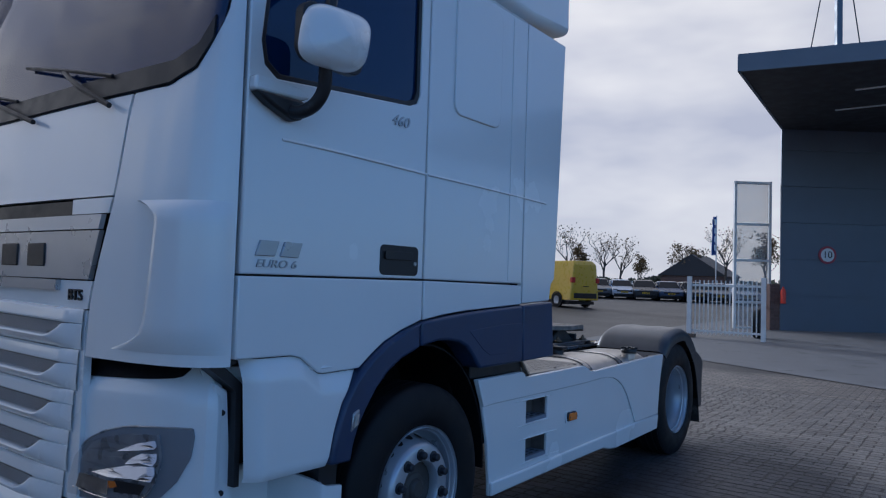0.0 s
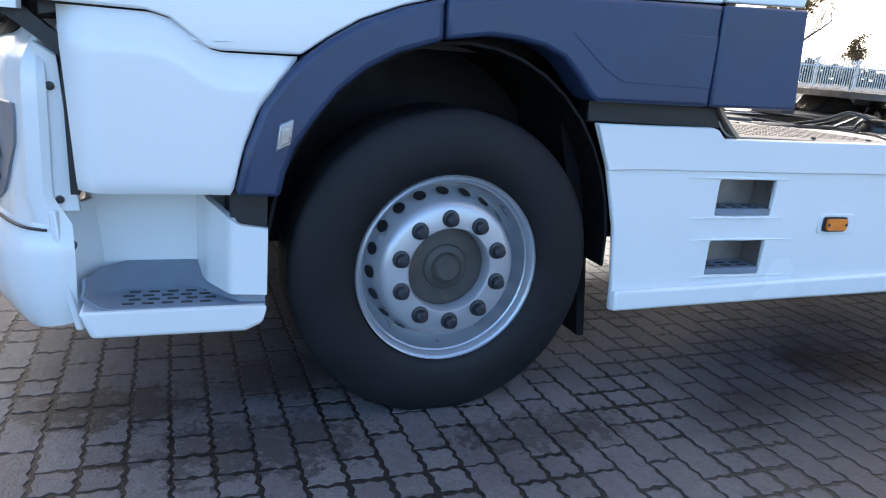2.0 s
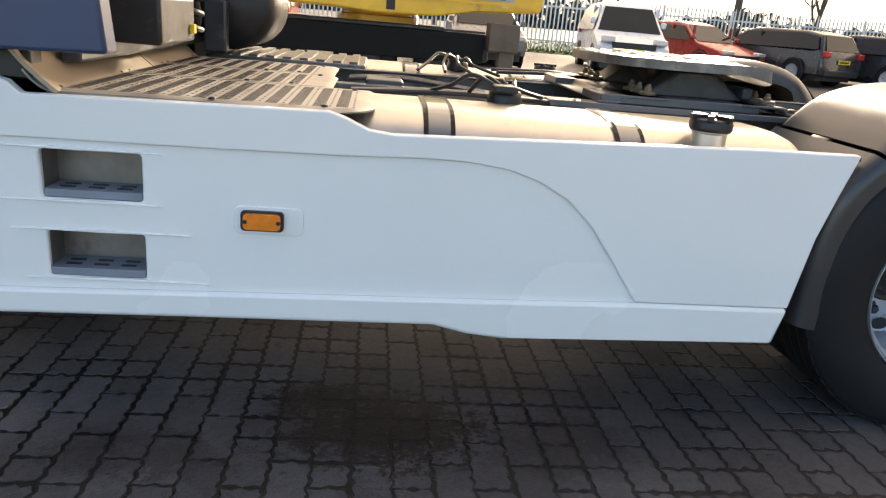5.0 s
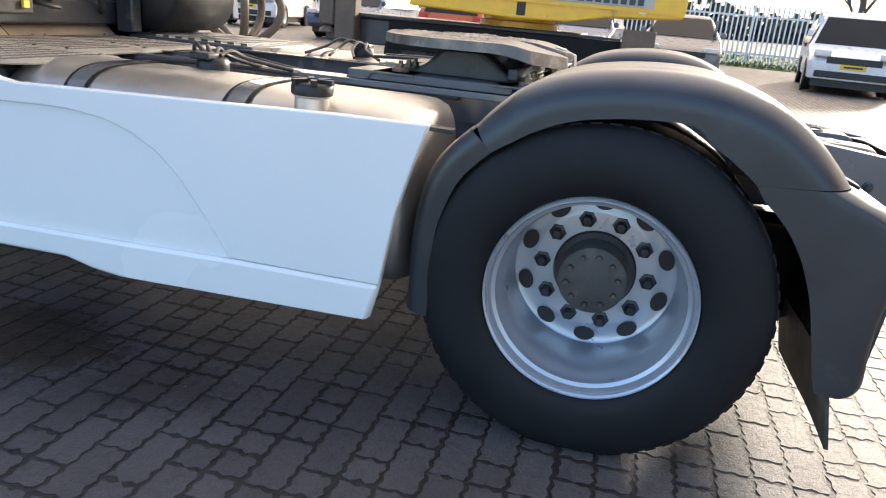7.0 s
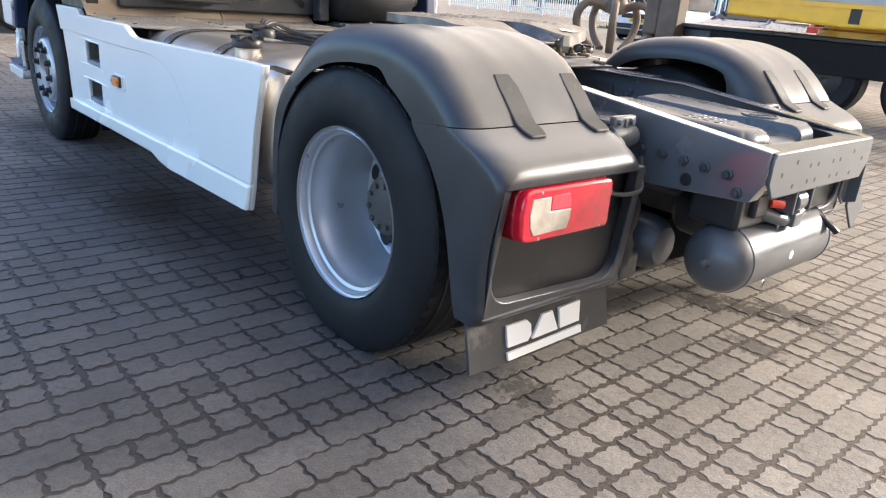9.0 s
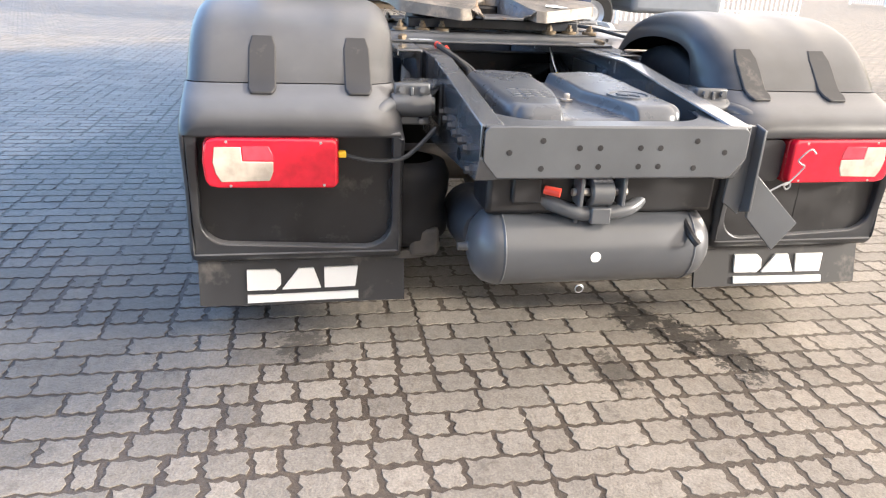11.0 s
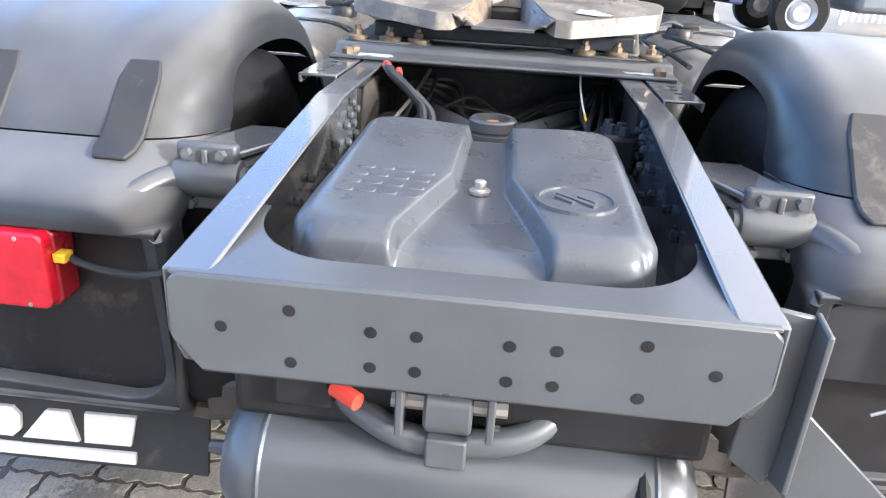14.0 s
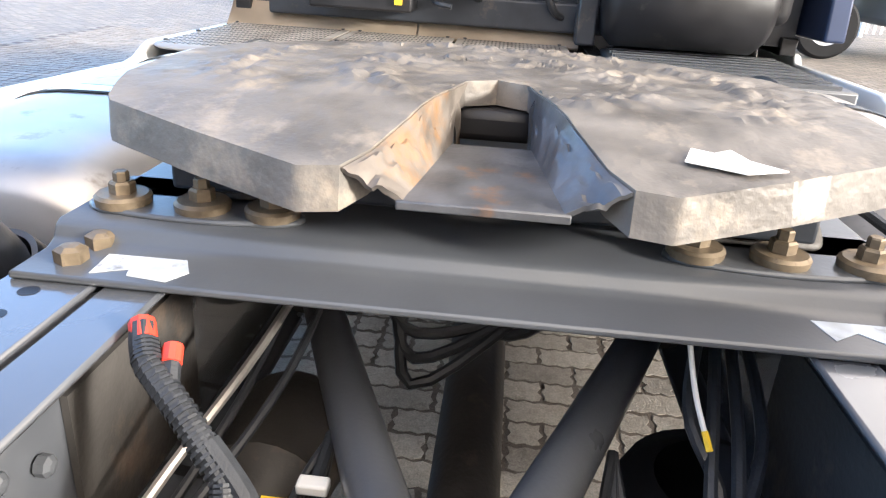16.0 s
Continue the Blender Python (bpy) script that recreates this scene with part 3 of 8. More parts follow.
        part("bezel_highlight", tube([bumper_at(1 - q if side else q, z, 0.007) for q, z in brow], 0.004, 6), SILVER, lamp, "pale silver tube drawn as the highlight on the bezel")
        part("lens", skin_patch([(0.217, 0.846), (0.18, 0.88), (0.14, 0.898), (0.092, 0.906), (0.086, 0.82), (0.096, 0.722), (0.118, 0.658), (0.18, 0.651), (0.25, 0.648), (0.25, 0.70), (0.238, 0.79)], bumper_at, 0.036, 0.003, side), CLEAR, lamp)
        fog = part("fog_lamp", skin_patch([(0.265, 0.51), (0.2, 0.525), (0.085, 0.535), (0.083, 0.5), (0.09, 0.46), (0.12, 0.42), (0.2, 0.405), (0.265, 0.45)], bumper_at, 0.006, 0.02, side), WHITE, truck, "fog lamp in a white bezel", soft=True)
        part("fog_bowl", skin_patch([(0.245, 0.495), (0.18, 0.508), (0.105, 0.512), (0.115, 0.465), (0.15, 0.44), (0.2, 0.432), (0.25, 0.46)], bumper_at, 0.009, 0.006, side), BLACK, fog)
        part("fog_lens", skin_patch([(0.235, 0.488), (0.18, 0.498), (0.125, 0.5), (0.14, 0.475), (0.2, 0.47)], bumper_at, 0.012, 0.005, side), CHROME, fog)
        ends = bs_of(0.15), edge + 0.012
        low = [(0.0, 1.13), (0.03, 1.108), (0.1, 1.098), (0.3, 1.09), (1.0, 1.078)]
        slot = [(ends[1] + (ends[0] - ends[1]) * q, 1.142) for q in np.linspace(0, 1, 22)] + [(ends[0] + (ends[1] - ends[0]) * q, lerp_at(low, q)) for q in np.linspace(0, 1, 22)]
        part("lamp_gap", skin_patch(slot, bumper_at, 0.007, 0.03, side), SLOTBLACK, truck, "black slot above the headlamp")
    def lower(u, v):
        z = float(np.interp(v, [0, 0.15, 0.3, 0.5, 0.8, 1], [0.3, 0.34, 0.4, 0.47, 0.55, 0.6]))
        return bumper_at(edge + (1 - 2 * edge) * u, z)
    part("bumper_middle", thicken(grid(lower, 24, 8), 0.03), WHITE, truck, soft=True, angle=50)


bumper()

# cab sides
WINDOW = [(-1.035, 2.62), (-1.062, 2.34), (-1.045, 2.265), (-0.985, 2.225), (-0.2, 2.295), (-0.145, 2.315), (-0.125, 2.36), (-0.125, 2.95), (-0.5, 3.0), (-0.9, 2.95)]
ARCH_TOP = [(-0.48, 1.1), (-0.41, 1.155), (-0.33, 1.205), (-0.22, 1.25), (-0.1, 1.285)]


def cab_sides():
    doors = both("door", lambda: prism([(-1.117, 1.488), (-0.068, 1.492), (-0.066, 3.02), (-1.01, 3.02), (-1.117, 2.5)], -0.034, 0.03, [WINDOW]), WHITE, label="white cab door with window, mirror and handle recess", bevel=0.006)
    both("door_lower_panel", lambda: prism([(-1.122, 1.48), (-1.122, 1.182), (-0.86, 1.182), (-0.81, 1.17), (-0.72, 1.105), (-0.69, 1.1), (-0.485, 1.105), *[(x, z + 0.004) for x, z in ARCH_TOP[1:]], (-0.068, 1.299), (-0.068, 1.484)], -0.038, 0.02), WHITE, bevel=0.006)
    for d in (0, 1):
        bm = prism([(x, z) for x, z in WINDOW], -0.012, -0.004)
        part("window_glass", flip(bm) if d else bm, DARKGLASS, doors[d], "blue-tinted side window glass")
        ring = [(x * 1.0, z) for x, z in WINDOW]
        cx, cz = -0.58, 2.6
        inner = [(cx + (x - cx) * 0.955, cz + (z - cz) * 0.94) for x, z in ring]
        bm = prism(ring, -0.026, 0.02, [inner])
        part("window_seal", flip(bm) if d else bm, BLACK, doors[d], bevel=0.003)
        bm = prism(rounded(-0.375, 1.505, -0.108, 1.64, 0.025), -0.0375, -0.02)
        handle = part("door_handle", flip(bm) if d else bm, BLACK, doors[d], "black recessed door handle", bevel=0.004)
        bm = prism(rounded(-0.35, 1.575, -0.16, 1.612, 0.01), -0.047, -0.036)
        part("grip", flip(bm) if d else bm, BLACK, handle, bevel=0.004)
        bm = lathe([(0.0, -0.043), (0.009, -0.043), (0.009, -0.036)], 12, (-0.135, 0, 1.56))
        part("lock", flip(bm) if d else bm, SILVER, handle)
        # pressed crease across the door
        bm = tube([(-0.95, -0.034, 2.0), (-0.62, -0.036, 2.0), (-0.07, -0.036, 1.992)], 0.006, 8)
        part("door_crease", flip(bm) if d else bm, WHITE, doors[d], soft=True)
    both("side_panel", lambda: prism([(-0.055, 1.492), (0.858, 1.486), (0.862, 3.02), (-0.055, 3.02)], -0.034, 0.03), WHITE, label="white sleeper cab side panel", bevel=0.006)
    both("side_lower_panel", lambda: prism([(-0.057, 1.298), (0.1, 1.32), (0.27, 1.336), (0.83, 1.366), (0.852, 1.367), (0.852, 1.476), (-0.057, 1.484)], -0.038, 0.02), WHITE, bevel=0.006)
    both("side_pressing", lambda: prism(rounded(0.14, 2.33, 0.57, 2.98, 0.06), -0.046, -0.03), WHITE, bevel=0.008, seg=3)
    both("side_locker", lambda: prism(rounded(0.70, 1.50, 0.845, 3.0, 0.01), -0.038, -0.03), WHITE, bevel=0.003)
    both("panel_crease", lambda: tube([(-0.05, -0.036, 1.992), (0.4, -0.036, 1.99), (0.69, -0.036, 1.987), (1.12, -0.036, 1.98)], 0.006, 8), WHITE, soft=True)
    both("side_fairing", lambda: prism([(0.868, 1.372), (1.195, 1.388), (1.215, 1.49), (1.255, 1.52), (1.275, 1.78), (1.34, 3.02), (0.868, 3.02)], -0.036, 0.0), WHITE, label="white side fairing behind the cab", bevel=0.006)
    top_line = [(-1.062, 1.177), (-0.85, 1.177), (-0.8, 1.164), (-0.71, 1.1), (-0.68, 1.095), (-0.492, 1.099)]
    low_line = [(-1.062, 0.728), (-0.657, 0.728), (-0.63, 0.85), (-0.592, 0.955), (-0.54, 1.03), (-0.492, 1.09)]
    def cover(u, v):
        x = -1.062 + 0.57 * u
        hi, lo = lerp_at(top_line, x), lerp_at(low_line, x)
        drop = (hi - lo) * (1 - v)
        y = -0.05 + 0.03 * max(0.0, 1 - drop / 0.085) ** 1.4 + 0.012 * max(0.0, 1 - (hi - lo - drop) / 0.03) ** 2
        return Vector((x + 0.03 * max(0.0, 1 - u * 5) * (1 - v), y + 0.05 * max(0.0, 1 - u * 7) ** 2, hi - drop))
    both("corner_cover", lambda: thicken(grid(cover, 60, 30), 0.03, (-0.8, 0.4, 0.95)), WHITE, label="white lower cover beneath the door", soft=True, angle=60)
    both("gap_seal", lambda: prism([(-1.2, 1.165), (-1.13, 1.165), (-1.035, 1.085), (-1.03, 0.71), (-1.052, 0.71), (-1.06, 1.055), (-1.08, 1.075)], 0.03, 0.09), BLACK)
    both("pillar_seal", lambda: prism([(-1.14, 1.4), (-1.125, 1.4), (-1.125, 2.6), (-1.14, 2.6)], -0.018, 0.04), BLACK)
    both("panel_backing", lambda: prism([(-1.10, 1.15), (-0.9, 1.2), (-0.3, 1.35), (0.84, 1.42), (0.84, 2.2), (-1.10, 2.2)], 0.032, 0.06), BLACK)
    # roof, back wall and roof deflector
    part("roof", boxbm((-0.95, 0.0, 3.0), (0.95, 2.5, 3.12)), WHITE, truck, bevel=0.05, seg=4)
    part("roof_deflector", prism([(-0.75, 3.14), (0.5, 3.055), (0.92, 3.05), (1.37, 3.085), (1.37, 3.75), (0.9, 3.85), (-0.2, 3.8)], -0.05, 2.55), WHITE, truck, "white roof wind deflector", bevel=0.05, seg=4)
    part("back_wall", boxbm((0.93, 0.04, 1.0), (0.97, 2.46, 3.05)), STEELBLACK, truck, "dark rear wall of the cab")
    part("cab_floor", boxbm((-1.15, 0.25, 1.15), (0.95, 2.25, 1.2)), BLACK, truck)
    part("inner_lining", boxbm((-0.9, 0.4, 2.0), (0.9, 2.1, 2.2)), BLACK, truck)
    # steel letters
    for side, x in ((0, -0.27),):
        words("power_figures", "460", 0.07, Matrix.Translation((x, -0.036, 2.205)) @ Euler((radians(90), 0, 0)).to_matrix().to_4x4() @ Matrix.Diagonal((1.15, 1, 1, 1)), SILVER, doors[0], 0.005, 0.25)
        words("emission_letters", "EURO 6", 0.042, Matrix.Translation((-0.955, -0.037, 1.527)) @ Euler((radians(90), 0, 0)).to_matrix().to_4x4() @ Matrix.Diagonal((1.35, 1, 1, 1)), SILVER, doors[0], 0.004, 0.2)
    # model emblem shown as plain slanted bars
    for x in (-1.0, -0.885):
        part("model_emblem", prism([(x - 0.055, 1.556), (x + 0.035, 1.556), (x + 0.055, 1.614), (x - 0.035, 1.614)], -0.042, -0.03), SILVER, doors[0], "plain silver emblem bar", bevel=0.003)
    # mirrors
    for side in (0, 1):
        def shell(u, v):
            a = 2 * math.pi * u
            e = abs(math.cos(a)) ** 0.55 * math.copysign(1, math.cos(a)), abs(math.sin(a)) ** 0.55 * math.copysign(1, math.sin(a))
            k = max(0.0, 1 - (1 - v) ** 3.2) ** (1 / 2.4)
            p = Vector((-0.9 + (0.165 * e[0] + 0.02 * e[1]) * k, -0.24 - 0.085 * (1 - v) ** 1.6, 2.362 + (0.118 * e[1] + 0.012 * e[0]) * k))
            return p
        bm = grid(shell, 28, 8, close_u=True)
        mirror = part("wing_mirror", flip(bm) if side else bm, WHITE, truck, "white wing mirror housing on a black arm", soft=True, angle=70)
        bm = prism([(x, z) for x, z in rounded(-1.055, 2.255, -0.745, 2.468, 0.05)], -0.244, -0.2)
        part("mirror_back", flip(bm) if side else bm, BLACK, mirror, bevel=0.012)
        bm = tube([(-0.95, -0.06, 2.105), (-0.93, -0.11, 2.1), (-0.905, -0.16, 2.13), (-0.9, -0.2, 2.19), (-0.92, -0.22, 2.28)], 0.026, 12)
        part("mirror_arm", flip(bm) if side else bm, BLACK, mirror, soft=True)
        bm = tube([(-0.94, -0.25, 2.44), (-0.93, -0.24, 2.52), (-0.9, -0.05, 2.62)], 0.022, 10)
        part("mirror_stay", flip(bm) if side else bm, BLACK, mirror, soft=True)
        bm = prism([(-1.115, 2.205), (-0.9, 2.2), (-0.85, 2.17), (-0.9, 2.155), (-1.115, 2.15)], -0.075, -0.03)
        part("mirror_base_cover", flip(bm) if side else bm, WHITE, mirror, bevel=0.012, seg=3)
        bm = prism([(-1.115, 2.148), (-0.9, 2.153), (-0.86, 2.14), (-0.9, 2.075), (-0.94, 2.07), (-1.05, 2.11)], -0.085, -0.03)
        part("mirror_base", flip(bm) if side else bm, BLACK, mirror, bevel=0.012, seg=3)
    # wipers
    for y0, y1 in ((0.5, 0.95), (1.1, 1.75)):
        p0, p1 = front_at(s_of(y0), 2.11, 0.03), front_at(s_of(y1), 2.32, 0.03)
        wiper = part("windscreen_wiper", tube([p0, p0.lerp(p1, 0.5) + Vector((-0.03, 0, 0.0)), p1], 0.011, 8), BLACK, truck, "black windscreen wiper", soft=True)
        part("wiper_blade", tube([front_at(s_of(y1 - 0.4), 2.24, 0.02), p1 + Vector((-0.01, 0, 0)), front_at(s_of(min(2.3, y1 + 0.4)), 2.4, 0.02)], 0.008, 6), BLACK, wiper)
    # far-side window light and the dashboard seen through the screen
    part("dashboard", boxbm((-1.15, 0.2, 1.95), (-0.75, 2.3, 2.1)), material("grey_dashboard", (0.12, 0.12, 0.12), 0.7), truck, bevel=0.03)


cab_sides()


def wheel_arches():
    inner = [(0.345, 1.105), (0.29, 1.155), (0.22, 1.182), (0.13, 1.195), (0.04, 1.197), (-0.09, 1.175)]
    both("arch_front", lambda: prism([(-0.652, 0.728), (-0.627, 0.85), (-0.585, 0.965), (-0.53, 1.045), *ARCH_TOP, (-0.1, 1.285), (-0.095, 1.172), (-0.22, 1.13), (-0.31, 1.08), (-0.385, 1.015), (-0.45, 0.93), (-0.495, 0.86), (-0.52, 0.79), (-0.532, 0.725)], -0.062, 0.08), ARCH, label="blue-grey wheel arch trim", bevel=0.018, seg=3)
    both("arch_middle", lambda: prism([(-0.095, 1.288), (0.1, 1.312), (0.27, 1.328), (0.55, 1.345), (0.838, 1.36), (0.845, 1.042), (0.415, 1.035), (0.385, 1.06), *inner], -0.062, 0.08), ARCH, label="blue-grey wheel arch trim", bevel=0.014, seg=3)
    both("arch_rear", lambda: prism([(0.843, 1.36), (1.19, 1.38), (1.222, 1.05), (0.85, 1.042)], -0.062, 0.02), ARCH, label="blue-grey trim behind the wheel arch", bevel=0.01, seg=3)
    both("arch_recess", lambda: prism([(0.30, 1.235), (0.43, 1.135), (0.5, 1.1), (0.835, 1.1), (0.835, 1.262), (0.6, 1.258)], -0.064, -0.06), ARCH, bevel=0.0015)
    for side in (0, 1):
        bm = prism([(-0.54, 0.925), (-0.503, 0.94), (-0.51, 0.868), (-0.55, 0.85)], -0.07, -0.05)
        frame_ring = part("arch_marker", flip(bm) if side else bm, SILVER, truck, "white marker lens in a pale frame on the wheel arch", bevel=0.005)
        bm = prism([(-0.531, 0.914), (-0.511, 0.922), (-0.517, 0.877), (-0.54, 0.866)], -0.078, -0.06)
        part("marker_lens", flip(bm) if side else bm, WHITELENS, frame_ring, bevel=0.004)
    # liner and dark wheel housing
    def liner(u, v):
        a = math.pi * (1.02 - 1.04 * u)
        return Vector((0.01 + 0.575 * math.cos(a), 0.02 + 0.5 * v, 0.52 + 0.66 * math.sin(a)))
    both("wheel_liner", lambda: thicken(grid(liner, 20, 3), 0.01), SLOTBLACK, soft=True)
    both("housing_wall", lambda: boxbm((-0.9, 0.5, 0.45), (0.95, 0.53, 1.2)), SLOTBLACK)
    both("rear_splash_panel", lambda: prism([(0.42, 1.03), (0.53, 0.9), (0.6, 0.5), (0.64, 0.16), (0.61, 0.16), (0.56, 0.5), (0.44, 0.9)], 0.16, 0.52), SLOTBLACK, label="black splash flap behind the front wheel")
    both("under_arch_bracket", lambda: boxbm((0.45, 0.03, 0.965), (1.0, 0.1, 1.04)), BLACK, bevel=0.006)


wheel_arches()


def cab_step():
    for side in (0, 1):
        f = flip if side else (lambda b: b)
        base = part("entry_step", f(prism([(-1.045, 0.41), (-1.015, 0.335), (-0.62, 0.335), (-0.575, 0.355), (-0.562, 0.4), (-0.562, 0.412)], -0.045, 0.3)), WHITE, truck, "white entry step with grey slotted tread", bevel=0.012, seg=3)
        part("step_back", f(boxbm((-1.04, 0.215, 0.4), (-0.6, 0.27, 0.725))), WHITE, base, bevel=0.02, seg=3)
        wall = bmesh.new()
        q = [wall.verts.new(p) for p in ((-1.092, 0.04, 0.665), (-1.08, 0.035, 0.5), (-1.04, 0.03, 0.335), (-0.985, 0.23, 0.335), (-0.99, 0.23, 0.5), (-1.012, 0.23, 0.665))]
        wall.faces.new((q[0], q[1], q[4], q[5]))
        wall.faces.new((q[1], q[2], q[3], q[4]))
        part("step_end_wall", f(thicken(wall, 0.02, (-1.4, 0.1, 0.5))), WHITE, base, bevel=0.004)
        def wing(u, v):
            a = u
            x = float(np.interp(a, [0, 0.35, 0.6, 1], [-0.74, -0.715, -0.66, -0.562]))
            y = float(np.interp(a, [0, 0.35, 0.6, 1], [0.215, 0.1, -0.02, -0.036]))
            top = float(np.interp(a, [0, 0.4, 0.7, 1], [0.71, 0.68, 0.64, 0.632]))
            return Vector((x, y, 0.44 + (top - 0.44) * v))
        part("step_wing", f(thicken(grid(wing, 24, 3), 0.02)), WHITE, base, soft=True, angle=60)
        def dish(u, v):
            back = float(np.interp(u, [0, 0.1, 0.2, 0.62, 0.72, 0.85, 1], [0.06, 0.16, 0.215, 0.215, 0.12, 0.0, -0.012]))
            x = -1.03 + 0.465 * u
            y = -0.03 + (back + 0.03) * v
            z = 0.414 + 0.062 * max(0, (v - 0.62) / 0.38) ** 1.7 + 0.04 * max(0, (0.14 - u) / 0.14) ** 1.6
            return Vector((x, y, min(z, 0.478)))
        tread = part("step_tread", f(thicken(grid(dish, 40, 20), 0.01, (-0.8, 0.1, 0.2))), STEPGREY, base, "grey dished plastic tread", soft=True, angle=60)
        bm = bmesh.new()
        for r in range(4):
            for c in range(5):
                x, y = -0.94 + 0.05 * c + 0.015 * (r % 2), 0.0 + 0.032 * r
                cube(bm, (x, y, 0.4135), (x + 0.03, y + 0.013, 0.4155))
        tagged(part("tread_slot", f(bm), BLACK, tread), kind="stuff")
        part("step_bolster", f(boxbm((-0.66, 0.0, 0.6), (-0.56, 0.3, 0.73))), BLACK, base)
        for x, y, z in ((-1.06, 0.05, 0.56),):
            part("panel_bolt", f(lathe([(0, -0.012), (0.009, -0.012), (0.011, 0.0), (0.011, 0.02)], 10, (x, y + 0.02, z))), BLACK, base)


cab_step()


def tyre_profile(r_out, r_in, y0, y1):
    """Half-round sidewalls and a flat tread, from the outer bead to the inner one."""
    w = y1 - y0
    h = r_out - r_in
    return [(r_in, y0 + 0.03), (r_in + 0.012, y0 + 0.012), (r_in + 0.05, y0 + 0.004), (r_in + 0.4 * h, y0), (r_in + 0.62 * h, y0 + 0.004), (r_in + 0.82 * h, y0 + 0.014), (r_out - 0.018, y0 + 0.026),
            (r_out - 0.004, y0 + 0.034), (r_out, y0 + 0.05), (r_out + 0.002, y0 + w / 2), (r_out, y1 - 0.05), (r_out - 0.004, y1 - 0.034), (r_out - 0.018, y1 - 0.026), (r_in + 0.6 * h, y1), (r_in + 0.3 * h, y1), (r_in, y1 - 0.03)]


def wheel(x, y, side, rear):
    """A ten-stud lorry wheel. y: the outer face of the tyre; side 1: mirrored to the right."""
    f = flip if side else (lambda b: b)
    hub = Vector((x, 0, 0.488))
    R = 0.498
    def seat(bm):
        for v in bm.verts:
            if v.co.z < 0.0:
                v.co.z = 0.0
        return bm
    rim_y = y + 0.012
    if rear:
        prof = [(0.3, rim_y), (0.302, rim_y + 0.012), (0.296, rim_y + 0.016), (0.288, rim_y + 0.012), (0.284, rim_y + 0.02), (0.282, rim_y + 0.036), (0.271, rim_y + 0.042), (0.269, rim_y + 0.075), (0.262, rim_y + 0.083), (0.259, rim_y + 0.17), (0.257, rim_y + 0.27), (0.253, rim_y + 0.296), (0.245, rim_y + 0.302), (0.225, rim_y + 0.302), (0.205, rim_y + 0.3),
                (0.195, rim_y + 0.296), (0.185, rim_y + 0.295), (0.13, rim_y + 0.295), (0.128, rim_y + 0.31)]
    else:
        prof = [(0.3, rim_y), (0.302, rim_y + 0.012), (0.296, rim_y + 0.016), (0.288, rim_y + 0.012), (0.284, rim_y + 0.02), (0.282, rim_y + 0.03), (0.277, rim_y + 0.034), (0.275, rim_y + 0.06), (0.266, rim_y + 0.105), (0.255, rim_y + 0.115), (0.245, rim_y + 0.1), (0.222, rim_y + 0.022), (0.213, rim_y + 0.006), (0.2, rim_y), (0.138, rim_y),
                (0.133, rim_y + 0.006), (0.13, rim_y + 0.05)]
    w = part("wheel", f(lathe(prof, 64, hub)), RIM, truck, "silver ten-stud wheel with worn black tyre", soft=True, angle=40)
    part("tyre", seat(f(lathe(tyre_profile(R, 0.298, y, y + 0.3), 72, hub))), RUBBER, w, "worn black lorry tyre", soft=True, angle=50)
    if rear:
        part("inner_tyre", seat(f(lathe(tyre_profile(R, 0.298, y + 0.34, y + 0.62), 56, hub))), RUBBER, w, soft=True, angle=50)
        bm = bmesh.new()
        n = 60
        for i in range(n):
            for yy in (y + 0.036, y + 0.23):
                m = Matrix.Translation(hub) @ Matrix.Rotation(2 * math.pi * i / n, 4, "Y")
                cube(bm, (R - 0.02, yy, -0.016), (R + 0.0005, yy + 0.03, 0.016), m)
        tagged(part("tread_block", seat(f(bm)), RUBBER, w), kind="stuff")
    for yy in (y + 0.09, y + 0.15, y + 0.21):
        part("tread_groove", seat(f(lathe([(R + 0.0032, yy - 0.005), (R + 0.0032, yy + 0.005)], 72, hub))), BLACK, w)
    # vent holes
    for i in range(10 if rear else 20):
        a = 2 * math.pi * (i + (0.5 if rear else 0.25)) / (10 if rear else 20)
        if rear:
            p, nrm, e = Vector((0.222, rim_y + 0.2995, 0)), Vector((0, -1, 0)), (0.024, 0.034)
        else:
            p, nrm, e = Vector((0.239, rim_y + 0.075, 0)), Vector((-0.1, -0.3, 0)).normalized(), (0.026, 0.02)
            nrm = Vector((0.95, -0.3, 0)).normalized()
        t = nrm.cross(Vector((0, 0, 1))).normalized()
        bm = bmesh.new()
        m = Matrix.Translation(hub) @ Matrix.Rotation(-a, 4, "Y")
        if rear:
            ring = [bm.verts.new(m @ (p + nrm * 0.004 + t * e[0] * math.cos(q) + Vector((0, 0, 1)) * e[1] * math.sin(q))) for q in np.linspace(0, 2 * math.pi, 14, endpoint=False)]
        else:
            ring = [bm.verts.new(m @ (p + nrm * 0.003 + t * e[0] * math.cos(q) + Vector((0, 0, 1)) * e[1] * math.sin(q))) for q in np.linspace(0, 2 * math.pi, 14, endpoint=False)]
        bm.faces.new(ring)
        part("vent_hole", f(bm), BLACK, w)
    # studs
    face = rim_y + (0.295 if rear else 0.0)
    first = 90 + (15 if rear else 4)
    for i in range(10):
        a = radians(first - 36 * i)
        c = hub + Vector((0.1675 * math.cos(a), 0, 0.1675 * math.sin(a)))
        bm = lathe([(0.0, face - 0.036), (0.013, face - 0.035), (0.018, face - 0.03), (0.019, face - 0.008), (0.027, face - 0.006), (0.028, face + 0.001)], 6 if rear else 14, c)
        part("wheel_nut", f(bm), material_nut, w, soft=True)
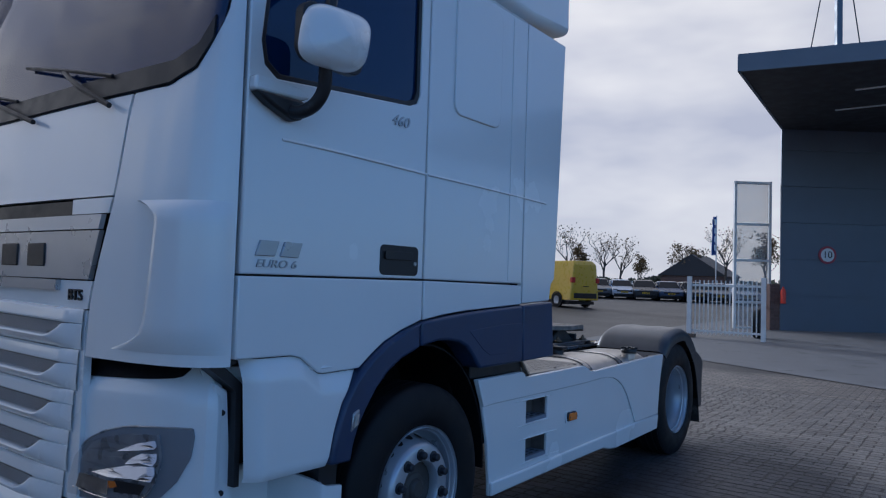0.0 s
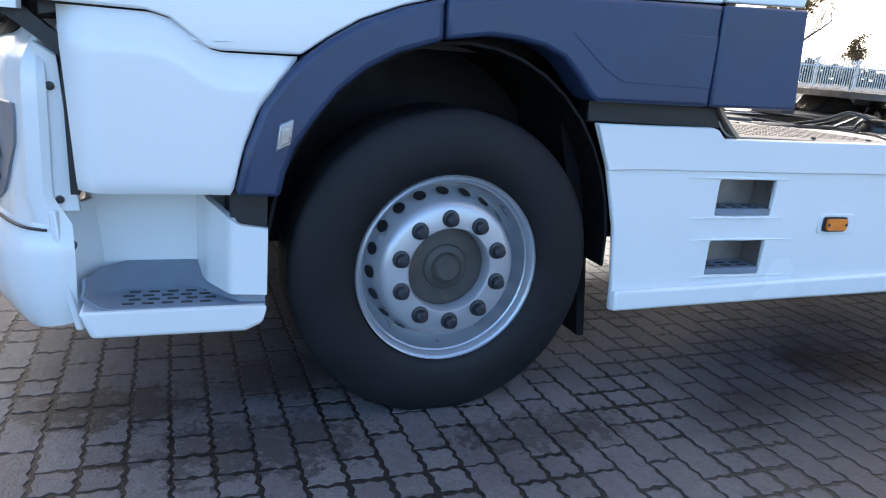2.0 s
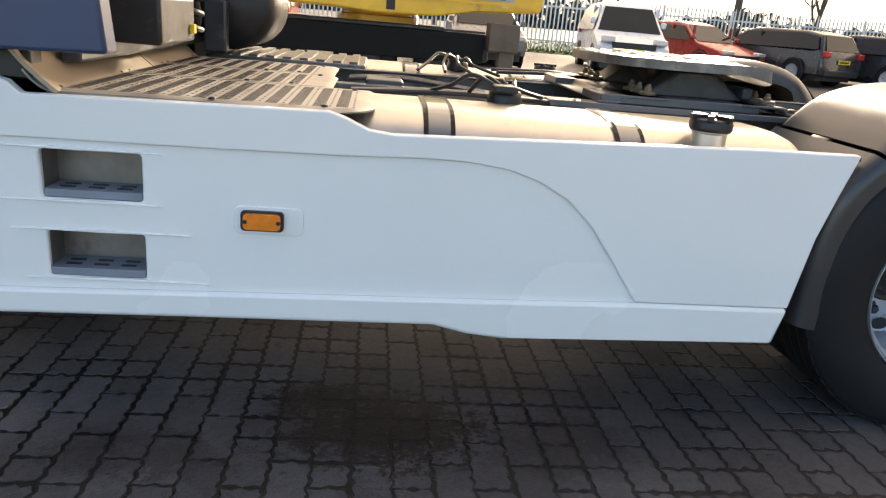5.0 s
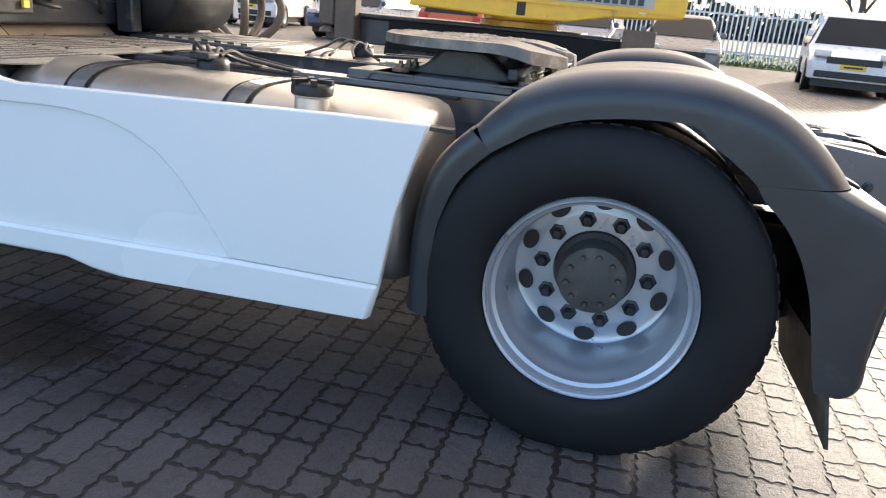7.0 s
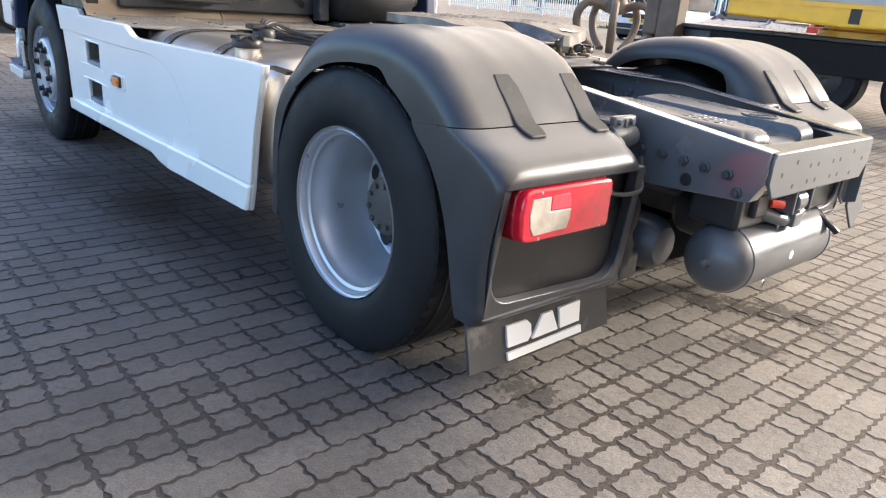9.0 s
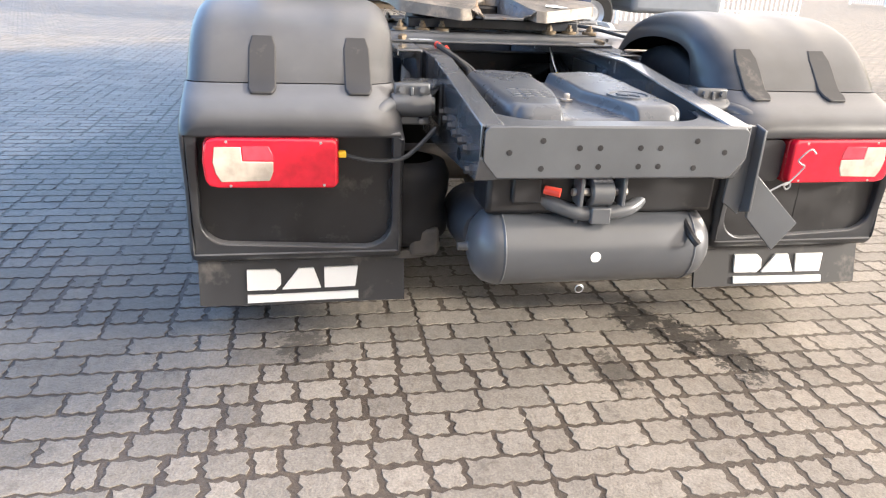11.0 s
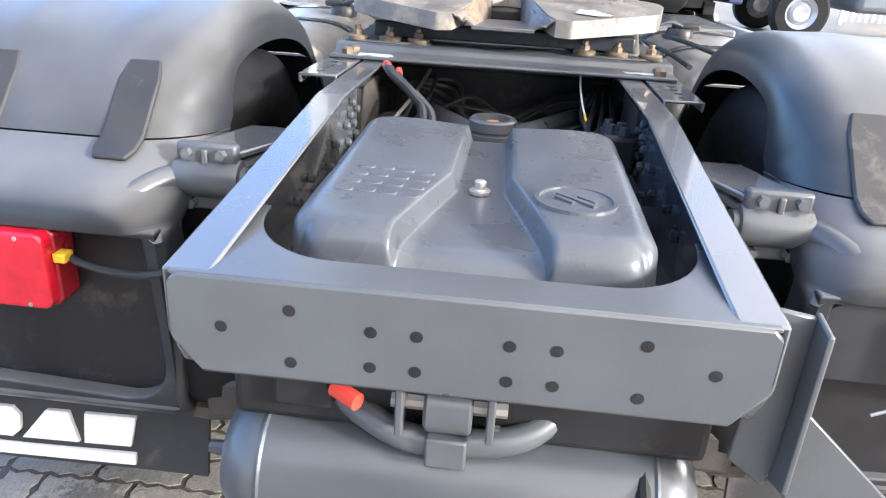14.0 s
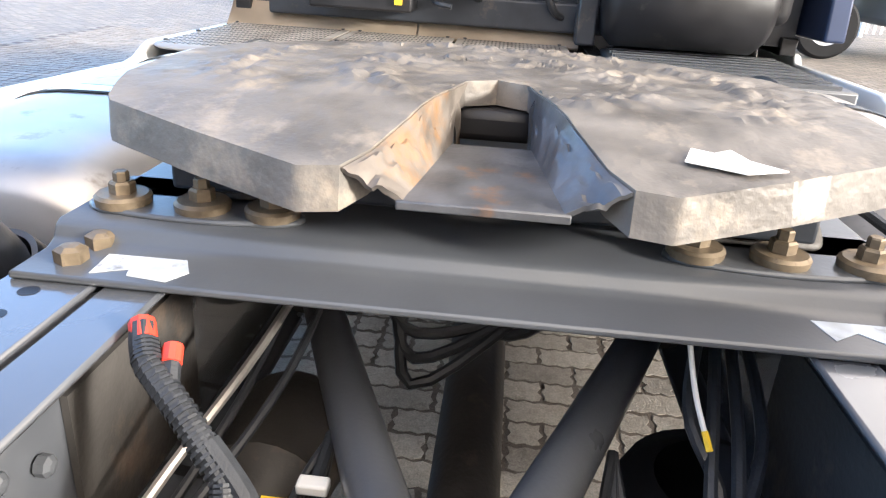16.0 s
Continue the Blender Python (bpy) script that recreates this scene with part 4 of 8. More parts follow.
    if rear:
        prof = [(0.0, face - 0.115), (0.092, face - 0.115), (0.104, face - 0.108), (0.108, face - 0.09), (0.11, face - 0.02), (0.125, face - 0.01), (0.128, face + 0.012)]
        cap = part("hub_cap", f(lathe(prof, 40, hub)), CASTING, w, "dark grey bolted hub", soft=True)
        for i in range(10):
            a = radians(36 * i + 10)
            part("hub_bolt", f(lathe([(0, face - 0.128), (0.009, face - 0.127), (0.011, face - 0.114)], 6, hub + Vector((0.078 * math.cos(a), 0, 0.078 * math.sin(a))))), CASTING, cap)
    else:
        prof = [(0.0, face + 0.012), (0.035, face + 0.012), (0.045, face + 0.02), (0.05, face + 0.035), (0.07, face + 0.04), (0.075, face + 0.046), (0.12, face + 0.05), (0.132, face + 0.052)]
        part("hub_cap", f(lathe(prof, 40, hub)), CASTING, w, "dark grey dished hub centre", soft=True)


material_nut = material("dark_nut_cover", (0.022, 0.024, 0.03), 0.4, metal=0.1, vary=0.2, scale=50)
for s in (0, 1):
    wheel(0.0, -0.025, s, False)
    wheel(3.8, 0.015, s, True)

# ---- chassis, tanks, skirts ----
def side_skirt():
    outer = [(0.468, 0.966), (0.7, 0.968), (0.93, 0.972), (0.955, 0.965), (0.985, 0.936), (1.3, 0.94), (1.765, 0.946), (1.81, 0.932), (1.875, 0.903), (1.94, 0.895), (3.02, 0.926), (3.31, 0.929), (3.272, 0.81), (3.232, 0.67), (3.192, 0.42), (3.168, 0.322),
             (2.28, 0.302), (2.19, 0.312), (2.09, 0.336), (1.4, 0.33), (0.83, 0.322), (0.622, 0.318), (0.618, 0.4), (0.59, 0.62), (0.53, 0.83)]
    holes = [rounded(1.012, 0.66, 1.272, 0.792, 0.008, 2), rounded(1.015, 0.436, 1.272, 0.566, 0.008, 2)]
    skirts = both("side_skirt", lambda: prism(outer, 0.0, 0.022, holes), WHITE, label="white side skirt panel with two step openings", bevel=0.006)
    crease = [(0.53, 0.815), (0.65, 0.82), (1.36, 0.822), (1.78, 0.826), (2.05, 0.834), (2.16, 0.832), (2.27, 0.819), (2.36, 0.79), (2.45, 0.742), (2.53, 0.668), (2.61, 0.565), (2.7, 0.44)]
    band = crease + [(2.735, 0.438), (3.196, 0.44), (3.232, 0.67), (3.272, 0.81), (3.308, 0.928), (3.02, 0.925), (1.94, 0.894), (1.875, 0.902), (1.81, 0.931), (1.765, 0.945), (1.3, 0.939), (0.985, 0.935), (0.955, 0.964), (0.93, 0.971), (0.7, 0.967), (0.469, 0.965)]
    sill = [(0.619, 0.392), (0.9, 0.4), (1.4, 0.41), (2.4, 0.428), (2.7, 0.436), (3.196, 0.438), (3.169, 0.323), (2.28, 0.303), (2.19, 0.313), (2.09, 0.337), (1.4, 0.331), (0.83, 0.323), (0.623, 0.319)]
    for side in (0, 1):
        f = flip if side else (lambda b: b)
        sk = skirts[side]
        part("skirt_upper_band", f(prism(band, -0.012, 0.004)), WHITE, sk, bevel=0.005, seg=3)
        part("skirt_sill", f(prism(sill, -0.02, 0.004)), WHITE, sk, bevel=0.012, seg=3)
        for z0, z1 in ((0.66, 0.792), (0.436, 0.566)):
            pocket = bmesh.new()
            cube(pocket, (1.0, 0.11, z0 - 0.01), (1.285, 0.115, z1 + 0.01))
            cube(pocket, (1.272, 0.0225, z0), (1.28, 0.11, z1))
            cube(pocket, (1.004, 0.0225, z0), (1.012, 0.11, z1))
            cube(pocket, (1.012, 0.0225, z1), (1.272, 0.11, z1 + 0.008))
            box = part("step_pocket", f(pocket), POCKET, sk, "bare metal step pocket")
            tread = part("pocket_tread", f(prism(rounded(1.014, 0.002, 1.270, 0.108, 0.006, 2), z0 + 0.002, z0 + 0.024, plane="xy")), STEPGREY, box, "grey slotted step tread", bevel=0.004)
            bm = bmesh.new()
            for i in range(3):
                for j in range(2):
                    cube(bm, (1.045 + 0.075 * i, 0.03 + 0.035 * j, z0 + 0.024), (1.085 + 0.075 * i, 0.042 + 0.035 * j, z0 + 0.0262))
            tagged(part("tread_slot", f(bm), BLACK, tread), kind="stuff")
        for z, x0, x1 in ((0.797, 0.86, 1.33), (0.652, 0.9, 1.33), (0.571, 0.92, 1.4), (0.43, 0.95, 1.45)):
            part("opening_lip", f(prism([(x0, z), ((x0 + x1) / 2, z + 0.007), (x1, z), ((x0 + x1) / 2, z - 0.003)], -0.007, 0.002)), WHITE, sk, bevel=0.002)
        part("marker_plinth", f(prism(rounded(1.515, 0.588, 1.705, 0.668, 0.02), -0.006, 0.002)), WHITE, sk, bevel=0.004)
        lamp = part("side_marker_lamp", f(prism(rounded(1.534, 0.6, 1.652, 0.658, 0.012), -0.016, 0.0)), BLACK, truck, "amber side marker lamp in a black surround", bevel=0.004)
        part("marker_lens", f(prism(rounded(1.542, 0.606, 1.644, 0.652, 0.012), -0.026, -0.012)), ORANGE, lamp, "amber lens", bevel=0.006, seg=3)
        for x in (1.548, 1.638):
            part("marker_screw", f(lathe([(0, -0.028), (0.006, -0.028), (0.006, -0.02)], 10, (x, 0, 0.629))), BLACK, lamp)


side_skirt()


def squircle(cy, cz, ry, rz, p=3.6, n=40):
    """A rounded-square outline in the y-z plane."""
    out = []
    for i in range(n):
        a = 2 * math.pi * i / n
        c, s = math.cos(a), math.sin(a)
        out.append((cy + ry * math.copysign(abs(c) ** (2 / p), c), cz + rz * math.copysign(abs(s) ** (2 / p), s)))
    return out


def fuel_tanks():
    def body(side):
        prof = squircle(0.37, 0.66, 0.31, 0.292)
        bm = bmesh.new()
        rings = []
        for x, k in ((1.78, 0.86), (1.795, 0.95), (1.83, 0.995), (1.87, 1.0), (3.12, 1.0), (3.18, 0.985), (3.215, 0.94), (3.235, 0.85)):
            rings.append([bm.verts.new((x, 0.37 + (y - 0.37) * k, 0.66 + (z - 0.66) * k)) for y, z in prof])
        for a, b in zip(rings, rings[1:]):
            for i in range(len(a)):
                j = (i + 1) % len(a)
                bm.faces.new((a[i], a[j], b[j], b[i]))
        bm.faces.new(rings[0])
        bm.faces.new(rings[-1])
        return flip(bm) if side else bm
    for side in (0, 1):
        f = flip if side else (lambda b: b)
        tank = part("fuel_tank", body(side), ALU, truck, "dull aluminium fuel tank", soft=True, angle=40)
        for x in (2.045, 2.62):
            bm = bmesh.new()
            prof = squircle(0.37, 0.66, 0.315, 0.297)
            for i in range(len(prof)):
                (y0, z0), (y1, z1) = prof[i], prof[(i + 1) % len(prof)]
                bm.faces.new([bm.verts.new(p) for p in ((x, y0, z0), (x + 0.065, y0, z0), (x + 0.065, y1, z1), (x, y1, z1))])
            bmesh.ops.remove_doubles(bm, verts=bm.verts, dist=0.0005)
            strap = part("tank_strap", f(thicken(bm, 0.004)), RAILPAINT, tank, "grey steel tank strap on black rubber", soft=True, angle=40)
            bm = bmesh.new()
            prof = squircle(0.37, 0.66, 0.3135, 0.2955)
            for i in range(len(prof)):
                (y0, z0), (y1, z1) = prof[i], prof[(i + 1) % len(prof)]
                bm.faces.new([bm.verts.new(p) for p in ((x - 0.014, y0, z0), (x + 0.079, y0, z0), (x + 0.079, y1, z1), (x - 0.014, y1, z1))])
            part("strap_lining", f(bm), RUBBER, strap)
        part("filler_neck", f(lathe([(0.052, 0.88), (0.052, 0.945), (0.057, 0.95), (0.057, 0.958)], 24, (2.9, 0.13, 0), "z")), ALU, tank, soft=True)
        bm = lathe([(0.06, 0.952), (0.064, 0.958), (0.064, 0.978), (0.058, 0.988), (0.03, 0.99), (0.0, 0.99)], 24, (2.9, 0.13, 0), "z")
        neckcap = part("filler_cap", f(bm), BLACK, tank, "black ribbed fuel cap", bevel=0.003)
        for k in range(6):
            m = Matrix.Translation((2.9, 0.13, 0)) @ Matrix.Rotation(math.pi / 3 * k, 4, "Z")
            part("cap_rib", f(boxbm((0.02, -0.009, 0.985), (0.067, 0.009, 1.0), m)), BLACK, neckcap)
        # sender unit and its leads
        sender = part("fuel_sender", f(lathe([(0.058, 0.945), (0.06, 0.96), (0.055, 0.985), (0.05, 0.99), (0, 0.99)], 20, (2.33, 0.5, 0), "z")), BLACK, tank, "black sender unit with leads", soft=True)
        part("sender_plug", f(boxbm((2.28, 0.42, 0.985), (2.36, 0.53, 1.01))), BLACK, sender, bevel=0.008)
        for k in range(4):
            part("sender_lead", f(tube([(2.3 + 0.02 * k, 0.5, 1.0), (2.22 + 0.05 * k, 0.56, 1.03 - 0.005 * k), (2.16 + 0.08 * k, 0.64, 0.985), (2.1 + 0.14 * k, 0.76, 0.95)], 0.008, 8)), HOSE, sender, soft=True)


fuel_tanks()


def catwalk():
    """Perforated tread plates behind the cab."""
    TOP = 0.9485
    for k, (y0, y1, x1) in enumerate(((0.026, 0.56, 1.89), (0.575, 1.02, 1.74), (1.035, 1.5, 1.72))):
        def sheet(u, v):
            turn_in = max(0.0, (0.3 - v) / 0.3) if k == 0 else max(0.0, (0.15 - v) / 0.15)
            end = x1 - (0.12 if k == 0 else 0.05) * (1 - math.sqrt(1 - turn_in ** 2))
            x = 0.98 + (end - 0.98) * u
            return Vector((x, y0 + (y1 - y0) * v, TOP + 0.05 * max(0, 1 - u / 0.09) ** 2 - 0.008 * max(0, (u - 0.97) / 0.03) ** 2 - (0.006 * max(0, (0.04 - v) / 0.04) if k == 0 else 0)))
        deck = part("tread_plate", thicken(grid(sheet, 40, 24), 0.006), DECK, truck, "dirty aluminium tread plate with perforated rows", soft=True, angle=40)
        slots, dots = bmesh.new(), bmesh.new()
        rows = int((y1 - y0 - 0.05) / 0.0165)
        for i in range(int((x1 - 1.1) / 0.064)):
            x = 1.075 + 0.064 * i
            for j in range(rows):
                y = y0 + 0.03 + 0.0165 * j
                if k == 0 and x + 0.04 > sheet(0.97, (y - y0) / (y1 - y0)).x:
                    continue
                cube(slots, (x, y, TOP - 0.001), (x + 0.034, y + 0.0075, TOP + 0.0006))
                if j % 3 == 1:
                    cube(dots, (x + 0.046, y, TOP - 0.001), (x + 0.053, y + 0.007, TOP + 0.0018))
        tagged(part("tread_opening", slots, BLACK, deck), kind="stuff")
        tagged(part("raised_stud", dots, DECK, deck), kind="stuff")
        for x, y in ((1.055, y0 + 0.03), (1.45, y0 + 0.02), (x1 - 0.14, y0 + 0.03), (1.055, y1 - 0.03), (x1 - 0.07, y1 - 0.03)):
            part("tread_screw", lathe([(0, TOP + 0.006), (0.008, TOP + 0.005), (0.011, TOP - 0.001)], 10, (x, y, 0), "z"), BLACK, deck)
    # brown front coaming that rises behind the cab
    for k, (y0, y1) in enumerate(((0.012, 0.85), (0.86, 1.55))):
        def lip(u, v):
            return Vector((0.945 + 0.125 * v, y0 + (y1 - y0) * u, 1.085 - 0.142 * v ** 0.7))
        part("deck_coaming", thicken(grid(lip, 12, 8), 0.012), COAMING, truck, "dull brown metal coaming at the deck front", soft=True, angle=60)
    # battery cover on the far side
    box = part("battery_cover", boxbm((1.08, 1.64, 0.62), (1.84, 2.38, 0.955)), FRAMEGREY, truck, "ribbed grey battery cover", bevel=0.008)
    for i in range(9):
        part("cover_rib", boxbm((1.12 + 0.08 * i, 1.66, 0.954), (1.16 + 0.08 * i, 2.34, 0.966)), FRAMEGREY, box)
    part("near_deck_box", boxbm((0.97, 0.12, 0.5), (1.77, 0.6, 0.925)), STEELBLACK, truck, bevel=0.02)


catwalk()

RAIL_TOP = [(0.3, 0.935), (1.8, 0.94), (3.2, 0.948), (4.09, 0.948), (4.13, 0.943), (4.87, 0.862)]


def ladder_frame():
    xs = [0.3, 1.0, 1.8, 2.6, 3.2, 3.7, 4.09, 4.11, 4.13, 4.5, 4.82, 4.86]
    def rail(side):
        bm = bmesh.new()
        def strip(a, b):
            rows = [[bm.verts.new(a(x)), bm.verts.new(b(x))] for x in xs]
            for p, q in zip(rows, rows[1:]):
                bm.faces.new((p[0], p[1], q[1], q[0]))
        top = lambda x: lerp_at(RAIL_TOP, x)
        low = lambda x: lerp_at([(0.3, 0.62), (4.06, 0.64), (4.82, 0.697), (4.86, 0.77)], x)
        strip(lambda x: (x, 0.85, top(x)), lambda x: (x, 0.916, top(x)))
        strip(lambda x: (x, 0.85, low(x)), lambda x: (x, 0.85, top(x)))
        strip(lambda x: (x, 0.85, low(x)), lambda x: (x, 0.916, low(x)))
        bmesh.ops.remove_doubles(bm, verts=bm.verts, dist=0.0005)
        thicken(bm, 0.009)
        return flip(bm) if side else bm
    for side in (0, 1):
        f = flip if side else (lambda b: b)
        r = part("frame_rail", rail(side), RAILPAINT, truck, "grey painted steel frame rail", bevel=0.004)
        bm_pts = [(4.42, 0.79), (4.5, 0.785), (4.58, 0.78), (4.66, 0.775), (4.74, 0.77), (4.78, 0.72), (4.35, 0.8)]
        for x, z in bm_pts:
            part("rail_bolt", f(lathe([(0, 0.826), (0.012, 0.827), (0.014, 0.84), (0.019, 0.841), (0.019, 0.852)], 6, (x, 0, z))), STEELBLACK, r)
        part("rail_hole", f(lathe([(0.022, 0.848), (0.0, 0.847)], 16, (4.6, 0, 0.72))), BLACK, r)
        for x, z in ((3.74, 0.84), (3.78, 0.81), (3.82, 0.84), (3.74, 0.77), (3.79, 0.74), (3.84, 0.77), (3.86, 0.82), (3.8, 0.87), (3.98, 0.80), (4.04, 0.76), (4.2, 0.78), (4.3, 0.76), (3.93, 0.72)):
            part("inner_rivet", f(lathe([(0.011, 0.862), (0.011, 0.872), (0.006, 0.876), (0, 0.877)], 8, (x, 0, z))), FRAMEGREY if x < 3.87 else STEELBLACK, r)
        # shelf angle that carries the coupling plate
        ang = prism([(0.742, 0.925), (0.742, 0.95), (0.842, 0.95), (0.842, 0.82), (0.834, 0.82), (0.834, 0.942), (0.75, 0.942), (0.75, 0.925)], 2.55, 3.87, plane="yz")
        angle = part("mounting_angle", f(ang), RAILPAINT, truck, "grey drilled mounting angle", bevel=0.003)
        for i in range(5):
            part("angle_hole", f(lathe([(0.011, 0.9504), (0.0, 0.9506)], 14, (3.615 + 0.052 * i, 0.788, 0), "z")), BLACK, angle)
        # inner web plate at the axle
        part("web_plate", f(prism([(3.42, 0.68), (3.695, 0.68), (3.695, 0.885), (3.42, 0.885)], 0.86, 0.868)), CASTING, truck)
    # rear cross member
    cross = prism([(0.872, 0.862), (1.628, 0.862), (1.64, 0.85), (1.64, 0.765), (1.6, 0.715), (0.9, 0.715), (0.86, 0.765), (0.86, 0.85)], 4.858, 4.87, plane="yz")
    member = part("rear_cross_member", cross, FRAMEGREY, truck, "grey drilled rear cross member", bevel=0.004)
    sweep = [(4.6 + 0.192 * math.sin(a), 0.912 + 0.15 * (1 - math.cos(a))) for a in np.linspace(0, math.pi / 2, 14)]
    flange = [(4.866, 0.862), (4.6, 0.862)] + sweep + [(x, 2.5 - y) for x, y in sweep[::-1]] + [(4.6, 1.638), (4.866, 1.638)]
    part("cross_member_flange", prism(flange, 0.8565, 0.8635, plane="xy"), FRAMEGREY, member, "flange with swept inner corners", bevel=0.002)
    for y, z in ((0.93, 0.79), (1.023, 0.823), (1.13, 0.803), (1.19, 0.803), (1.31, 0.803), (1.37, 0.803), (1.48, 0.823), (1.57, 0.79), (1.023, 0.745), (1.13, 0.75), (1.19, 0.75), (1.31, 0.75), (1.37, 0.75), (1.48, 0.745)):
        part("bolt_hole", lathe([(0.0085, 4.8708), (0.0, 4.8712)], 14, (0, y, z), "x"), BLACK, member)
    # other cross members, axles, shafts
    for x in (0.9, 2.2, 2.95):
        part("cross_member", boxbm((x, 0.86, 0.68), (x + 0.1, 1.64, 0.86)), STEELBLACK, truck, bevel=0.01)
    part("rear_axle", tube([(3.8, 0.4, 0.488), (3.8, 2.1, 0.488)], 0.075, 16), CASTING, truck, "dark cast rear axle", soft=True)
    part("differential", lathe([(0.0, 3.42), (0.07, 3.44), (0.1, 3.52), (0.19, 3.62), (0.22, 3.78), (0.2, 3.92), (0.1, 4.0), (0, 4.01)], 24, (0, 1.25, 0.5), "x"), CASTING, truck, "dark cast differential", soft=True)
    part("front_axle", boxbm((-0.06, 0.3, 0.42), (0.06, 2.2, 0.52)), CASTING, truck, bevel=0.02)
    part("propeller_shaft", tube([(1.0, 1.25, 0.6), (3.44, 1.25, 0.5)], 0.058, 16), CASTING, truck, "dark propeller shaft", soft=True)
    part("gearbox", boxbm((-0.3, 0.95, 0.45), (1.0, 1.55, 1.05)), CASTING, truck, bevel=0.08, seg=3)
    part("engine", boxbm((-1.1, 0.9, 0.55), (-0.2, 1.6, 1.12)), CASTING, truck, bevel=0.08, seg=3)


ladder_frame()


def suspension():
    # ball joint housing and V-rods
    joint = part("rod_joint", lathe([(0.0, 0.815), (0.02, 0.815), (0.024, 0.806), (0.03, 0.806), (0.034, 0.812), (0.044, 0.812), (0.046, 0.83), (0.058, 0.83), (0.063, 0.825), (0.064, 0.802), (0.06, 0.799), (0.06, 0.795), (0.067, 0.792), (0.067, 0.758), (0.061, 0.754), (0.06, 0.66)], 28, (3.815, 1.245, 0.03), "z"), FRAMEGREY, truck, "grey axle ball joint with rusty centre", soft=True, angle=40)
    part("joint_cap", lathe([(0.0, 0.822), (0.016, 0.822), (0.022, 0.817)], 16, (3.815, 1.245, 0.03), "z"), RUST, joint)
    plate = part("joint_plate", prism(rounded(3.76, 1.14, 3.945, 1.35, 0.02), 0.748, 0.77, plane="xy"), FRAMEGREY, truck, bevel=0.004)
    for x, y, m in ((3.912, 1.178, STEELBLACK), (3.908, 1.315, RUST)):
        part("plate_bolt", lathe([(0.024, 0.768), (0.024, 0.774), (0.016, 0.775), (0.016, 0.795), (0.009, 0.802), (0, 0.802)], 8, (x, y, 0), "z"), m, plate)
    for s in (-1, 1):
        rod = part("axle_rod", tube([(3.79, 1.245 + 0.035 * s, 0.795), (3.1, 1.25 + 0.3 * s, 0.735)], 0.032, 14), FRAMEGREY, truck, "grey tubular axle rod", soft=True)
        part("rod_end", lathe([(0.05, -0.05), (0.06, -0.03), (0.06, 0.03), (0.05, 0.05)], 16, (3.08, 1.25 + 0.31 * s, 0.735), "z", caps=True), CASTING, rod)
    for side in (0, 1):
        f = flip if side else (lambda b: b)
        bel = [(0.09, 0.36), (0.125, 0.37), (0.145, 0.4), (0.148, 0.46), (0.135, 0.5), (0.145, 0.54), (0.148, 0.6), (0.13, 0.64), (0.09, 0.65)]
        for x in (4.36, 3.42):
            b = part("air_bellows", f(lathe(bel, 28, (x, 0.72 if x > 4 else 0.9, 0), "z")), RUBBER, truck, "black rubber air spring", soft=True, angle=60)
            part("bellows_plate", f(lathe([(0.1, 0.325), (0.128, 0.33), (0.128, 0.358), (0.1, 0.365)], 24, (x, 0.72 if x > 4 else 0.9, 0), "z")), CASTING, b)
        # unseen cylinder, added to stop low sun reaching the ground beneath
        part("chassis_cylinder", f(lathe([(0.0, 4.22), (0.07, 4.225), (0.1, 4.26), (0.105, 4.36), (0.1, 4.46), (0.07, 4.5), (0.0, 4.505)], 20, (0, 0.97, 0.43), "x")), STEELBLACK, truck, "unseen dark cylinder that stops sun under the chassis", soft=True)
        part("spring_beam", f(boxbm((3.2, 0.72, 0.34), (4.5, 0.82, 0.44))), CASTING, truck, bevel=0.015)
        part("shock_absorber", f(tube([(3.55, 0.76, 0.4), (3.3, 0.8, 0.84)], 0.035, 12)), STEELBLACK, truck, soft=True)
        # mudguard carrier: bracket, clamp and tube
        flange = [(4.185, 0.73), (4.185, 0.85), (4.255, 0.85), (4.385, 0.79), (4.40, 0.785), (4.395, 0.668), (4.375, 0.668)]
        carrier = part("mudguard_bracket", f(prism(flange, 0.872, 0.886, plane="xy")), RAILPAINT, truck, "grey cast mudguard bracket with clamped tube", bevel=0.004)
        part("bracket_web", f(prism([(4.195, 0.742), (4.195, 0.85), (4.215, 0.85), (4.37, 0.70), (4.37, 0.685)], 0.775, 0.874, plane="xy")), FRAMEGREY, carrier, bevel=0.006)
        for (ax, ay), (bx, by), za, zb in (((4.25, 0.845), (4.385, 0.782), 0.87, 0.856), ((4.24, 0.845), (4.385, 0.776), 0.772, 0.812), ((4.3, 0.82), (4.3, 0.75), 0.78, 0.87)):
            part("bracket_rib", f(tube([(ax, ay, za), (bx, by, zb)], 0.009, 6)), FRAMEGREY, carrier)
        part("bracket_foot", f(boxbm((4.17, 0.838, 0.74), (4.29, 0.849, 0.884))), FRAMEGREY, carrier, bevel=0.004)
        collar = part("tube_clamp", f(lathe([(0.026, 0.66), (0.037, 0.662), (0.039, 0.668), (0.039, 0.782), (0.037, 0.788), (0.026, 0.79)], 24, (4.402, 0, 0.832))), FRAMEGREY, carrier, "grey cast tube clamp", soft=True, angle=50)
        part("clamp_rib", f(boxbm((4.395, 0.718, 0.86), (4.425, 0.73, 0.892))), FRAMEGREY, collar, bevel=0.003)
        part("clamp_bar", f(boxbm((4.39, 0.668, 0.862), (4.418, 0.784, 0.902))), FRAMEGREY, carrier, bevel=0.006)
        part("clamp_foot", f(boxbm((4.375, 0.675, 0.768), (4.41, 0.785, 0.8))), FRAMEGREY, carrier, bevel=0.006)
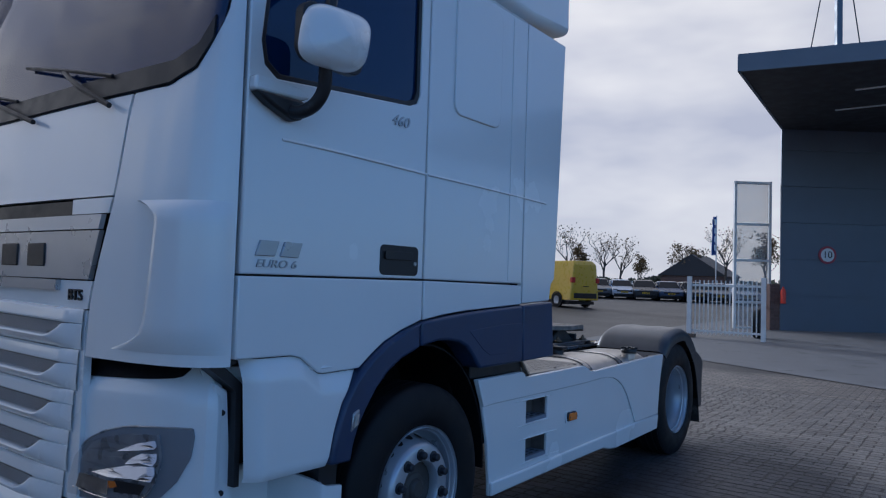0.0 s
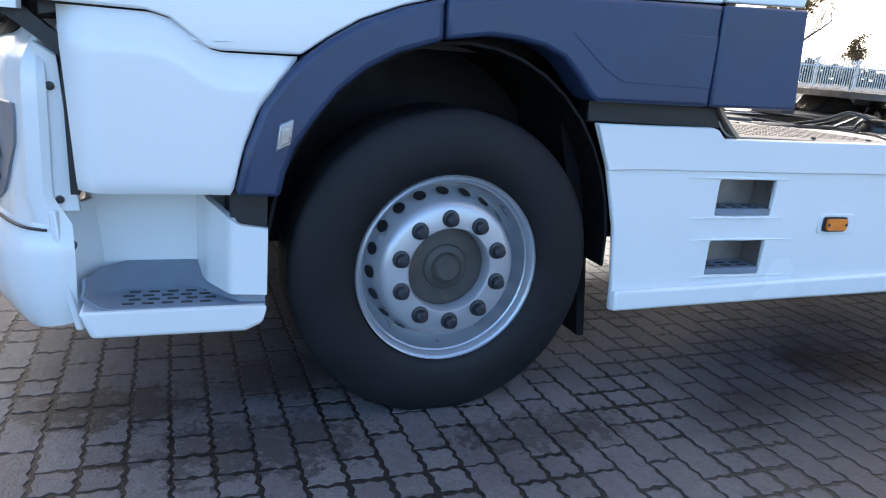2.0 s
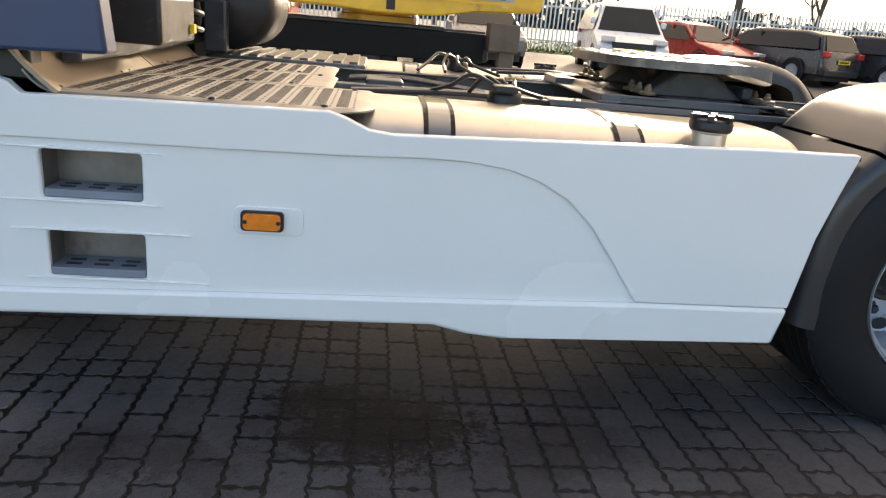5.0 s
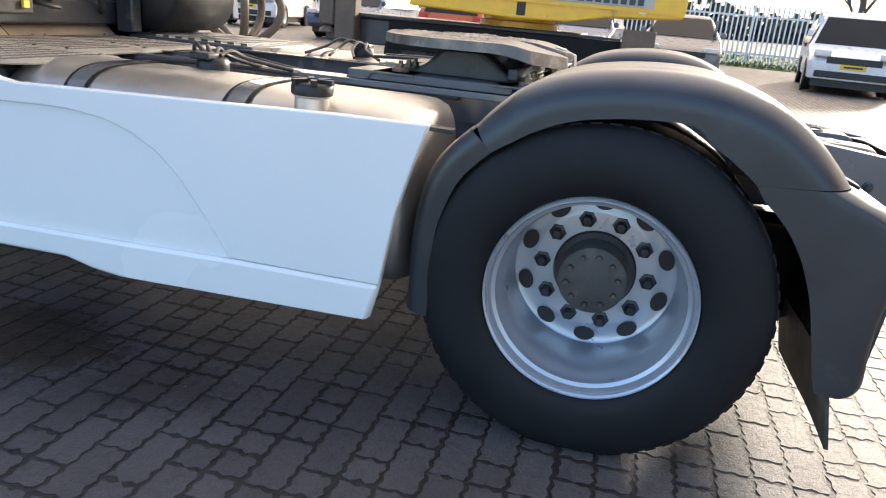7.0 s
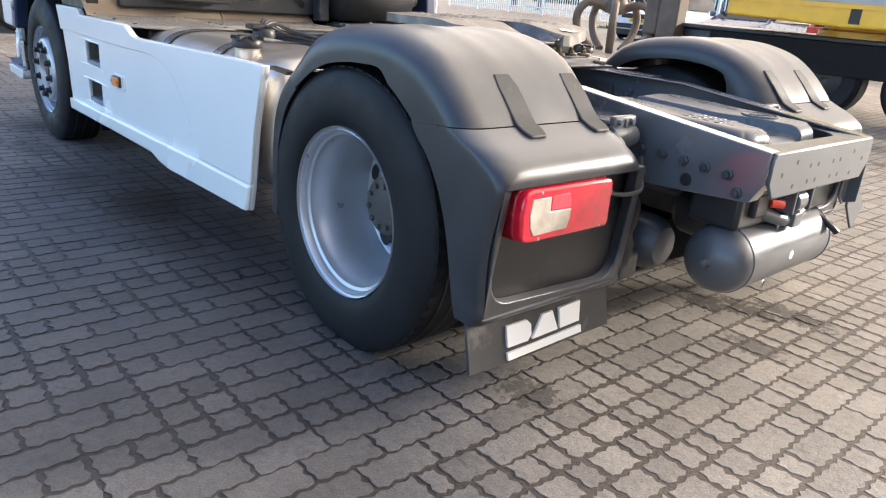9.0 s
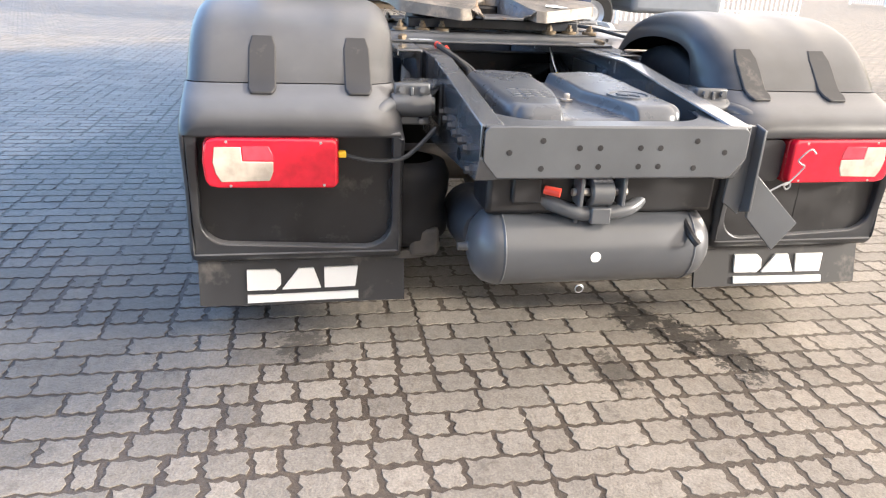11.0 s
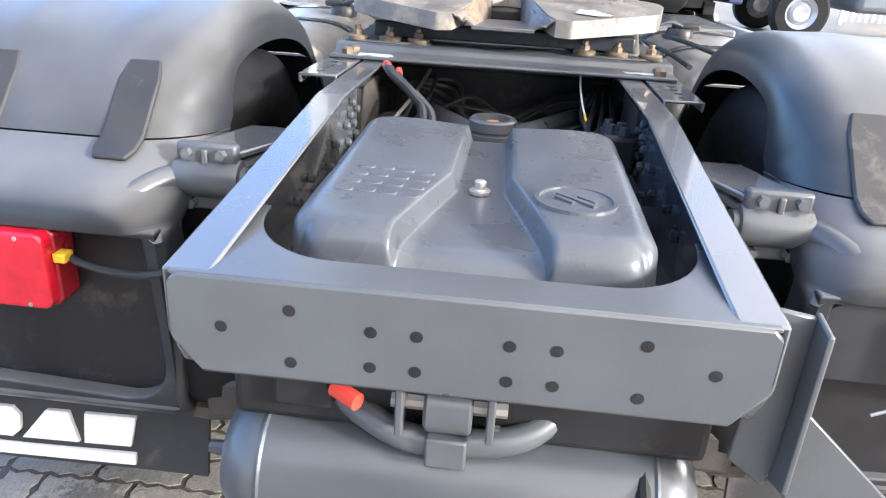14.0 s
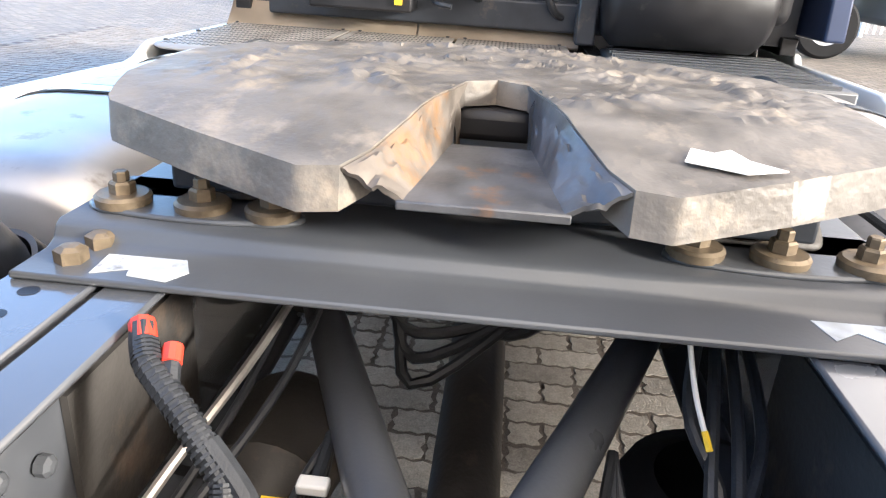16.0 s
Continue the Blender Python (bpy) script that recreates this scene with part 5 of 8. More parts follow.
        for y in (0.69, 0.757):
            for z in (0.884, 0.784):
                part("clamp_nut", f(lathe([(0, 4.43), (0.01, 4.43), (0.0115, 4.41)], 6, (0, y, z), "x")), RAILPAINT, carrier)
        part("carrier_tube", f(tube([(4.402, 0.8, 0.832), (4.402, 0.7, 0.832), (4.412, 0.665, 0.832), (4.447, 0.638, 0.828), (4.485, 0.61, 0.815), (4.5, 0.575, 0.8), (4.48, 0.52, 0.785)], 0.026, 16)), FRAMEGREY, carrier, soft=True)
    # air tank across the back
    z, x = 0.465, 4.725
    prof = [(0.0, 0.862), (0.04, 0.866), (0.08, 0.88), (0.107, 0.905), (0.118, 0.935), (0.12, 0.96), (0.12, 1.54), (0.118, 1.565), (0.107, 1.595), (0.08, 1.618), (0.04, 1.63), (0, 1.633)]
    tank = part("air_tank", lathe(prof, 40, (x, 0, z)), TANKGREY, truck, "grey painted air tank with a white dot", soft=True, angle=50)
    for y in (0.952, 1.55):
        part("tank_weld", lathe([(0.119, y - 0.005), (0.1225, y), (0.119, y + 0.005)], 40, (x, 0, z)), TANKGREY, tank)
    part("white_dot", lathe([(0.0, x + 0.1213), (0.016, x + 0.1205), (0.016, x + 0.117)], 20, (0, 1.23, z), "x"), STICKER, tank, "white round sticker")
    part("drain_stud", lathe([(0.0, 0.83), (0.012, 0.832), (0.014, 0.86), (0.02, 0.87)], 10, (x, 0, z)), TANKGREY, tank)
    part("valve", tube([(x + 0.06, 1.53, z + 0.09), (x + 0.12, 1.53, z + 0.06), (x + 0.14, 1.545, z + 0.04)], 0.012, 8), BLACK, tank, "black drain valve")
    part("ring_pull", lathe([(0.012, -0.002), (0.015, 0.0), (0.012, 0.002)], 16, (x + 0.05, 1.22, z - 0.135), "x"), SILVER, tank)
    # coupling bush, bent pipe and red plug above it
    bush = part("rubber_bush", lathe([(0.02, 1.2), (0.036, 1.2), (0.042, 1.205), (0.042, 1.265), (0.036, 1.27), (0.02, 1.27)], 20, (4.8, 0, 0.655)), FRAMEGREY, truck, "grey bush on a pinned bracket", soft=True)
    part("bush_pin", tube([(4.8, 1.15, 0.655), (4.8, 1.32, 0.655)], 0.012, 8), ALU, bush)
    for y in (1.16, 1.29):
        part("bush_cheek", boxbm((4.74, y, 0.62), (4.84, y + 0.012, 0.712)), FRAMEGREY, bush, bevel=0.003)
    pipe = part("bent_pipe", tube([(4.7, 1.02, 0.66), (4.76, 1.07, 0.625), (4.8, 1.16, 0.595), (4.8, 1.24, 0.588), (4.79, 1.34, 0.6), (4.74, 1.41, 0.63)], 0.022, 12), FRAMEGREY, truck, "grey bent pipe with clamp", soft=True)
    part("pipe_clamp", boxbm((4.775, 1.205, 0.565), (4.835, 1.265, 0.615)), FRAMEGREY, pipe, bevel=0.004)
    for y, z2 in ((1.165, 0.555), (1.3, 0.57)):
        part("pipe_tab", boxbm((4.79, y, z2), (4.8, y + 0.012, z2 + 0.05)), FRAMEGREY, pipe)
    part("red_plug", tube([(4.8, 1.065, 0.664), (4.825, 1.105, 0.66)], 0.0135, 12), REDPLUG, truck, "red plastic plug on a coupling")
    part("plug_box", boxbm((4.72, 0.97, 0.62), (4.8, 1.06, 0.70)), BLACK, truck, bevel=0.008)
    # towing block, widened to stop low sun and fill the dark below the member
    part("towing_shade_block", boxbm((4.6, 0.9, 0.58), (4.78, 1.62, 0.712)), BLACK, truck, bevel=0.015)
    # bent plate hanging at the right of the cross member
    part("hanging_bracket", prism([(1.645, 0.862), (1.655, 0.862), (1.7, 0.855), (1.70, 0.62), (1.69, 0.58), (1.635, 0.62)], 4.80, 4.81, plane="yz"), FRAMEGREY, truck, "grey sheet bracket with turned end", bevel=0.003)
    part("bracket_flange", prism([(4.80, 0.86), (4.85, 0.85), (4.85, 0.60), (4.80, 0.585)], 1.70, 1.708), FRAMEGREY, truck, bevel=0.003)
    part("bracket_tongue", prism([(1.70, 0.72), (1.715, 0.72), (1.90, 0.55), (1.83, 0.46), (1.72, 0.57)], 4.81, 4.82, plane="yz"), FRAMEGREY, truck, bevel=0.003)


suspension()


def lid():
    """The moulded cover between the rails."""
    x0, x1, y0, y1 = 4.055, 4.725, 0.968, 1.522
    def top(x, y):
        u, d = (x - x0) / (x1 - x0), y - 1.245
        w = lerp_at([(4.05, 0.034), (4.42, 0.042), (4.69, 0.104), (4.725, 0.108)], x)
        k = min(1, max(0, (abs(d) - w) / 0.016))
        z = 0.866 - 0.018 * u + 0.036 * k * k * (3 - 2 * k)
        z += 0.006 * max(0, min(1, (abs(d) - 0.06) / 0.1)) + 0.0025 * noise.noise(Vector((x * 6, y * 6, 1)))
        for a, r in ((x - x0, 0.04), (x1 - x, 0.05), (y - y0, 0.035), (y1 - y, 0.035)):
            if a < r:
                z -= r * 0.9 * (1 - math.sqrt(max(0, 1 - ((r - a) / r) ** 2)))
        return z
    bm = bmesh.new()
    nx, ny = 60, 96
    xs = sorted({0.0, 0.003, 0.008, 0.016, 0.03, 0.045, 0.955, 0.975, 0.988, 0.995, 1.0} | {i / nx for i in range(2, nx - 1)})
    half = (y1 - y0) / 2
    steps = [0.0, 0.015, 0.03, 0.045, 0.06, 0.0625, 0.065, 0.0675, 0.07, 0.0725, 0.075, 0.0775, 0.08] + [0.08 + (half - 0.08) * k for k in (0.05, 0.12, 0.2, 0.3, 0.4, 0.5, 0.6, 0.7, 0.77, 0.83, 0.88, 0.92, 0.95, 0.97, 0.985, 0.995, 1.0)]
    ys = [-k for k in steps[:0:-1]] + steps
    def across(x, c):
        """Lets the columns of points follow the channel's edges."""
        w = lerp_at([(4.05, 0.034), (4.42, 0.042), (4.69, 0.104), (4.725, 0.108)], x)
        a = abs(c)
        if a < 0.06:
            a = a / 0.06 * w
        elif a < 0.08:
            a = w + (a - 0.06) * 0.8
        else:
            a = w + 0.016 + (a - 0.08) / (half - 0.08) * (half - w - 0.016)
        return 1.245 + math.copysign(a, c)
    rows = []
    for u in xs:
        rows.append([])
        for v in ys:
            x = x0 + (x1 - x0) * u
            y = flat = across(x, v)
            c = 0.07
            ax, ay = min(x - x0, x1 - x), min(y - y0, y1 - y)
            if ax < c and ay < c:
                k = math.hypot(c - ax, c - ay) / c
                m = max(c - ax, c - ay) / c
                if k > 1e-6:
                    sx, sy = (1 if x - x0 < x1 - x else -1), (1 if y - y0 < y1 - y else -1)
                    x += sx * (c - ax) * (1 - m / k)
                    y += sy * (c - ay) * (1 - m / k)
            rows[-1].append(bm.verts.new((x, y, top(x0 + (x1 - x0) * u, flat))))
    for i in range(len(xs) - 1):
        for j in range(len(ys) - 1):
            bm.faces.new((rows[i][j], rows[i + 1][j], rows[i + 1][j + 1], rows[i][j + 1]))
    rim = [rows[i][0] for i in range(len(xs))] + rows[-1][1:] + [rows[i][-1] for i in range(len(xs) - 2, -1, -1)] + rows[0][-2:0:-1]
    low = [bm.verts.new((v.co.x + (0.012 if v.co.x > 4.4 else -0.012), v.co.y + (0.012 if v.co.y > 1.24 else -0.012), 0.70)) for v in rim]
    for i in range(len(rim)):
        j = (i + 1) % len(rim)
        bm.faces.new((rim[i], rim[j], low[j], low[i]))
    cover = part("moulded_cover", bm, COVER, truck, "wet dark grey moulded cover with centre channel", soft=True, angle=45)
    part("cover_bolt", lathe([(0.02, 0.855), (0.02, 0.861), (0.012, 0.862), (0.0105, 0.864), (0.0105, 0.877), (0.007, 0.88), (0, 0.88)], 16, (4.424, 1.243, 0), "z"), ALU, cover, "bright bolt with washer")
    # embossed panel shown as plain bars, embossed round mark
    for r in range(4):
        for c in range(4):
            x, y = 4.44 + 0.042 * r, 1.024 + 0.036 * c - 0.004 * r
            part("embossed_bar", prism(rounded(x, y, x + 0.022, y + 0.03, 0.006, 2), 0.874, top(x, y + 0.02) + 0.0018, plane="xy"), COVER, cover, bevel=0.002)
    cx, cy = 4.54, 1.405
    bm = lathe([(0.06, top(cx, cy) - 0.004), (0.061, top(cx, cy) + 0.003), (0.068, top(cx, cy) + 0.003), (0.069, top(cx, cy) - 0.004)], 30, (cx, cy, 0), "z", closed=True)
    m = Matrix.Translation((cx, cy, top(cx, cy) - 0.002)) @ Matrix.Rotation(0.8, 4, "Z")
    cube(bm, (-0.04, -0.005, 0), (0.04, 0.005, 0.005), m)
    cube(bm, (-0.008, 0.012, 0), (0.03, 0.02, 0.005), m)
    cube(bm, (-0.03, -0.02, 0), (0.008, -0.012, 0.005), m)
    part("embossed_mark", bm, COVER, cover)
    # standing rain drops
    rnd = random.Random(4)
    bm = bmesh.new()
    for _ in range(150):
        x, y, r = rnd.uniform(4.09, 4.69), rnd.uniform(1.0, 1.49), rnd.uniform(0.001, 0.0045) * rnd.choice((0.6, 0.8, 1))
        z = top(x, y)
        lathe([(r, z - 0.001), (r * 0.85, z + r * 0.22), (0.0005, z + r * 0.36)], 7, (x, y, 0), "z", bm=bm)
    tagged(part("rain_drop", bm, glass("water_drop", (0.12, 0.13, 0.15), 0.03, 0.35), cover, soft=True), kind="stuff")


lid()


REDRIM = material("dark_red_lens_edge", (0.3, 0.01, 0.02), 0.25, vary=0.15, scale=30)
PINKLENS = material("pale_red_lens", (0.6, 0.06, 0.09), 0.2, vary=0.15, scale=30, coat=0.4)


def rear_mudguards():
    center = Vector((3.84, 0, 0.45))
    # profile over the wheel and down the back, each with its lower flank point
    P = [(3.425, 0.935), (3.472, 0.99), (3.55, 1.055), (3.66, 1.098), (3.78, 1.12), (3.9, 1.128), (4.02, 1.122)]
    full = []
    for i, (x, z) in enumerate(P):
        d = Vector((3.84 - x, 0.45 - z)).normalized() * (0.085, 0.105, 0.12, 0.12, 0.12, 0.12, 0.12)[i]
        full.append((x, z, x + d.x, z + d.y))
    full += [(4.13, 1.098, 4.04, 0.965), (4.22, 1.06, 4.09, 0.935), (4.3, 1.0, 4.125, 0.91), (4.36, 0.938, 4.15, 0.892), (4.395, 0.895, 4.166, 0.878),
             (4.44, 0.874, 4.176, 0.862), (4.49, 0.853, 4.192, 0.842), (4.53, 0.83, 4.215, 0.822), (4.552, 0.803, 4.238, 0.80), (4.558, 0.768, 4.268, 0.766),
             (4.545, 0.70, 4.31, 0.70), (4.528, 0.6, 4.352, 0.6), (4.525, 0.5, 4.38, 0.5), (4.53, 0.42, 4.402, 0.412), (4.528, 0.385, 4.41, 0.385), (4.514, 0.36, 4.418, 0.36), (4.495, 0.348, 4.422, 0.35)]
    JOINT = 11
    front = []
    for x, z in [(3.262, 0.36), (3.262, 0.48), (3.264, 0.6), (3.285, 0.74), (3.33, 0.84), (3.41, 0.925)]:
        front.append((x, z, x + 0.075, z - (0.05 if z > 0.7 else 0.01)))
    def finer(line, steps):
        out = []
        for i in range(len(line) - 1):
            for k in range(steps):
                p0, p1, p2, p3 = (np.array(line[min(max(j, 0), len(line) - 1)]) for j in (i - 1, i, i + 1, i + 2))
                t = k / steps
                out.append(0.5 * (2 * p1 + (p2 - p0) * t + (2 * p0 - 5 * p1 + 4 * p2 - p3) * t * t + (3 * p1 - p0 - 3 * p2 + p3) * t ** 3))
        return out + [np.array(line[-1])]
    def section(row, y0, y1, r, inner, rib, wide=0.14):
        x, z, ex, ez = row
        p, e = Vector((x, 0, z)), Vector((ex, 0, ez))
        long = (e - p).length
        d = (e - p) / long
        deep = min(0.19, 0.8 * long) if x > 4.2 else r
        deep = r + (deep - r) * min(1, max(0, (x - 4.2) / 0.15)) * min(1, max(0, (z - 0.765) / 0.06))
        wide = r + (wide - r) * min(1, max(0, (x - 4.1) / 0.25)) * min(1, max(0, (z - 0.765) / 0.06))
        if x > 4.45:
            r = r + (0.03 - r) * min(1, max(0, (0.83 - z) / 0.07))
            wide = min(wide, r) if z < 0.765 else wide
            deep = min(deep, r) if z < 0.765 else deep
        r = min(r, long * 0.8)
        out = []
        for k in range(5):
            out.append(p + d * (long + (r - long) * k / 5) + Vector((0, y0, 0)))
        for k in range(9):
            a = math.pi / 2 * k / 8
            out.append(p + d * r * (1 - math.sin(a)) + Vector((0, y0 + r * (1 - math.cos(a)), 0)))
        up = Vector((x - 3.84, 0, z - 0.45)).normalized()
        for k in range(1, 16):
            y = y0 + r + (y1 - y0 - r - wide) * k / 16
            h = 0.006 * rib * max(0, math.sin((y - 0.2) / 0.36 * math.pi * 3)) if 0.16 < y < 0.6 else 0
            out.append(p + up * h + Vector((0, y, 0)))
        for k in range(9):
            a = math.pi / 2 * k / 8
            out.append(p + d * deep * (1 - math.cos(a)) + Vector((0, y1 - wide * (1 - math.sin(a)), 0)))
        for k in range(1, 4):
            out.append(p + d * (deep + max(0.01, inner - deep) * k / 3) + Vector((0, y1, 0)))
        return out
    def skin(rows, y0=0.024, y1=0.688, r=0.085, inner=0.1, ribs=False, hole=None):
        bm = bmesh.new()
        sect = []
        for row in rows:
            t = (row[0] - 3.7) / 0.66
            sect.append(section(row, y0, y1, r, inner, math.sin(math.pi * t) if ribs and 0 < t < 1 else 0))
        vs = [[bm.verts.new(p) for p in line] for line in sect]
        for i in range(len(vs) - 1):
            for k in range(len(vs[0]) - 1):
                if hole and hole(rows[i], rows[i + 1], k, len(vs[0]) - 1):
                    continue
                bm.faces.new((vs[i][k], vs[i + 1][k], vs[i + 1][k + 1], vs[i][k + 1]))
        return bm
    upper = finer(full[:JOINT + 1], 4)
    lower = finer(full[JOINT:], 4)
    lower = [np.array((x + 0.003, z - 0.003, ex, ez)) for x, z, ex, ez in lower]
    def opening(a, b, k, n):
        return a[0] > 4.5 and a[1] < 0.772 and b[1] > 0.37 and 10 <= k < n - 8
    for side in (0, 1):
        f = flip if side else (lambda b: b)
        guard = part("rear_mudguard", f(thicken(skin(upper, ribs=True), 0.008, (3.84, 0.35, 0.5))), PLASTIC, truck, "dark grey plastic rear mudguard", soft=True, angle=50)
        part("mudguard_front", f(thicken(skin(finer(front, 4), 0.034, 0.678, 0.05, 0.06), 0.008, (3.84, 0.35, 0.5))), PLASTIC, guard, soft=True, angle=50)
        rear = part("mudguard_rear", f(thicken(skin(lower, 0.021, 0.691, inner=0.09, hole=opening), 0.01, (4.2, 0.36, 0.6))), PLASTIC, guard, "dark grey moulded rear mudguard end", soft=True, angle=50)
        outer = [(0.04, 0.77), (0.04, 0.372), (0.678, 0.372), (0.678, 0.77)]
        low = lambda m, r, top: [(m + 0.012, top)] + [(m + r * (1 - math.cos(q)), 0.388 + (0.02 if m < 0.07 else 0) + r * (1 - math.sin(q))) for q in np.linspace(0, math.pi / 2, 6)] + [(0.715 - m - r * (1 - math.sin(q)), 0.388 + r * (1 - math.cos(q))) for q in np.linspace(0, math.pi / 2, 6)] + [(0.715 - m - 0.004, top)]
        hole = low(0.06, 0.085, 0.756)
        rim_bm = prism(outer, 4.482, 4.522, [hole], plane="yz")
        for v in rim_bm.verts:
            v.co.x += 0.03 * max(0.0, (v.co.z - 0.6) / 0.17)
        part("recess_wall", f(rim_bm), PLASTIC, rear, bevel=0.006, seg=3)
        panel = part("lamp_recess", f(prism(outer, 4.472, 4.4845 if not side else 4.502, plane="yz")), BLACK, guard, "recessed dark panel with small holes" if not side else "dark flush panel with an upright joint")
        deep = 4.4845 if not side else 4.502
        for y, z in ((0.36, 0.53), (0.23, 0.54), (0.53, 0.53), (0.55, 0.52), (0.58, 0.68), (0.62, 0.68), (0.58, 0.735), (0.63, 0.735), (0.26, 0.5)) if not side else ():
            part("recess_hole", f(lathe([(0.0045, deep + 0.001), (0, deep + 0.0014)], 8, (0, y, z), "x")), BLACK, panel)
        if side:
            part("panel_joint", f(boxbm((deep - 0.004, 0.366, 0.39), (deep + 0.0012, 0.37, 0.76))), BLACK, panel)
            part("plug_box", f(prism(rounded(0.485, 0.605, 0.655, 0.752, 0.03), deep - 0.004, deep + 0.035, plane="yz")), PLASTIC, guard, "dark rounded box beside the lamp", bevel=0.016, seg=4)
            part("box_lead", f(tube([(deep + 0.02, 0.64, 0.67), (4.56, 0.70, 0.668), (4.6, 0.76, 0.68), (4.62, 0.83, 0.69)], 0.006, 8)), HOSE, guard, soft=True)
        else:
            for q in (0.42, 0.6):
                part("drip_mark", f(prism([(q, 0.41), (q + 0.035, 0.412), (q + 0.025, 0.395), (q + 0.008, 0.39)], deep, deep + 0.0012, plane="yz")), BLACK, panel)
        for y in (0.215, 0.51):
            def pad(u, v):
                x, z = [(4.275, 1.023), (4.31, 0.991), (4.34, 0.961), (4.37, 0.927), (4.398, 0.898), (4.43, 0.884), (4.455, 0.873)][int(round(u * 6))]
                nrm = (Vector((x, 0, z)) - center).normalized()
                w = 0.042 * (1 if 0 < u < 1 else 0.75)
                return Vector((x, y + 0.045 - w + 2 * w * v, z)) + nrm * 0.004
            part("guard_pad", f(thicken(grid(pad, 6, 4), 0.01, (3.84, y, 0.45))), MUDFLAP, guard, "grey rubber pad across the joint", bevel=0.004)
        # tail lamp
        body = [(0.13, 0.609), (0.47, 0.607), (0.482, 0.62), (0.482, 0.745), (0.47, 0.757), (0.13, 0.76), (0.105, 0.754), (0.093, 0.735), (0.088, 0.69), (0.092, 0.637), (0.105, 0.615)]
        lamp = part("tail_lamp", f(prism(body, 4.49, 4.578, plane="yz")), REDLENS, truck, "red tail lamp with milky reversing lens", bevel=0.016, seg=5)
        part("lens_rim", f(prism([(y + (0.004 if y > 0.3 else -0.004), z + (0.004 if z > 0.69 else -0.004)) for y, z in body], 4.49, 4.55, plane="yz")), REDRIM, lamp, bevel=0.005)
        part("reversing_lens", f(prism([(0.125, 0.735), (0.2, 0.735), (0.202, 0.692), (0.292, 0.690), (0.291, 0.66), (0.28, 0.632), (0.14, 0.629), (0.125, 0.655), (0.118, 0.69)], 4.576, 4.5805, plane="yz")), WHITELENS, lamp, "milky white lens", bevel=0.003)
        part("lamp_panel", f(prism([(0.204, 0.694), (0.292, 0.694), (0.29, 0.715), (0.28, 0.737), (0.204, 0.737)], 4.576, 4.58, plane="yz")), PINKLENS, lamp, "paler red lens panel", bevel=0.002)
        for y, z in ((0.16, 0.75), (0.432, 0.747), (0.166, 0.617), (0.44, 0.617)):
            part("lens_screw", f(lathe([(0.0, 4.5798), (0.004, 4.5794), (0.005, 4.576)], 8, (0, y, z), "x")), SILVER, lamp)
        part("lamp_back", f(boxbm((4.478, 0.12, 0.625), (4.495, 0.46, 0.75))), BLACK, lamp)
        if not side:
            part("lamp_lead", f(tube([(4.53, 0.49, 0.705), (4.545, 0.53, 0.695), (4.55, 0.6, 0.685), (4.545, 0.68, 0.69), (4.5, 0.74, 0.72), (4.45, 0.8, 0.765)], 0.0075, 8)), HOSE, lamp, soft=True)
            part("lead_plug", f(boxbm((4.53, 0.484, 0.697), (4.56, 0.508, 0.715))), YELLOWTAG, lamp, "yellow plug", bevel=0.003)
        # mud flap with plain white blocks and bar
        def lean(bm):
            for v in bm.verts:
                v.co.x += 0.22 * (0.25 - v.co.z) + 0.006 * math.sin(7 * (v.co.y if v.co.y < MID else 2 * MID - v.co.y))
            return bm
        cols = 12
        def sheet(u, v):
            return Vector((4.482, 0.035 + 0.672 * u, 0.186 - 0.006 * u + (0.235 + 0.006 * u) * v))
        flap = part("mud_flap", f(lean(thicken(grid(sheet, cols, 4), 0.012))), MUDFLAP, truck, "black rubber mud flap with white printed blocks", soft=True, angle=40)
        def block(pts):
            pts = [(y + 1.764, z) for y, z in pts] if side else pts
            return lean(prism(pts, 4.482, 4.4905, plane="yz"))
        base = 0.187
        for pts in ([(base, 0.236), (base + 0.09, 0.236), (base + 0.108, 0.252), (base + 0.108, 0.285), (base + 0.09, 0.302), (base, 0.302)],
                    [(base + 0.112, 0.236), (base + 0.165, 0.302), (base + 0.215, 0.302), (base + 0.238, 0.236)],
                    [(base + 0.25, 0.236), (base + 0.25, 0.302), (base + 0.362, 0.302), (base + 0.352, 0.236)],
                    [(base, 0.195), (base + 0.362, 0.195), (base + 0.362, 0.219), (base, 0.219)]):
            part("flap_print", block(pts), STICKER, flap, "plain white printed block")
        # foot strap of the guard towards the skirt
        part("guard_strap", f(prism([(3.2, 0.905), (3.36, 0.9), (3.36, 0.912), (3.2, 0.915)], 0.06, 0.1)), BLACK, guard)
    part("wire_hook", tube([(4.615, 2.075, 0.722), (4.612, 2.055, 0.735), (4.61, 2.02, 0.70), (4.61, 2.03, 0.685), (4.61, 2.045, 0.672), (4.61, 2.0, 0.62), (4.61, 1.985, 0.61), (4.61, 1.995, 0.597), (4.61, 2.008, 0.607), (4.61, 1.995, 0.62), (4.605, 1.93, 0.585)], 0.0032, 6), SILVER, truck, "bent wire hook")


rear_mudguards()


RUSTY = material("rusty_greasy_steel", (0.17, 0.15, 0.13), 0.5, metal=0.25, vary=0.35, scale=16, bump=0.6, bump_scale=30, dirt=(0.27, 0.15, 0.06), dirt_at=0.53, dirt_scale=9)


SLATE = material("dark_greasy_steel", (0.11, 0.112, 0.12), 0.42, metal=0.3, vary=0.35, scale=16, bump=0.6, bump_scale=30, dirt=(0.26, 0.13, 0.05), dirt_at=0.6, dirt_scale=9)


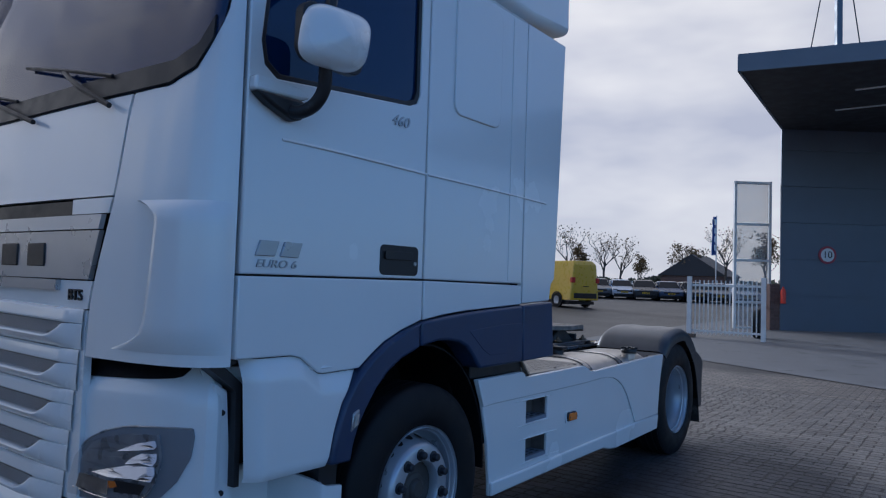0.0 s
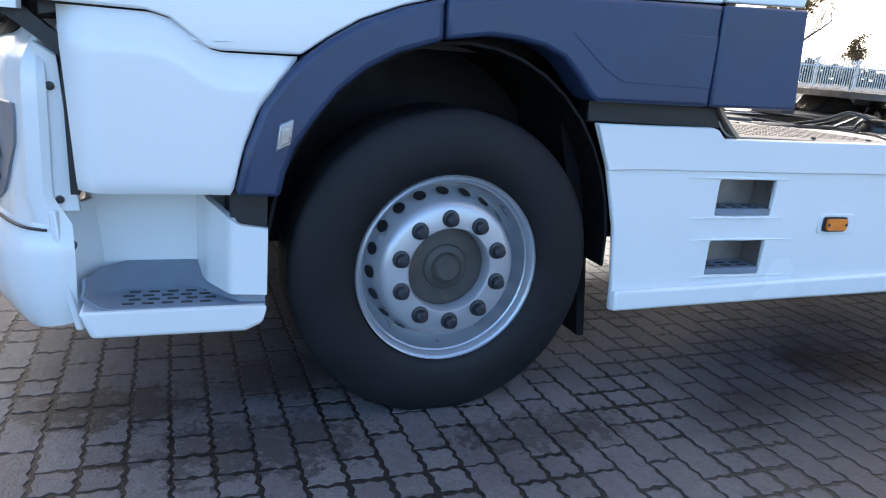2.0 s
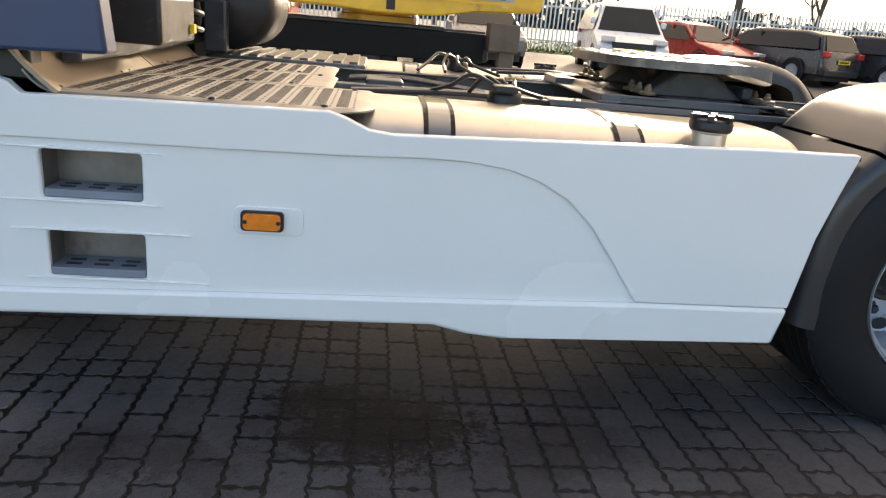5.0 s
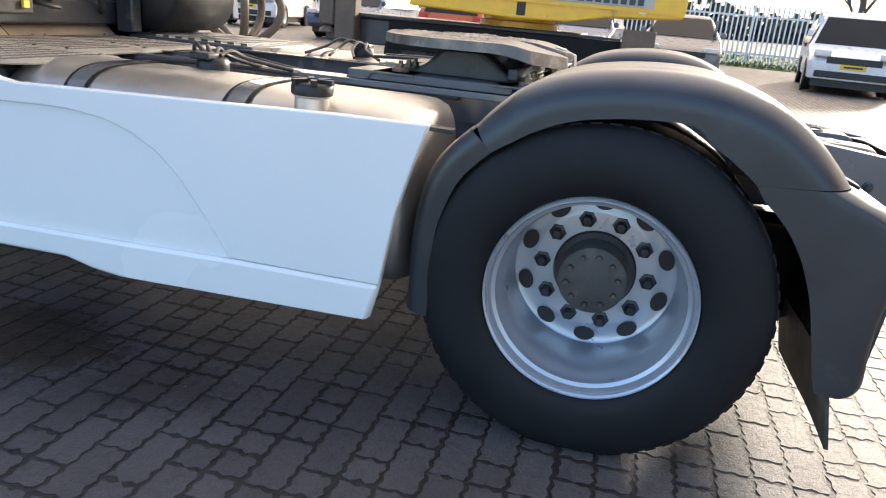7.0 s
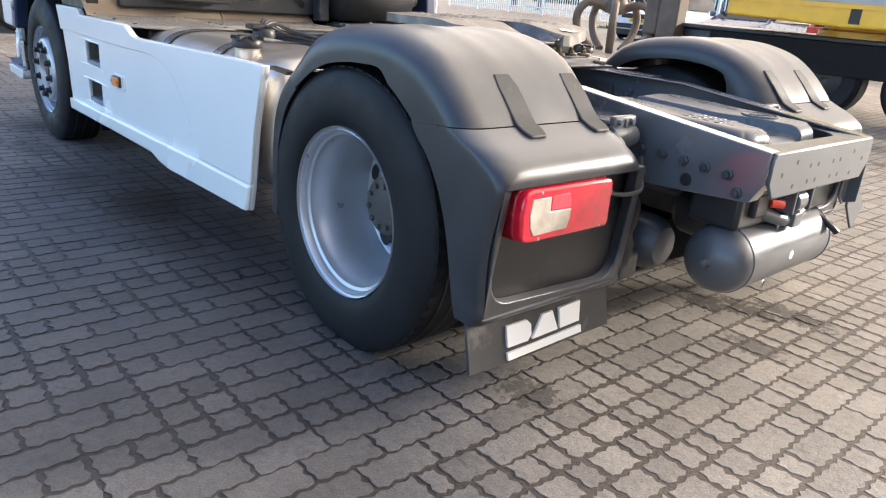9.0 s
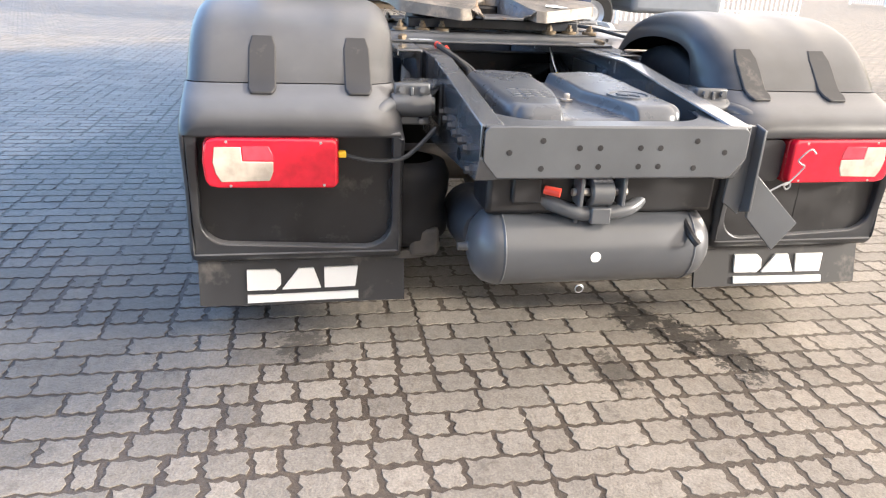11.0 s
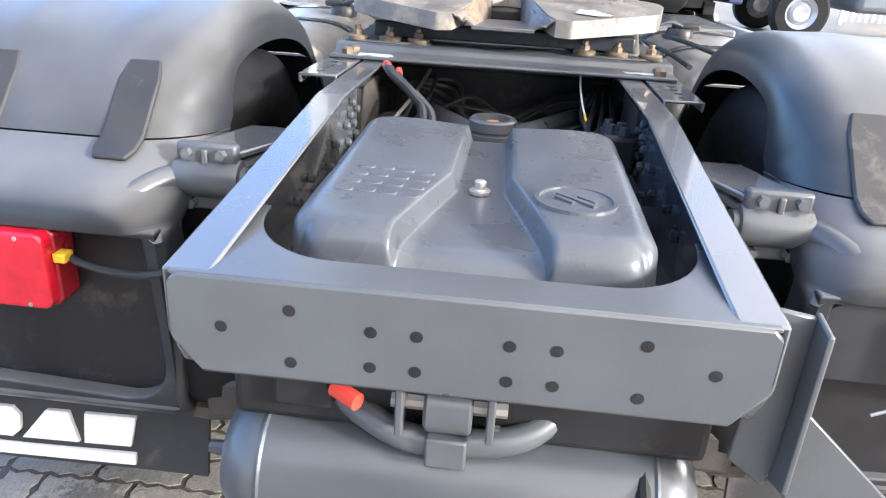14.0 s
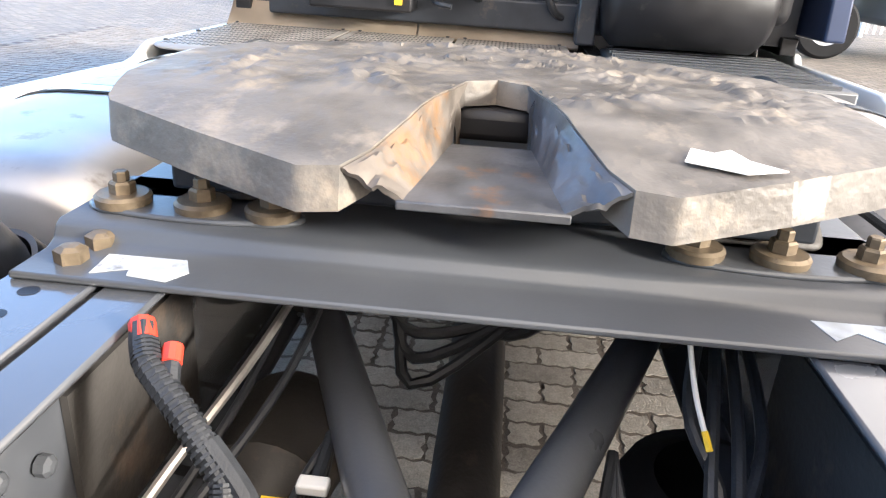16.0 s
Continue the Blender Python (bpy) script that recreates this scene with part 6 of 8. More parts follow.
def coupling():
    """Fifth-wheel coupling on its cross plate."""
    fw = thing("fifth_wheel", "greasy worn steel fifth wheel coupling on the lorry chassis", "coupling")
    def beam(x0, sgn, lab):
        pts = [(x0, 0.96), (x0 + 0.068 * sgn, 0.96), (x0 + 0.082 * sgn, 0.966), (x0 + 0.09 * sgn, 0.98), (x0 + 0.1 * sgn, 0.985), (x0 + 0.27 * sgn, 0.985), (x0 + 0.27 * sgn, 0.975), (x0 + 0.11 * sgn, 0.975), (x0 + 0.1 * sgn, 0.97), (x0 + 0.09 * sgn, 0.956), (x0 + 0.075 * sgn, 0.951), (x0, 0.951)]
        return part("mounting_plate", prism(pts, 0.752, 1.745), FRAMEGREY, fw, lab, bevel=0.003)
    beam(3.595, -1, "dark grey folded mounting plate")
    beam(2.75, 1, "dark grey folded mounting plate")
    part("side_plate", boxbm((2.75, 0.76, 0.951), (3.4, 1.02, 0.985)), FRAMEGREY, fw, bevel=0.005)
    part("side_plate", boxbm((2.75, 1.48, 0.951), (3.4, 1.74, 0.985)), FRAMEGREY, fw, bevel=0.005)
    for y in (0.805, 0.905, 0.992, 1.492, 1.588, 1.687):
        for x in (3.445, 2.95):
            turn = part("mounting_washer", lathe([(0.0, 0.99), (0.033, 0.99), (0.034, 1.0), (0.03, 1.004), (0.0, 1.004)], 16, (x, y, 0), "z"), ZINC, fw, "grimy round washer", soft=True, angle=40)
            part("mounting_bolt", lathe([(0.0155, 1.004), (0.0155, 1.016), (0.013, 1.019), (0.0095, 1.019), (0.0095, 1.029), (0.008, 1.031), (0, 1.031)], 6, (x, y, 0), "z"), ZINC, turn, "yellowed hexagon bolt")
    for k, y in enumerate((0.897, 1.59)):
        pad = [(3.445 + 0.046 * math.sin(q) * (1 if abs(math.cos(q)) > 0.75 else 0.82), y + 0.135 * math.cos(q)) for q in np.linspace(0, 2 * math.pi, 28, endpoint=False)]
        part("bolt_pad", prism(pad, 0.984, 0.9915, plane="xy"), FRAMEGREY, fw, bevel=0.003)
    for y, x in ((0.8, 3.555), (0.81, 3.51), (1.70, 3.56), (1.705, 3.52)):
        part("edge_bolt", lathe([(0.018, 0.957), (0.018, 0.974), (0.01, 0.978), (0, 0.979)], 6, (x, y, 0), "z"), ZINC, fw)
    part("white_mark", prism([(3.532, 0.83), (3.53, 0.92), (3.56, 0.935), (3.586, 0.92), (3.58, 0.875), (3.565, 0.87), (3.582, 0.835)], 0.9602, 0.961, plane="xy"), WORNMARK, fw, "torn white sticker")
    part("white_mark", prism([(3.53, 1.60), (3.528, 1.69), (3.56, 1.70), (3.568, 1.66), (3.55, 1.64), (3.572, 1.61)], 0.9602, 0.961, plane="xy"), WORNMARK, fw, "torn white sticker")
    for s in (-1, 1):
        part("pedestal", prism([(2.96, 0.984), (3.4, 0.984), (3.33, 1.03), (3.26, 1.085), (3.08, 1.085), (3.03, 1.03)], 1.25 + 0.28 * s - 0.09, 1.25 + 0.28 * s + 0.09 + 0.05 * s), CASTING, fw, "cast pedestal", bevel=0.02, seg=3)
    # top plate: outline with the throat open to the rear, flat on top and ramped down at the back
    half = [(2.78, 0.0), (2.785, 0.12), (2.82, 0.26), (2.89, 0.38), (2.98, 0.455), (3.09, 0.492), (3.2, 0.492), (3.33, 0.478), (3.425, 0.455), (3.44, 0.445), (3.5, 0.32), (3.556, 0.19), (3.548, 0.148), (3.51, 0.125), (3.42, 0.097), (3.28, 0.06), (3.21, 0.045), (3.18, 0.0)]
    cy = 1.245
    outline = [(x, cy - y) for x, y in half] + [(x, cy + y) for x, y in half[-2:0:-1]]
    def topz(x):
        return lerp_at([(2.7, 1.124), (3.34, 1.13), (3.385, 1.126), (3.56, 1.09)], x)
    def cake(x, y):
        """Old grease: a thin uneven film, thicker in a ring round the throat and along the wearing edge."""
        r = math.hypot((x - 3.16) * 1.05, y - cy)
        ring = max(math.exp(-((r - 0.2) / 0.05) ** 2), 0.9 * math.exp(-((r - 0.37) / 0.04) ** 2)) * (1 if x < 3.36 else 0.15)
        n = noise.fractal(Vector((x * 34, y * 34, 2)), 0.9, 2.1, 4)
        m = noise.fractal(Vector((x * 7, y * 7, 8)), 1.0, 2.0, 3)
        lump = min(1.0, max(0.0, 0.25 + 0.9 * n + 0.7 * m))
        return 0.0016 * m + (ring * 0.009 + (0.002 if x < 3.36 else 0.0)) * lump + 0.0007 * n
    bm = bmesh.new()
    vs = [bm.verts.new((x, y, 0)) for x, y in outline]
    es = [bm.edges.new((vs[i], vs[(i + 1) % len(vs)])) for i in range(len(vs))]
    bmesh.ops.triangle_fill(bm, edges=es, use_beauty=True)
    for _ in range(6):
        bmesh.ops.subdivide_edges(bm, edges=[e for e in bm.edges if e.calc_length() > 0.013], cuts=1)
        bmesh.ops.triangulate(bm, faces=bm.faces[:])
    for v in bm.verts:
        edge = 0.0 if v.is_boundary else 1.0
        v.co.z = topz(v.co.x) + edge * cake(v.co.x, v.co.y)
    bmesh.ops.recalc_face_normals(bm, faces=bm.faces)
    if bm.faces[0].normal.z < 0:
        bmesh.ops.reverse_faces(bm, faces=bm.faces[:])
    ext = bmesh.ops.extrude_face_region(bm, geom=bm.faces[:])
    for g in ext["geom"]:
        if isinstance(g, bmesh.types.BMVert):
            g.co.z -= 0.036 + 0.012 * min(1, max(0, (g.co.x - 3.3) / 0.15))
            g.co.x += 0.006 if g.co.x > 3.4 else 0.0
    plate = part("coupling_plate", bm, GREASE, fw, "greasy grey steel plate with a horseshoe throat", soft=True, angle=42)
    # rusty throat cheeks and the locking jaw
    def cheek(s):
        def at(u, v):
            x = 3.549 - 0.353 * u
            y = lerp_at([(3.19, 0.04), (3.28, 0.06), (3.42, 0.097), (3.51, 0.125), (3.549, 0.147)], x)
            a = Vector((x, cy + s * (y - 0.002), topz(x) - 0.002))
            b = Vector((3.546 - 0.254 * u, cy + s * (0.082 - 0.03 * u), 1.06))
            bend = Vector((0, s * 0.006, 0.006)) * math.sin(math.pi * v)
            rough = (0.01 * noise.noise(Vector((x * 30, v * 2.5, s))) + 0.007 * noise.noise(Vector((x * 70, v * 7, s)))) * math.sin(math.pi * v)
            return a.lerp(b, v) + bend + Vector((0, 0, rough))
        return thicken(grid(at, 40, 14), 0.006, (3.39, cy + s * 0.3, 1.0))
    part("throat_cheek", cheek(-1), RUSTY, plate, "greasy throat cheek with orange rust", soft=True)
    part("throat_cheek", cheek(1), SLATE, plate, "blue-grey greasy throat cheek with rust spots", soft=True)
    part("locking_jaw", boxbm((3.12, cy - 0.06, 1.045), (3.22, cy + 0.06, 1.09)), BLACK, fw, "black locking jaw", bevel=0.012)
    part("throat_floor", prism([(3.3, cy - 0.055), (3.55, cy - 0.09), (3.55, cy + 0.09), (3.3, cy + 0.055)], 1.05, 1.0605, plane="xy"), SLATE, fw, bevel=0.002)
    part("release_bar", boxbm((3.36, cy - 0.4, 0.997), (3.4, cy + 0.4, 1.042)), STEELBLACK, fw, bevel=0.006)
    scrap = [(3.455, 1.462), (3.487, 1.45), (3.505, 1.51), (3.492, 1.555), (3.475, 1.52), (3.452, 1.505), (3.463, 1.485)]
    bm = prism(scrap, 0.0, 0.0015, plane="xy")
    for v in bm.verts:
        v.co.z += topz(v.co.x) + 0.004
    part("paper_scrap", bm, STICKER, plate, "white scrap of paper")


coupling()


def pipes_and_wires():
    """Loose hoses and wiring between the rails and on the deck, and the gear behind the cab."""
    def run(name, pts, r, mat=HOSE, label="", par=truck):
        return part(name, tube(pts, r, 8), mat, par, label, soft=True)
    HP = [(3.665, 0.935, 0.952), (3.7, 0.955, 0.935), (3.735, 1.005, 0.905), (3.765, 1.05, 0.868), (3.79, 1.058, 0.835), (3.83, 1.03, 0.81), (3.87, 0.985, 0.79), (3.92, 0.94, 0.77)]
    h = run("corrugated_hose", HP, 0.0125, label="black corrugated hose with red ends")
    run("hose_branch", [(3.685, 0.972, 0.938), (3.72, 0.985, 0.918), (3.745, 1.015, 0.895)], 0.009, par=h)
    run("second_hose", [(x + 0.012, y + 0.024, z - 0.012) for x, y, z in HP[2:]], 0.011, par=h)
    part("hose_end", tube([(3.66, 0.932, 0.953), (3.68, 0.943, 0.945)], 0.0128, 10), REDPLUG, h, "red hose end")
    part("hose_end", tube([(3.678, 0.97, 0.942), (3.695, 0.975, 0.934)], 0.0098, 10), REDPLUG, h, "red hose end")
    for i in range(40):
        k = 0.5 + i / 40 * 4.4
        j = min(len(HP) - 2, int(k))
        a, b = Vector(HP[j]), Vector(HP[j + 1])
        p, d = a.lerp(b, k - j), (b - a).normalized()
        part("hose_ring", tube([p - d * 0.0015, p + d * 0.0015], 0.0142, 10), HOSE, h)
    for k, (y0, y1, z) in enumerate(((0.99, 0.93, 0.84), (1.02, 0.95, 0.80), (0.97, 0.92, 0.78))):
        run("brake_line", [(3.25, y0 + 0.02, 0.88), (3.5, y0, z), (3.75, y1, z - 0.08), (4.0, y1 - 0.01, 0.68)], 0.006, ALU if k == 0 else HOSE)
    for k in range(4):
        run("wiring", [(3.32, 1.56 + 0.012 * k, 0.88), (3.52, 1.5 + 0.03 * k, 0.83 - 0.01 * k), (3.6 + 0.04 * k, 1.53 - 0.02 * (k % 2), 0.76), (3.72 + 0.03 * k, 1.47 + 0.035 * k, 0.70 + 0.02 * (k % 3)), (3.86, 1.55 - 0.03 * (k % 2), 0.66 + 0.02 * k), (3.98, 1.5 + 0.02 * k, 0.7)], 0.008)
    part("valve_body", boxbm((3.7, 1.53, 0.72), (3.83, 1.62, 0.84)), BLACK, truck, "black valve body with pipe unions", bevel=0.015, seg=3)
    for k in range(4):
        part("pipe_union", lathe([(0, 0.862), (0.012, 0.86), (0.015, 0.84)], 8, (3.72 + 0.03 * k, 1.555 + 0.03 * (k % 2), 0), "z"), STEELBLACK, truck)
    w = run("white_wire", [(3.5, 1.485, 0.935), (3.526, 1.487, 0.905), (3.55, 1.495, 0.865), (3.57, 1.505, 0.835)], 0.0032, STICKER, "white wire with yellow end")
    part("wire_end", tube([(3.57, 1.505, 0.835), (3.585, 1.51, 0.82)], 0.004, 6), YELLOWTAG, w)
    jit = random.Random(9)
    def w8(p):
        return tuple(c + jit.uniform(-0.022, 0.022) for c in p)
    for k in range(4):
        run("axle_wiring", [(3.55, 1.09, 0.76), w8((3.64, 1.08, 0.72)), w8((3.72, 1.07, 0.68)), w8((3.8, 1.1, 0.65)), w8((3.9, 1.1, 0.62))], jit.uniform(0.005, 0.009))
        run("axle_wiring", [(3.5, 1.43, 0.74), w8((3.6, 1.43, 0.70)), w8((3.7, 1.42, 0.66)), w8((3.8, 1.45, 0.63)), w8((3.9, 1.44, 0.6))], jit.uniform(0.005, 0.009))
    for x, y, z in ((3.675, 1.067, 0.75), (3.672, 1.40, 0.742)):
        part("yellow_label", boxbm((x - 0.012, y - 0.025, z), (x + 0.012, y + 0.025, z + 0.012)), YELLOWTAG, truck, "yellow cable label")
        part("white_connector", boxbm((x - 0.05, y + 0.005, z), (x - 0.03, y + 0.04, z + 0.014)), STICKER, truck, bevel=0.003)
    part("chassis_cylinder", lathe([(0.05, 3.5), (0.085, 3.52), (0.09, 3.6), (0.08, 3.66), (0.09, 3.7), (0.085, 3.78), (0.04, 3.8)], 24, (0, 1.56, 0.62), "x", caps=True), BLACK, truck, "black brake chamber", soft=True)
    part("chassis_cylinder", lathe([(0.05, 3.3), (0.09, 3.32), (0.095, 3.4), (0.085, 3.46), (0.095, 3.5), (0.05, 3.56)], 24, (0, 0.98, 0.6), "x", caps=True), CASTING, truck, "dirty brake chamber", soft=True)
    part("valve_block", boxbm((3.95, 1.52, 0.66), (4.1, 1.6, 0.78)), BLACK, truck, bevel=0.012)
    for k in range(5):
        run("cross_harness", [(3.12 + 0.02 * k, 0.9, 0.82), (3.2 - 0.02 * k, 1.02 + 0.02 * k, 0.74 + 0.02 * k), (3.16 + 0.03 * k, 1.15, 0.78 - 0.03 * k), (3.2 - 0.015 * k, 1.3 + 0.02 * k, 0.72 + 0.015 * k), (3.15, 1.45, 0.8 - 0.02 * k), (3.2, 1.6, 0.82)], 0.01)
    # deck hoses near the frame
    for k in range(3):
        run("deck_line", [(1.8, 0.8 - 0.02 * k, 0.925), (2.2, 0.79 - 0.03 * k, 0.945), (2.55, 0.8 - 0.02 * k, 0.935), (3.2, 0.79 - 0.02 * k, 0.92)], 0.009)
        run("deck_line", [(1.78, 1.05 + 0.05 * k, 0.94), (2.0, 1.08 + 0.06 * k, 0.95), (2.3, 1.0 + 0.05 * k, 0.93), (2.55, 1.03 + 0.05 * k, 0.9)], 0.008)
    part("coupling_bracket", boxbm((1.85, 0.93, 0.9), (2.0, 1.15, 0.955)), STEELBLACK, truck, bevel=0.01)
    for y in (1.72, 1.9):
        run("far_deck_lead", [(2.5, y, 0.97), (2.8, y + 0.03, 0.98), (3.05, y + 0.1, 0.965), (3.3, y + 0.12, 0.955)], 0.009)
    # gear behind the cab
    part("rear_frame", boxbm((1.0, 0.2, 1.0), (1.06, 2.3, 1.12)), STEELBLACK, truck, "black frame behind the cab", bevel=0.01)
    part("air_intake", boxbm((0.98, 1.75, 1.1), (1.35, 2.3, 2.6)), BLACK, truck, "black air intake housing", bevel=0.05, seg=3)
    part("silencer", lathe([(0.0, 1.6), (0.16, 1.62), (0.2, 1.66), (0.2, 2.2), (0.16, 2.24), (0, 2.26)], 32, (1.2, 0, 1.18)), BLACK, truck, "black cylinder behind the cab", soft=True, angle=50)
    part("valve_box", boxbm((1.0, 0.42, 1.05), (1.22, 0.85, 1.2)), BLACK, truck, "black valve box with yellow plug", bevel=0.012)
    part("valve_plug", boxbm((1.22, 0.78, 1.08), (1.235, 0.81, 1.11)), YELLOWTAG, truck)
    for y in (0.62, 0.8, 1.0):
        pts = []
        for i in range(64):
            a = i * 0.9
            pts.append((1.15 + 0.06 * math.cos(a), y + 0.07 * math.sin(a), 1.62 - 0.0085 * i))
        run("coiled_air_line", pts, 0.011, label="coiled black air line")
    for y, z in ((0.95, 1.25), (1.1, 1.4), (1.3, 1.2)):
        run("cab_hose", [(0.98, y, z + 0.4), (1.08, y + 0.05, z + 0.1), (1.1, y + 0.12, z - 0.1), (1.0, y + 0.2, z - 0.15)], 0.016)
    part("lift_post", boxbm((1.1, 1.52, 0.97), (1.2, 1.6, 1.2)), STEELBLACK, truck, bevel=0.01)


pipes_and_wires()

# ---- ground ----
PAVED = (-6.0, 9.0, -4.5, 6.5)      # stretch with single blocks: x from, x to, y from, y to


def gz(x, y):
    """The yard rises gently away from the lorry."""
    return 0.018 * max(0.0, y - 6.5) * (1 if y < 60 else 60 / y) + 0.012 * max(0.0, x - 9.0) * (1 if x < 60 else 60 / x)


def yard_material(name, blocks):
    """Grey concrete blocks: worn tops, wet patches, lorry shade put into the colour, oil and soil."""
    m = bpy.data.materials.new(name)
    m.use_nodes = True
    t = m.node_tree
    p = t.nodes["Principled BSDF"]
    geo = t.nodes.new("ShaderNodeNewGeometry")

    def nz(scale, detail=6, rough=0.6):
        n = t.nodes.new("ShaderNodeTexNoise")
        n.inputs["Scale"].default_value, n.inputs["Detail"].default_value, n.inputs["Roughness"].default_value = scale, detail, rough
        t.links.new(geo.outputs["Position"], n.inputs["Vector"])
        return n.outputs["Fac"]

    def rng(src, a, b, c, d):
        r = t.nodes.new("ShaderNodeMapRange")
        for i, v in enumerate((a, b, c, d)):
            r.inputs[i + 1].default_value = v
        t.links.new(src, r.inputs[0])
        return r.outputs[0]

    def mix(fac, a, b, kind="MIX"):
        n = t.nodes.new("ShaderNodeMix")
        n.data_type, n.blend_type = "RGBA", kind
        for sock, v in ((n.inputs[0], fac), (n.inputs[6], a), (n.inputs[7], b)):
            if isinstance(v, (int, float)):
                sock.default_value = v
            elif isinstance(v, tuple):
                sock.default_value = (*v, 1)
            else:
                t.links.new(v, sock)
        return n.outputs[2]

    def mth(op, a, b=0.0):
        n = t.nodes.new("ShaderNodeMath")
        n.operation = op
        for sock, v in ((n.inputs[0], a), (n.inputs[1], b)):
            if isinstance(v, (int, float)):
                sock.default_value = v
            else:
                t.links.new(v, sock)
        return n.outputs[0]

    grain, patch, large = nz(140, 4), nz(3.2, 7), nz(0.5, 4)
    col = mix(rng(patch, 0.35, 0.7, 0, 1), (0.245, 0.221, 0.189), (0.3, 0.271, 0.232)) if blocks != "soil" else mix(rng(patch, 0.35, 0.7, 0, 1), (0.07, 0.056, 0.044), (0.115, 0.093, 0.072))
    if blocks == "object":
        rnd = t.nodes.new("ShaderNodeObjectInfo").outputs["Random"]
    else:
        rnd = geo.outputs["Random Per Island"]
    if blocks in ("object", "island"):
        col = mix(1.0, col, rng(rnd, 0, 1, 0.82, 1.16), "MULTIPLY")
        hue = mth("FRACT", mth("MULTIPLY", rnd, 7.31))
        col = mix(rng(hue, 0.7, 1, 0, 0.25), col, (0.22, 0.19, 0.15))
    col = mix(1.0, col, rng(grain, 0.3, 0.7, 0.74, 1.24), "MULTIPLY")
    col = mix(rng(large, 0.45, 0.7, 0, 0.1), col, (0.11, 0.108, 0.11))
    col = mix(1.0, col, rng(nz(38, 5, 0.7), 0.3, 0.7, 0.8, 1.18), "MULTIPLY")
    mud = rng(nz(9.0, 9, 0.74), 0.59, 0.64, 0, 0.4)
    col = mix(mud, col, (0.085, 0.073, 0.062))
    packed = rng(nz(13, 9, 0.72), 0.54, 0.62, 0, 0.4)
    col = mix(packed, col, mix(1.0, col, (0.6, 0.56, 0.52), "MULTIPLY"))
    # oil stains with ragged edges
    sep = t.nodes.new("ShaderNodeSeparateXYZ")
    t.links.new(geo.outputs["Position"], sep.inputs[0])
    wet = mth("MULTIPLY", rng(nz(1.4, 5), 0.54, 0.66, 0, 0.55), rng(sep.outputs[0], 3.0, 4.3, 1.0, 0.12))
    ragged = mth("ADD", mth("MULTIPLY", nz(13, 9, 0.78), 0.6), mth("MULTIPLY", nz(34, 6, 0.7), 0.4))
    # wetness and the lorry's shade, painted as dark ovals along its near side
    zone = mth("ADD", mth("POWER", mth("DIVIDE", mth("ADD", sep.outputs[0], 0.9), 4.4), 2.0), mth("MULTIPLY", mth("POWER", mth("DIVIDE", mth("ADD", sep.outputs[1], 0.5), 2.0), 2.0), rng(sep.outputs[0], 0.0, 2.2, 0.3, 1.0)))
    damp_shade = rng(mth("ADD", zone, mth("MULTIPLY", nz(1.1, 6, 0.6), 0.9)), 1.1, 1.75, 0.92, 0.0)
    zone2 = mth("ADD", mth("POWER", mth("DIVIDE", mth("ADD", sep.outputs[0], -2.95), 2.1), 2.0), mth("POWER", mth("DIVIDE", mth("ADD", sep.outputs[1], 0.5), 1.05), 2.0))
    soaked_shade = rng(mth("ADD", zone2, mth("MULTIPLY", nz(2.0, 7, 0.62), 1.2)), 1.2, 2.0, 0.87, 0.0)
    stain = None
    for x, y, rx, ry, deep in ((1.95, -0.05, 0.36, 0.24, 0.98), (1.78, 0.12, 0.2, 0.12, 0.9), (1.3, -0.2, 0.3, 0.14, 0.5), (-1.0, 0.22, 0.3, 0.16, 0.75), (-0.6, -0.1, 0.4, 0.2, 0.6), (-0.42, 0.36, 0.3, 0.2, 0.6), (0.3, -0.2, 0.35, 0.14, 0.55),
                               (4.38, 1.66, 0.15, 0.12, 0.8), (4.52, 1.76, 0.16, 0.12, 0.8), (4.68, 1.87, 0.2, 0.1, 0.75), (4.74, 1.4, 0.14, 0.09, 0.55), (4.46, 0.36, 0.14, 0.1, 0.55), (2.5, -0.1, 0.3, 0.2, 0.5)):
        d = mth("ADD", mth("POWER", mth("DIVIDE", mth("ADD", sep.outputs[0], -x), rx), 2.0), mth("POWER", mth("DIVIDE", mth("ADD", sep.outputs[1], -y), ry), 2.0))
        s = rng(mth("ADD", d, mth("MULTIPLY", ragged, 9.0)), 5.05, 5.25, deep, 0.0)
        stain = s if stain is None else mth("MAXIMUM", stain, s)
    col = mix(wet, col, mix(1.0, col, (0.5, 0.5, 0.53), "MULTIPLY"))
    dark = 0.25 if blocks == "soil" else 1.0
    # cool tint also stands for blue skylight on shaded ground
    col = mix(damp_shade, col, mix(1.0, col, (0.49 * dark, 0.54 * dark, 0.68 * dark), "MULTIPLY"))
    col = mix(soaked_shade, col, mix(1.0, col, (0.27, 0.29, 0.35), "MULTIPLY"))
    col = mix(stain, col, (0.014, 0.012, 0.011))
    # pale spatter
    sp = rng(nz(26, 3, 0.5), 0.76, 0.8, 0, 0.55)
    col = mix(sp, col, (0.42, 0.4, 0.38))
    if not blocks:
        br = t.nodes.new("ShaderNodeTexBrick")
        br.offset, br.inputs["Scale"].default_value = 0.5, 1.0
        br.inputs["Brick Width"].default_value, br.inputs["Row Height"].default_value, br.inputs["Mortar Size"].default_value = 0.225, 0.1125, 0.009
        br.inputs["Color1"].default_value, br.inputs["Color2"].default_value, br.inputs["Mortar"].default_value = (1.2, 1.17, 1.13, 1), (0.8, 0.8, 0.82, 1), (0.3, 0.28, 0.26, 1)
        mp2 = t.nodes.new("ShaderNodeMapping")
        mp2.inputs["Rotation"].default_value = (0, 0, math.pi / 2)
